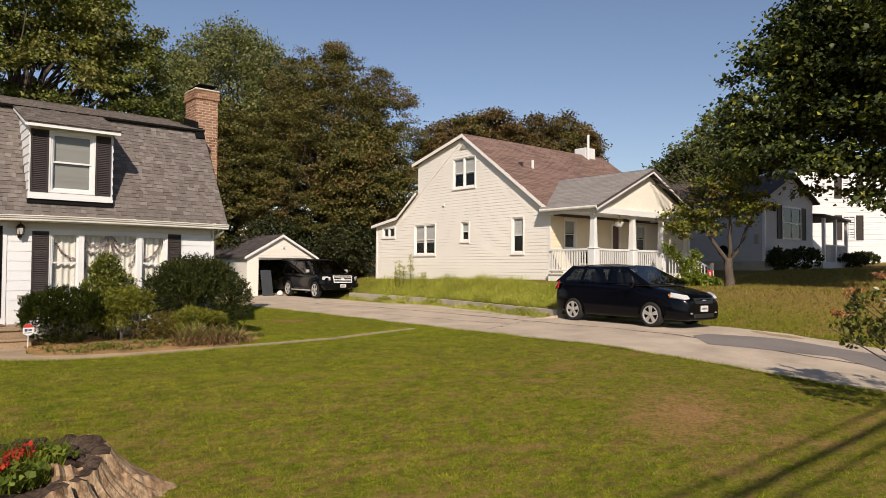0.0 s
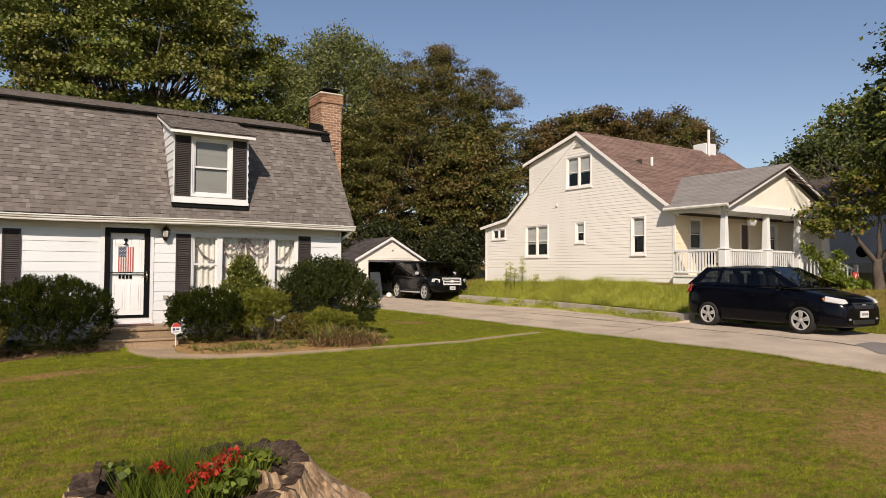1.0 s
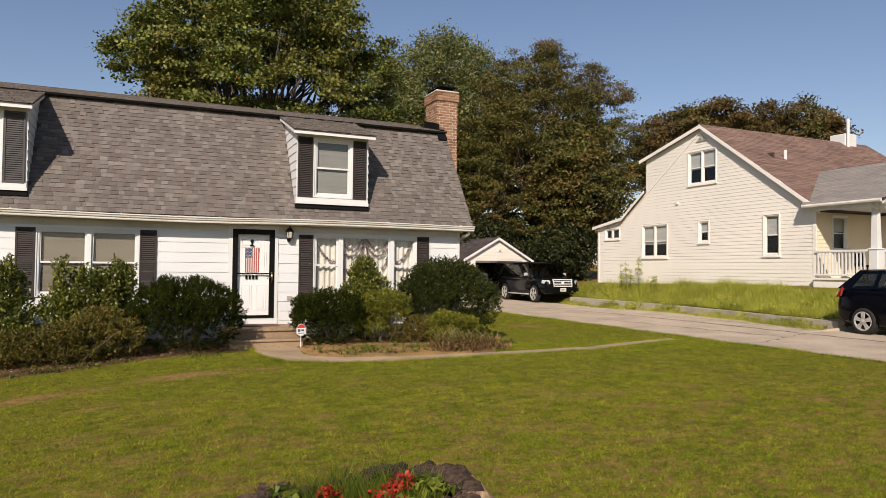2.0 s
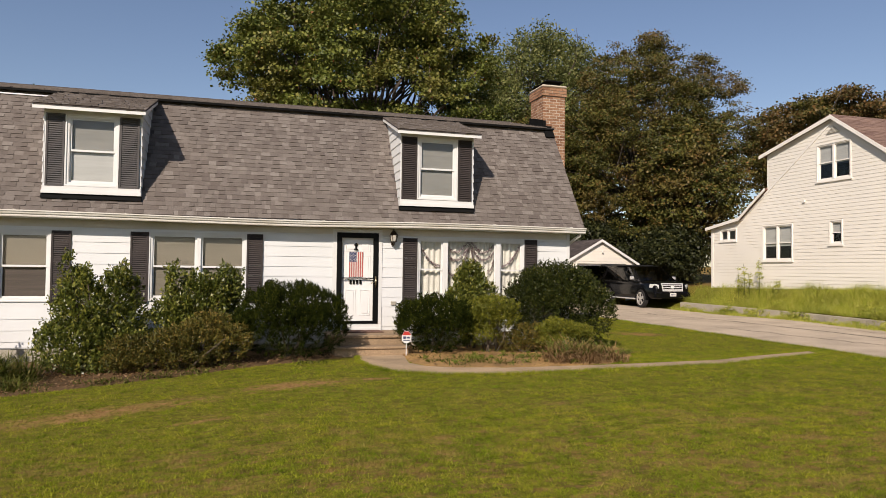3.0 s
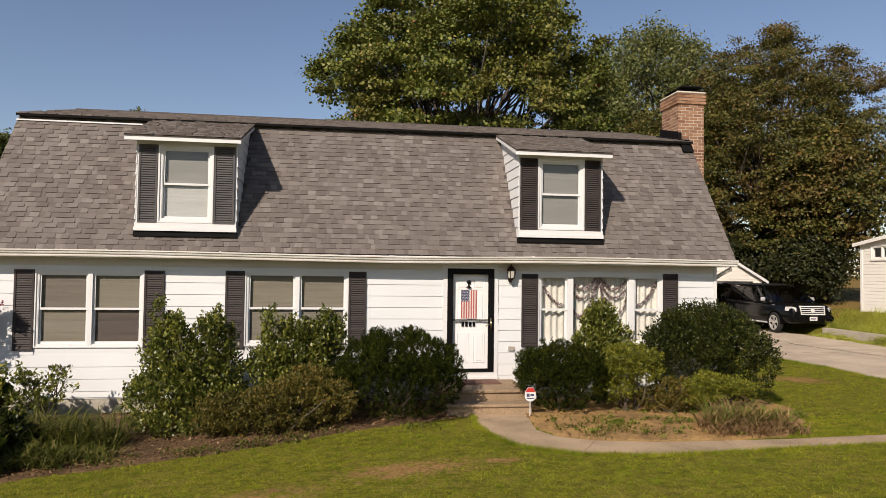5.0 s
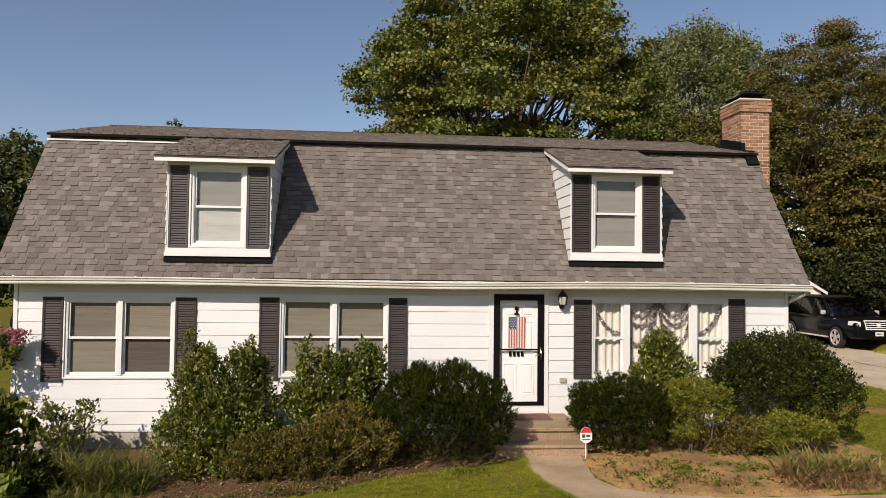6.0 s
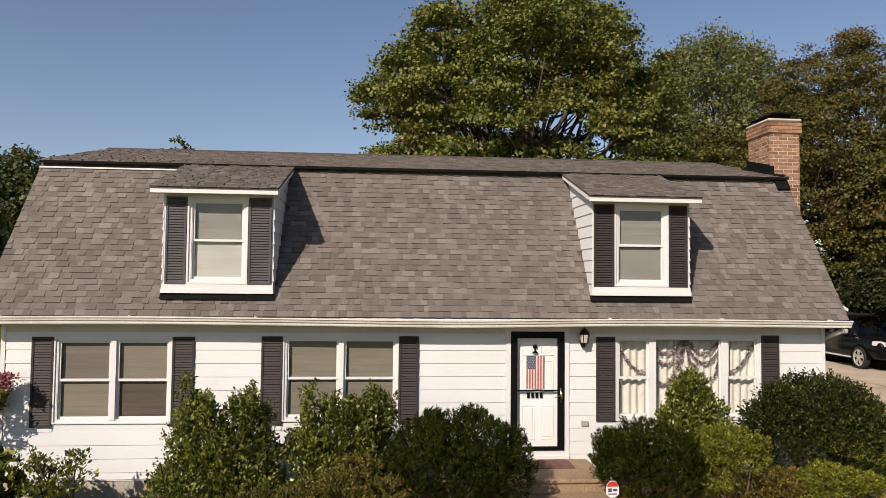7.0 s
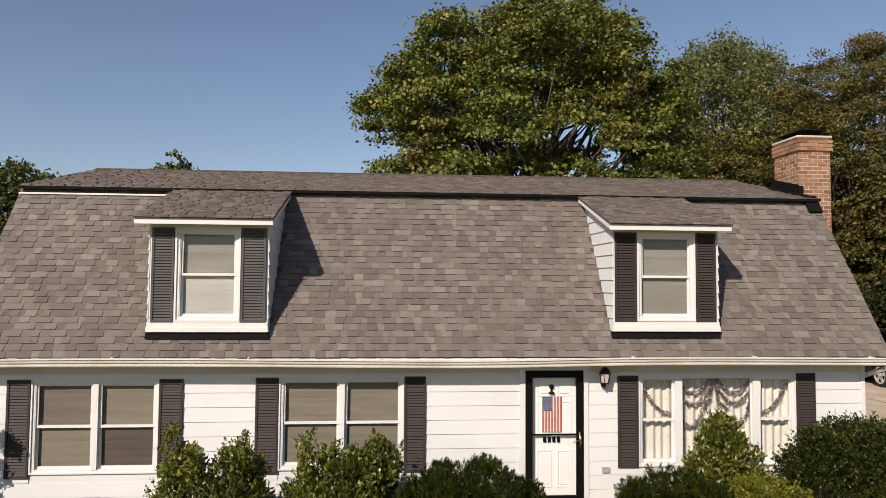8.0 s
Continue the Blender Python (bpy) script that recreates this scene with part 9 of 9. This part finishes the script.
# leafy weeds along the retaining wall and the edge of the drive
bank = []
for y in GR.uniform(-3.0, 12.5, 46):
    x = wall_x(y) + (0.5 if GR.random() < 0.5 else -0.35) + GR.normal() * 0.15
    r = GR.uniform(0.1, 0.28)
    bank.append((x, y, ground_z(x, y) + r * 0.5, r * 1.2, r * 1.6, r))
wp, wo = crown_points(GR, bank, 420, 22, 0.06, 0.4)
tagged(part("bank_weeds", quads_mesh("bank_weeds", leaf_quads(GR, wp, wo, 0.06, 0.45, 0.9)), L_TALL), "leafy green weeds along the retaining wall", "weeds", kind="stuff")

# ---- roof shingles of the white house ----
SR = np.random.default_rng(80)


def under_dormer(x, y):
    return (-5.86 < x < -4.07 and y > -0.10) or (1.405 < x < 3.145 and y > -0.10)


def keep_lower(x, t):
    y = EAVE[0] + (BREAK[0] - EAVE[0]) * t
    return not (under_dormer(x, y))


low_tabs = shingle_rows(SR, EAVE, BREAK, OL, OR, 0.118, keep_lower, (0.075, 0.18))
near_tabs = [t for t in low_tabs if t[0][2] < 4.35 and -4.0 < t[0][0] < 1.3][:300]
far_tabs = [t for t in low_tabs if not (t[0][2] < 4.35 and -4.0 < t[0][0] < 1.3)] + [t for t in low_tabs if t[0][2] < 4.35 and -4.0 < t[0][0] < 1.3][300:]
tagged(part("shingles", add_tabs(Build(), far_tabs), SHINGLE, lower), kind="stuff")
up_tabs = shingle_rows(SR, UE, RIDGE, OL, OR, 0.12, lambda x, t: True, (0.08, 0.2), 0.012)
tagged(part("shingles", add_tabs(Build(), up_tabs), SHINGLE, upper), kind="stuff")
for rx0, rx1 in ((-6.02, -3.96), (1.27, 3.27)):
    tabs = shingle_rows(SR, (-0.45, 5.058), (1.95, 5.887), rx0, rx1, 0.12, lambda x, t: True, (0.08, 0.2), 0.012)
    tagged(part("shingles", add_tabs(Build(), tabs), SHINGLE, house), kind="stuff")
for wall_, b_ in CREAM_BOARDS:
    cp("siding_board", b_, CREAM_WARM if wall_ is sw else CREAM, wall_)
brick_mesh = {}
for face, a, c, x0, y0, z, o in BRICKS:
    key = (face, round(c - a, 3))
    if key not in brick_mesh:
        w = c - a
        brick_mesh[key] = (Build().box(0, w, 0, 0.05, 0, 0.062) if face == 0 else Build().box(0, 0.05, 0, w, 0, 0.062)).mesh("brick")
    ob = part("brick", brick_mesh[key], BRICK_ONE, chim)
    ob.location = (x0 + a, y0 - o, z) if face == 0 else (x0 - o, y0 + a, z)
for t in near_tabs:
    part("shingle", Build().add(t, TAB_FACES), SHINGLE_ONE, lower)
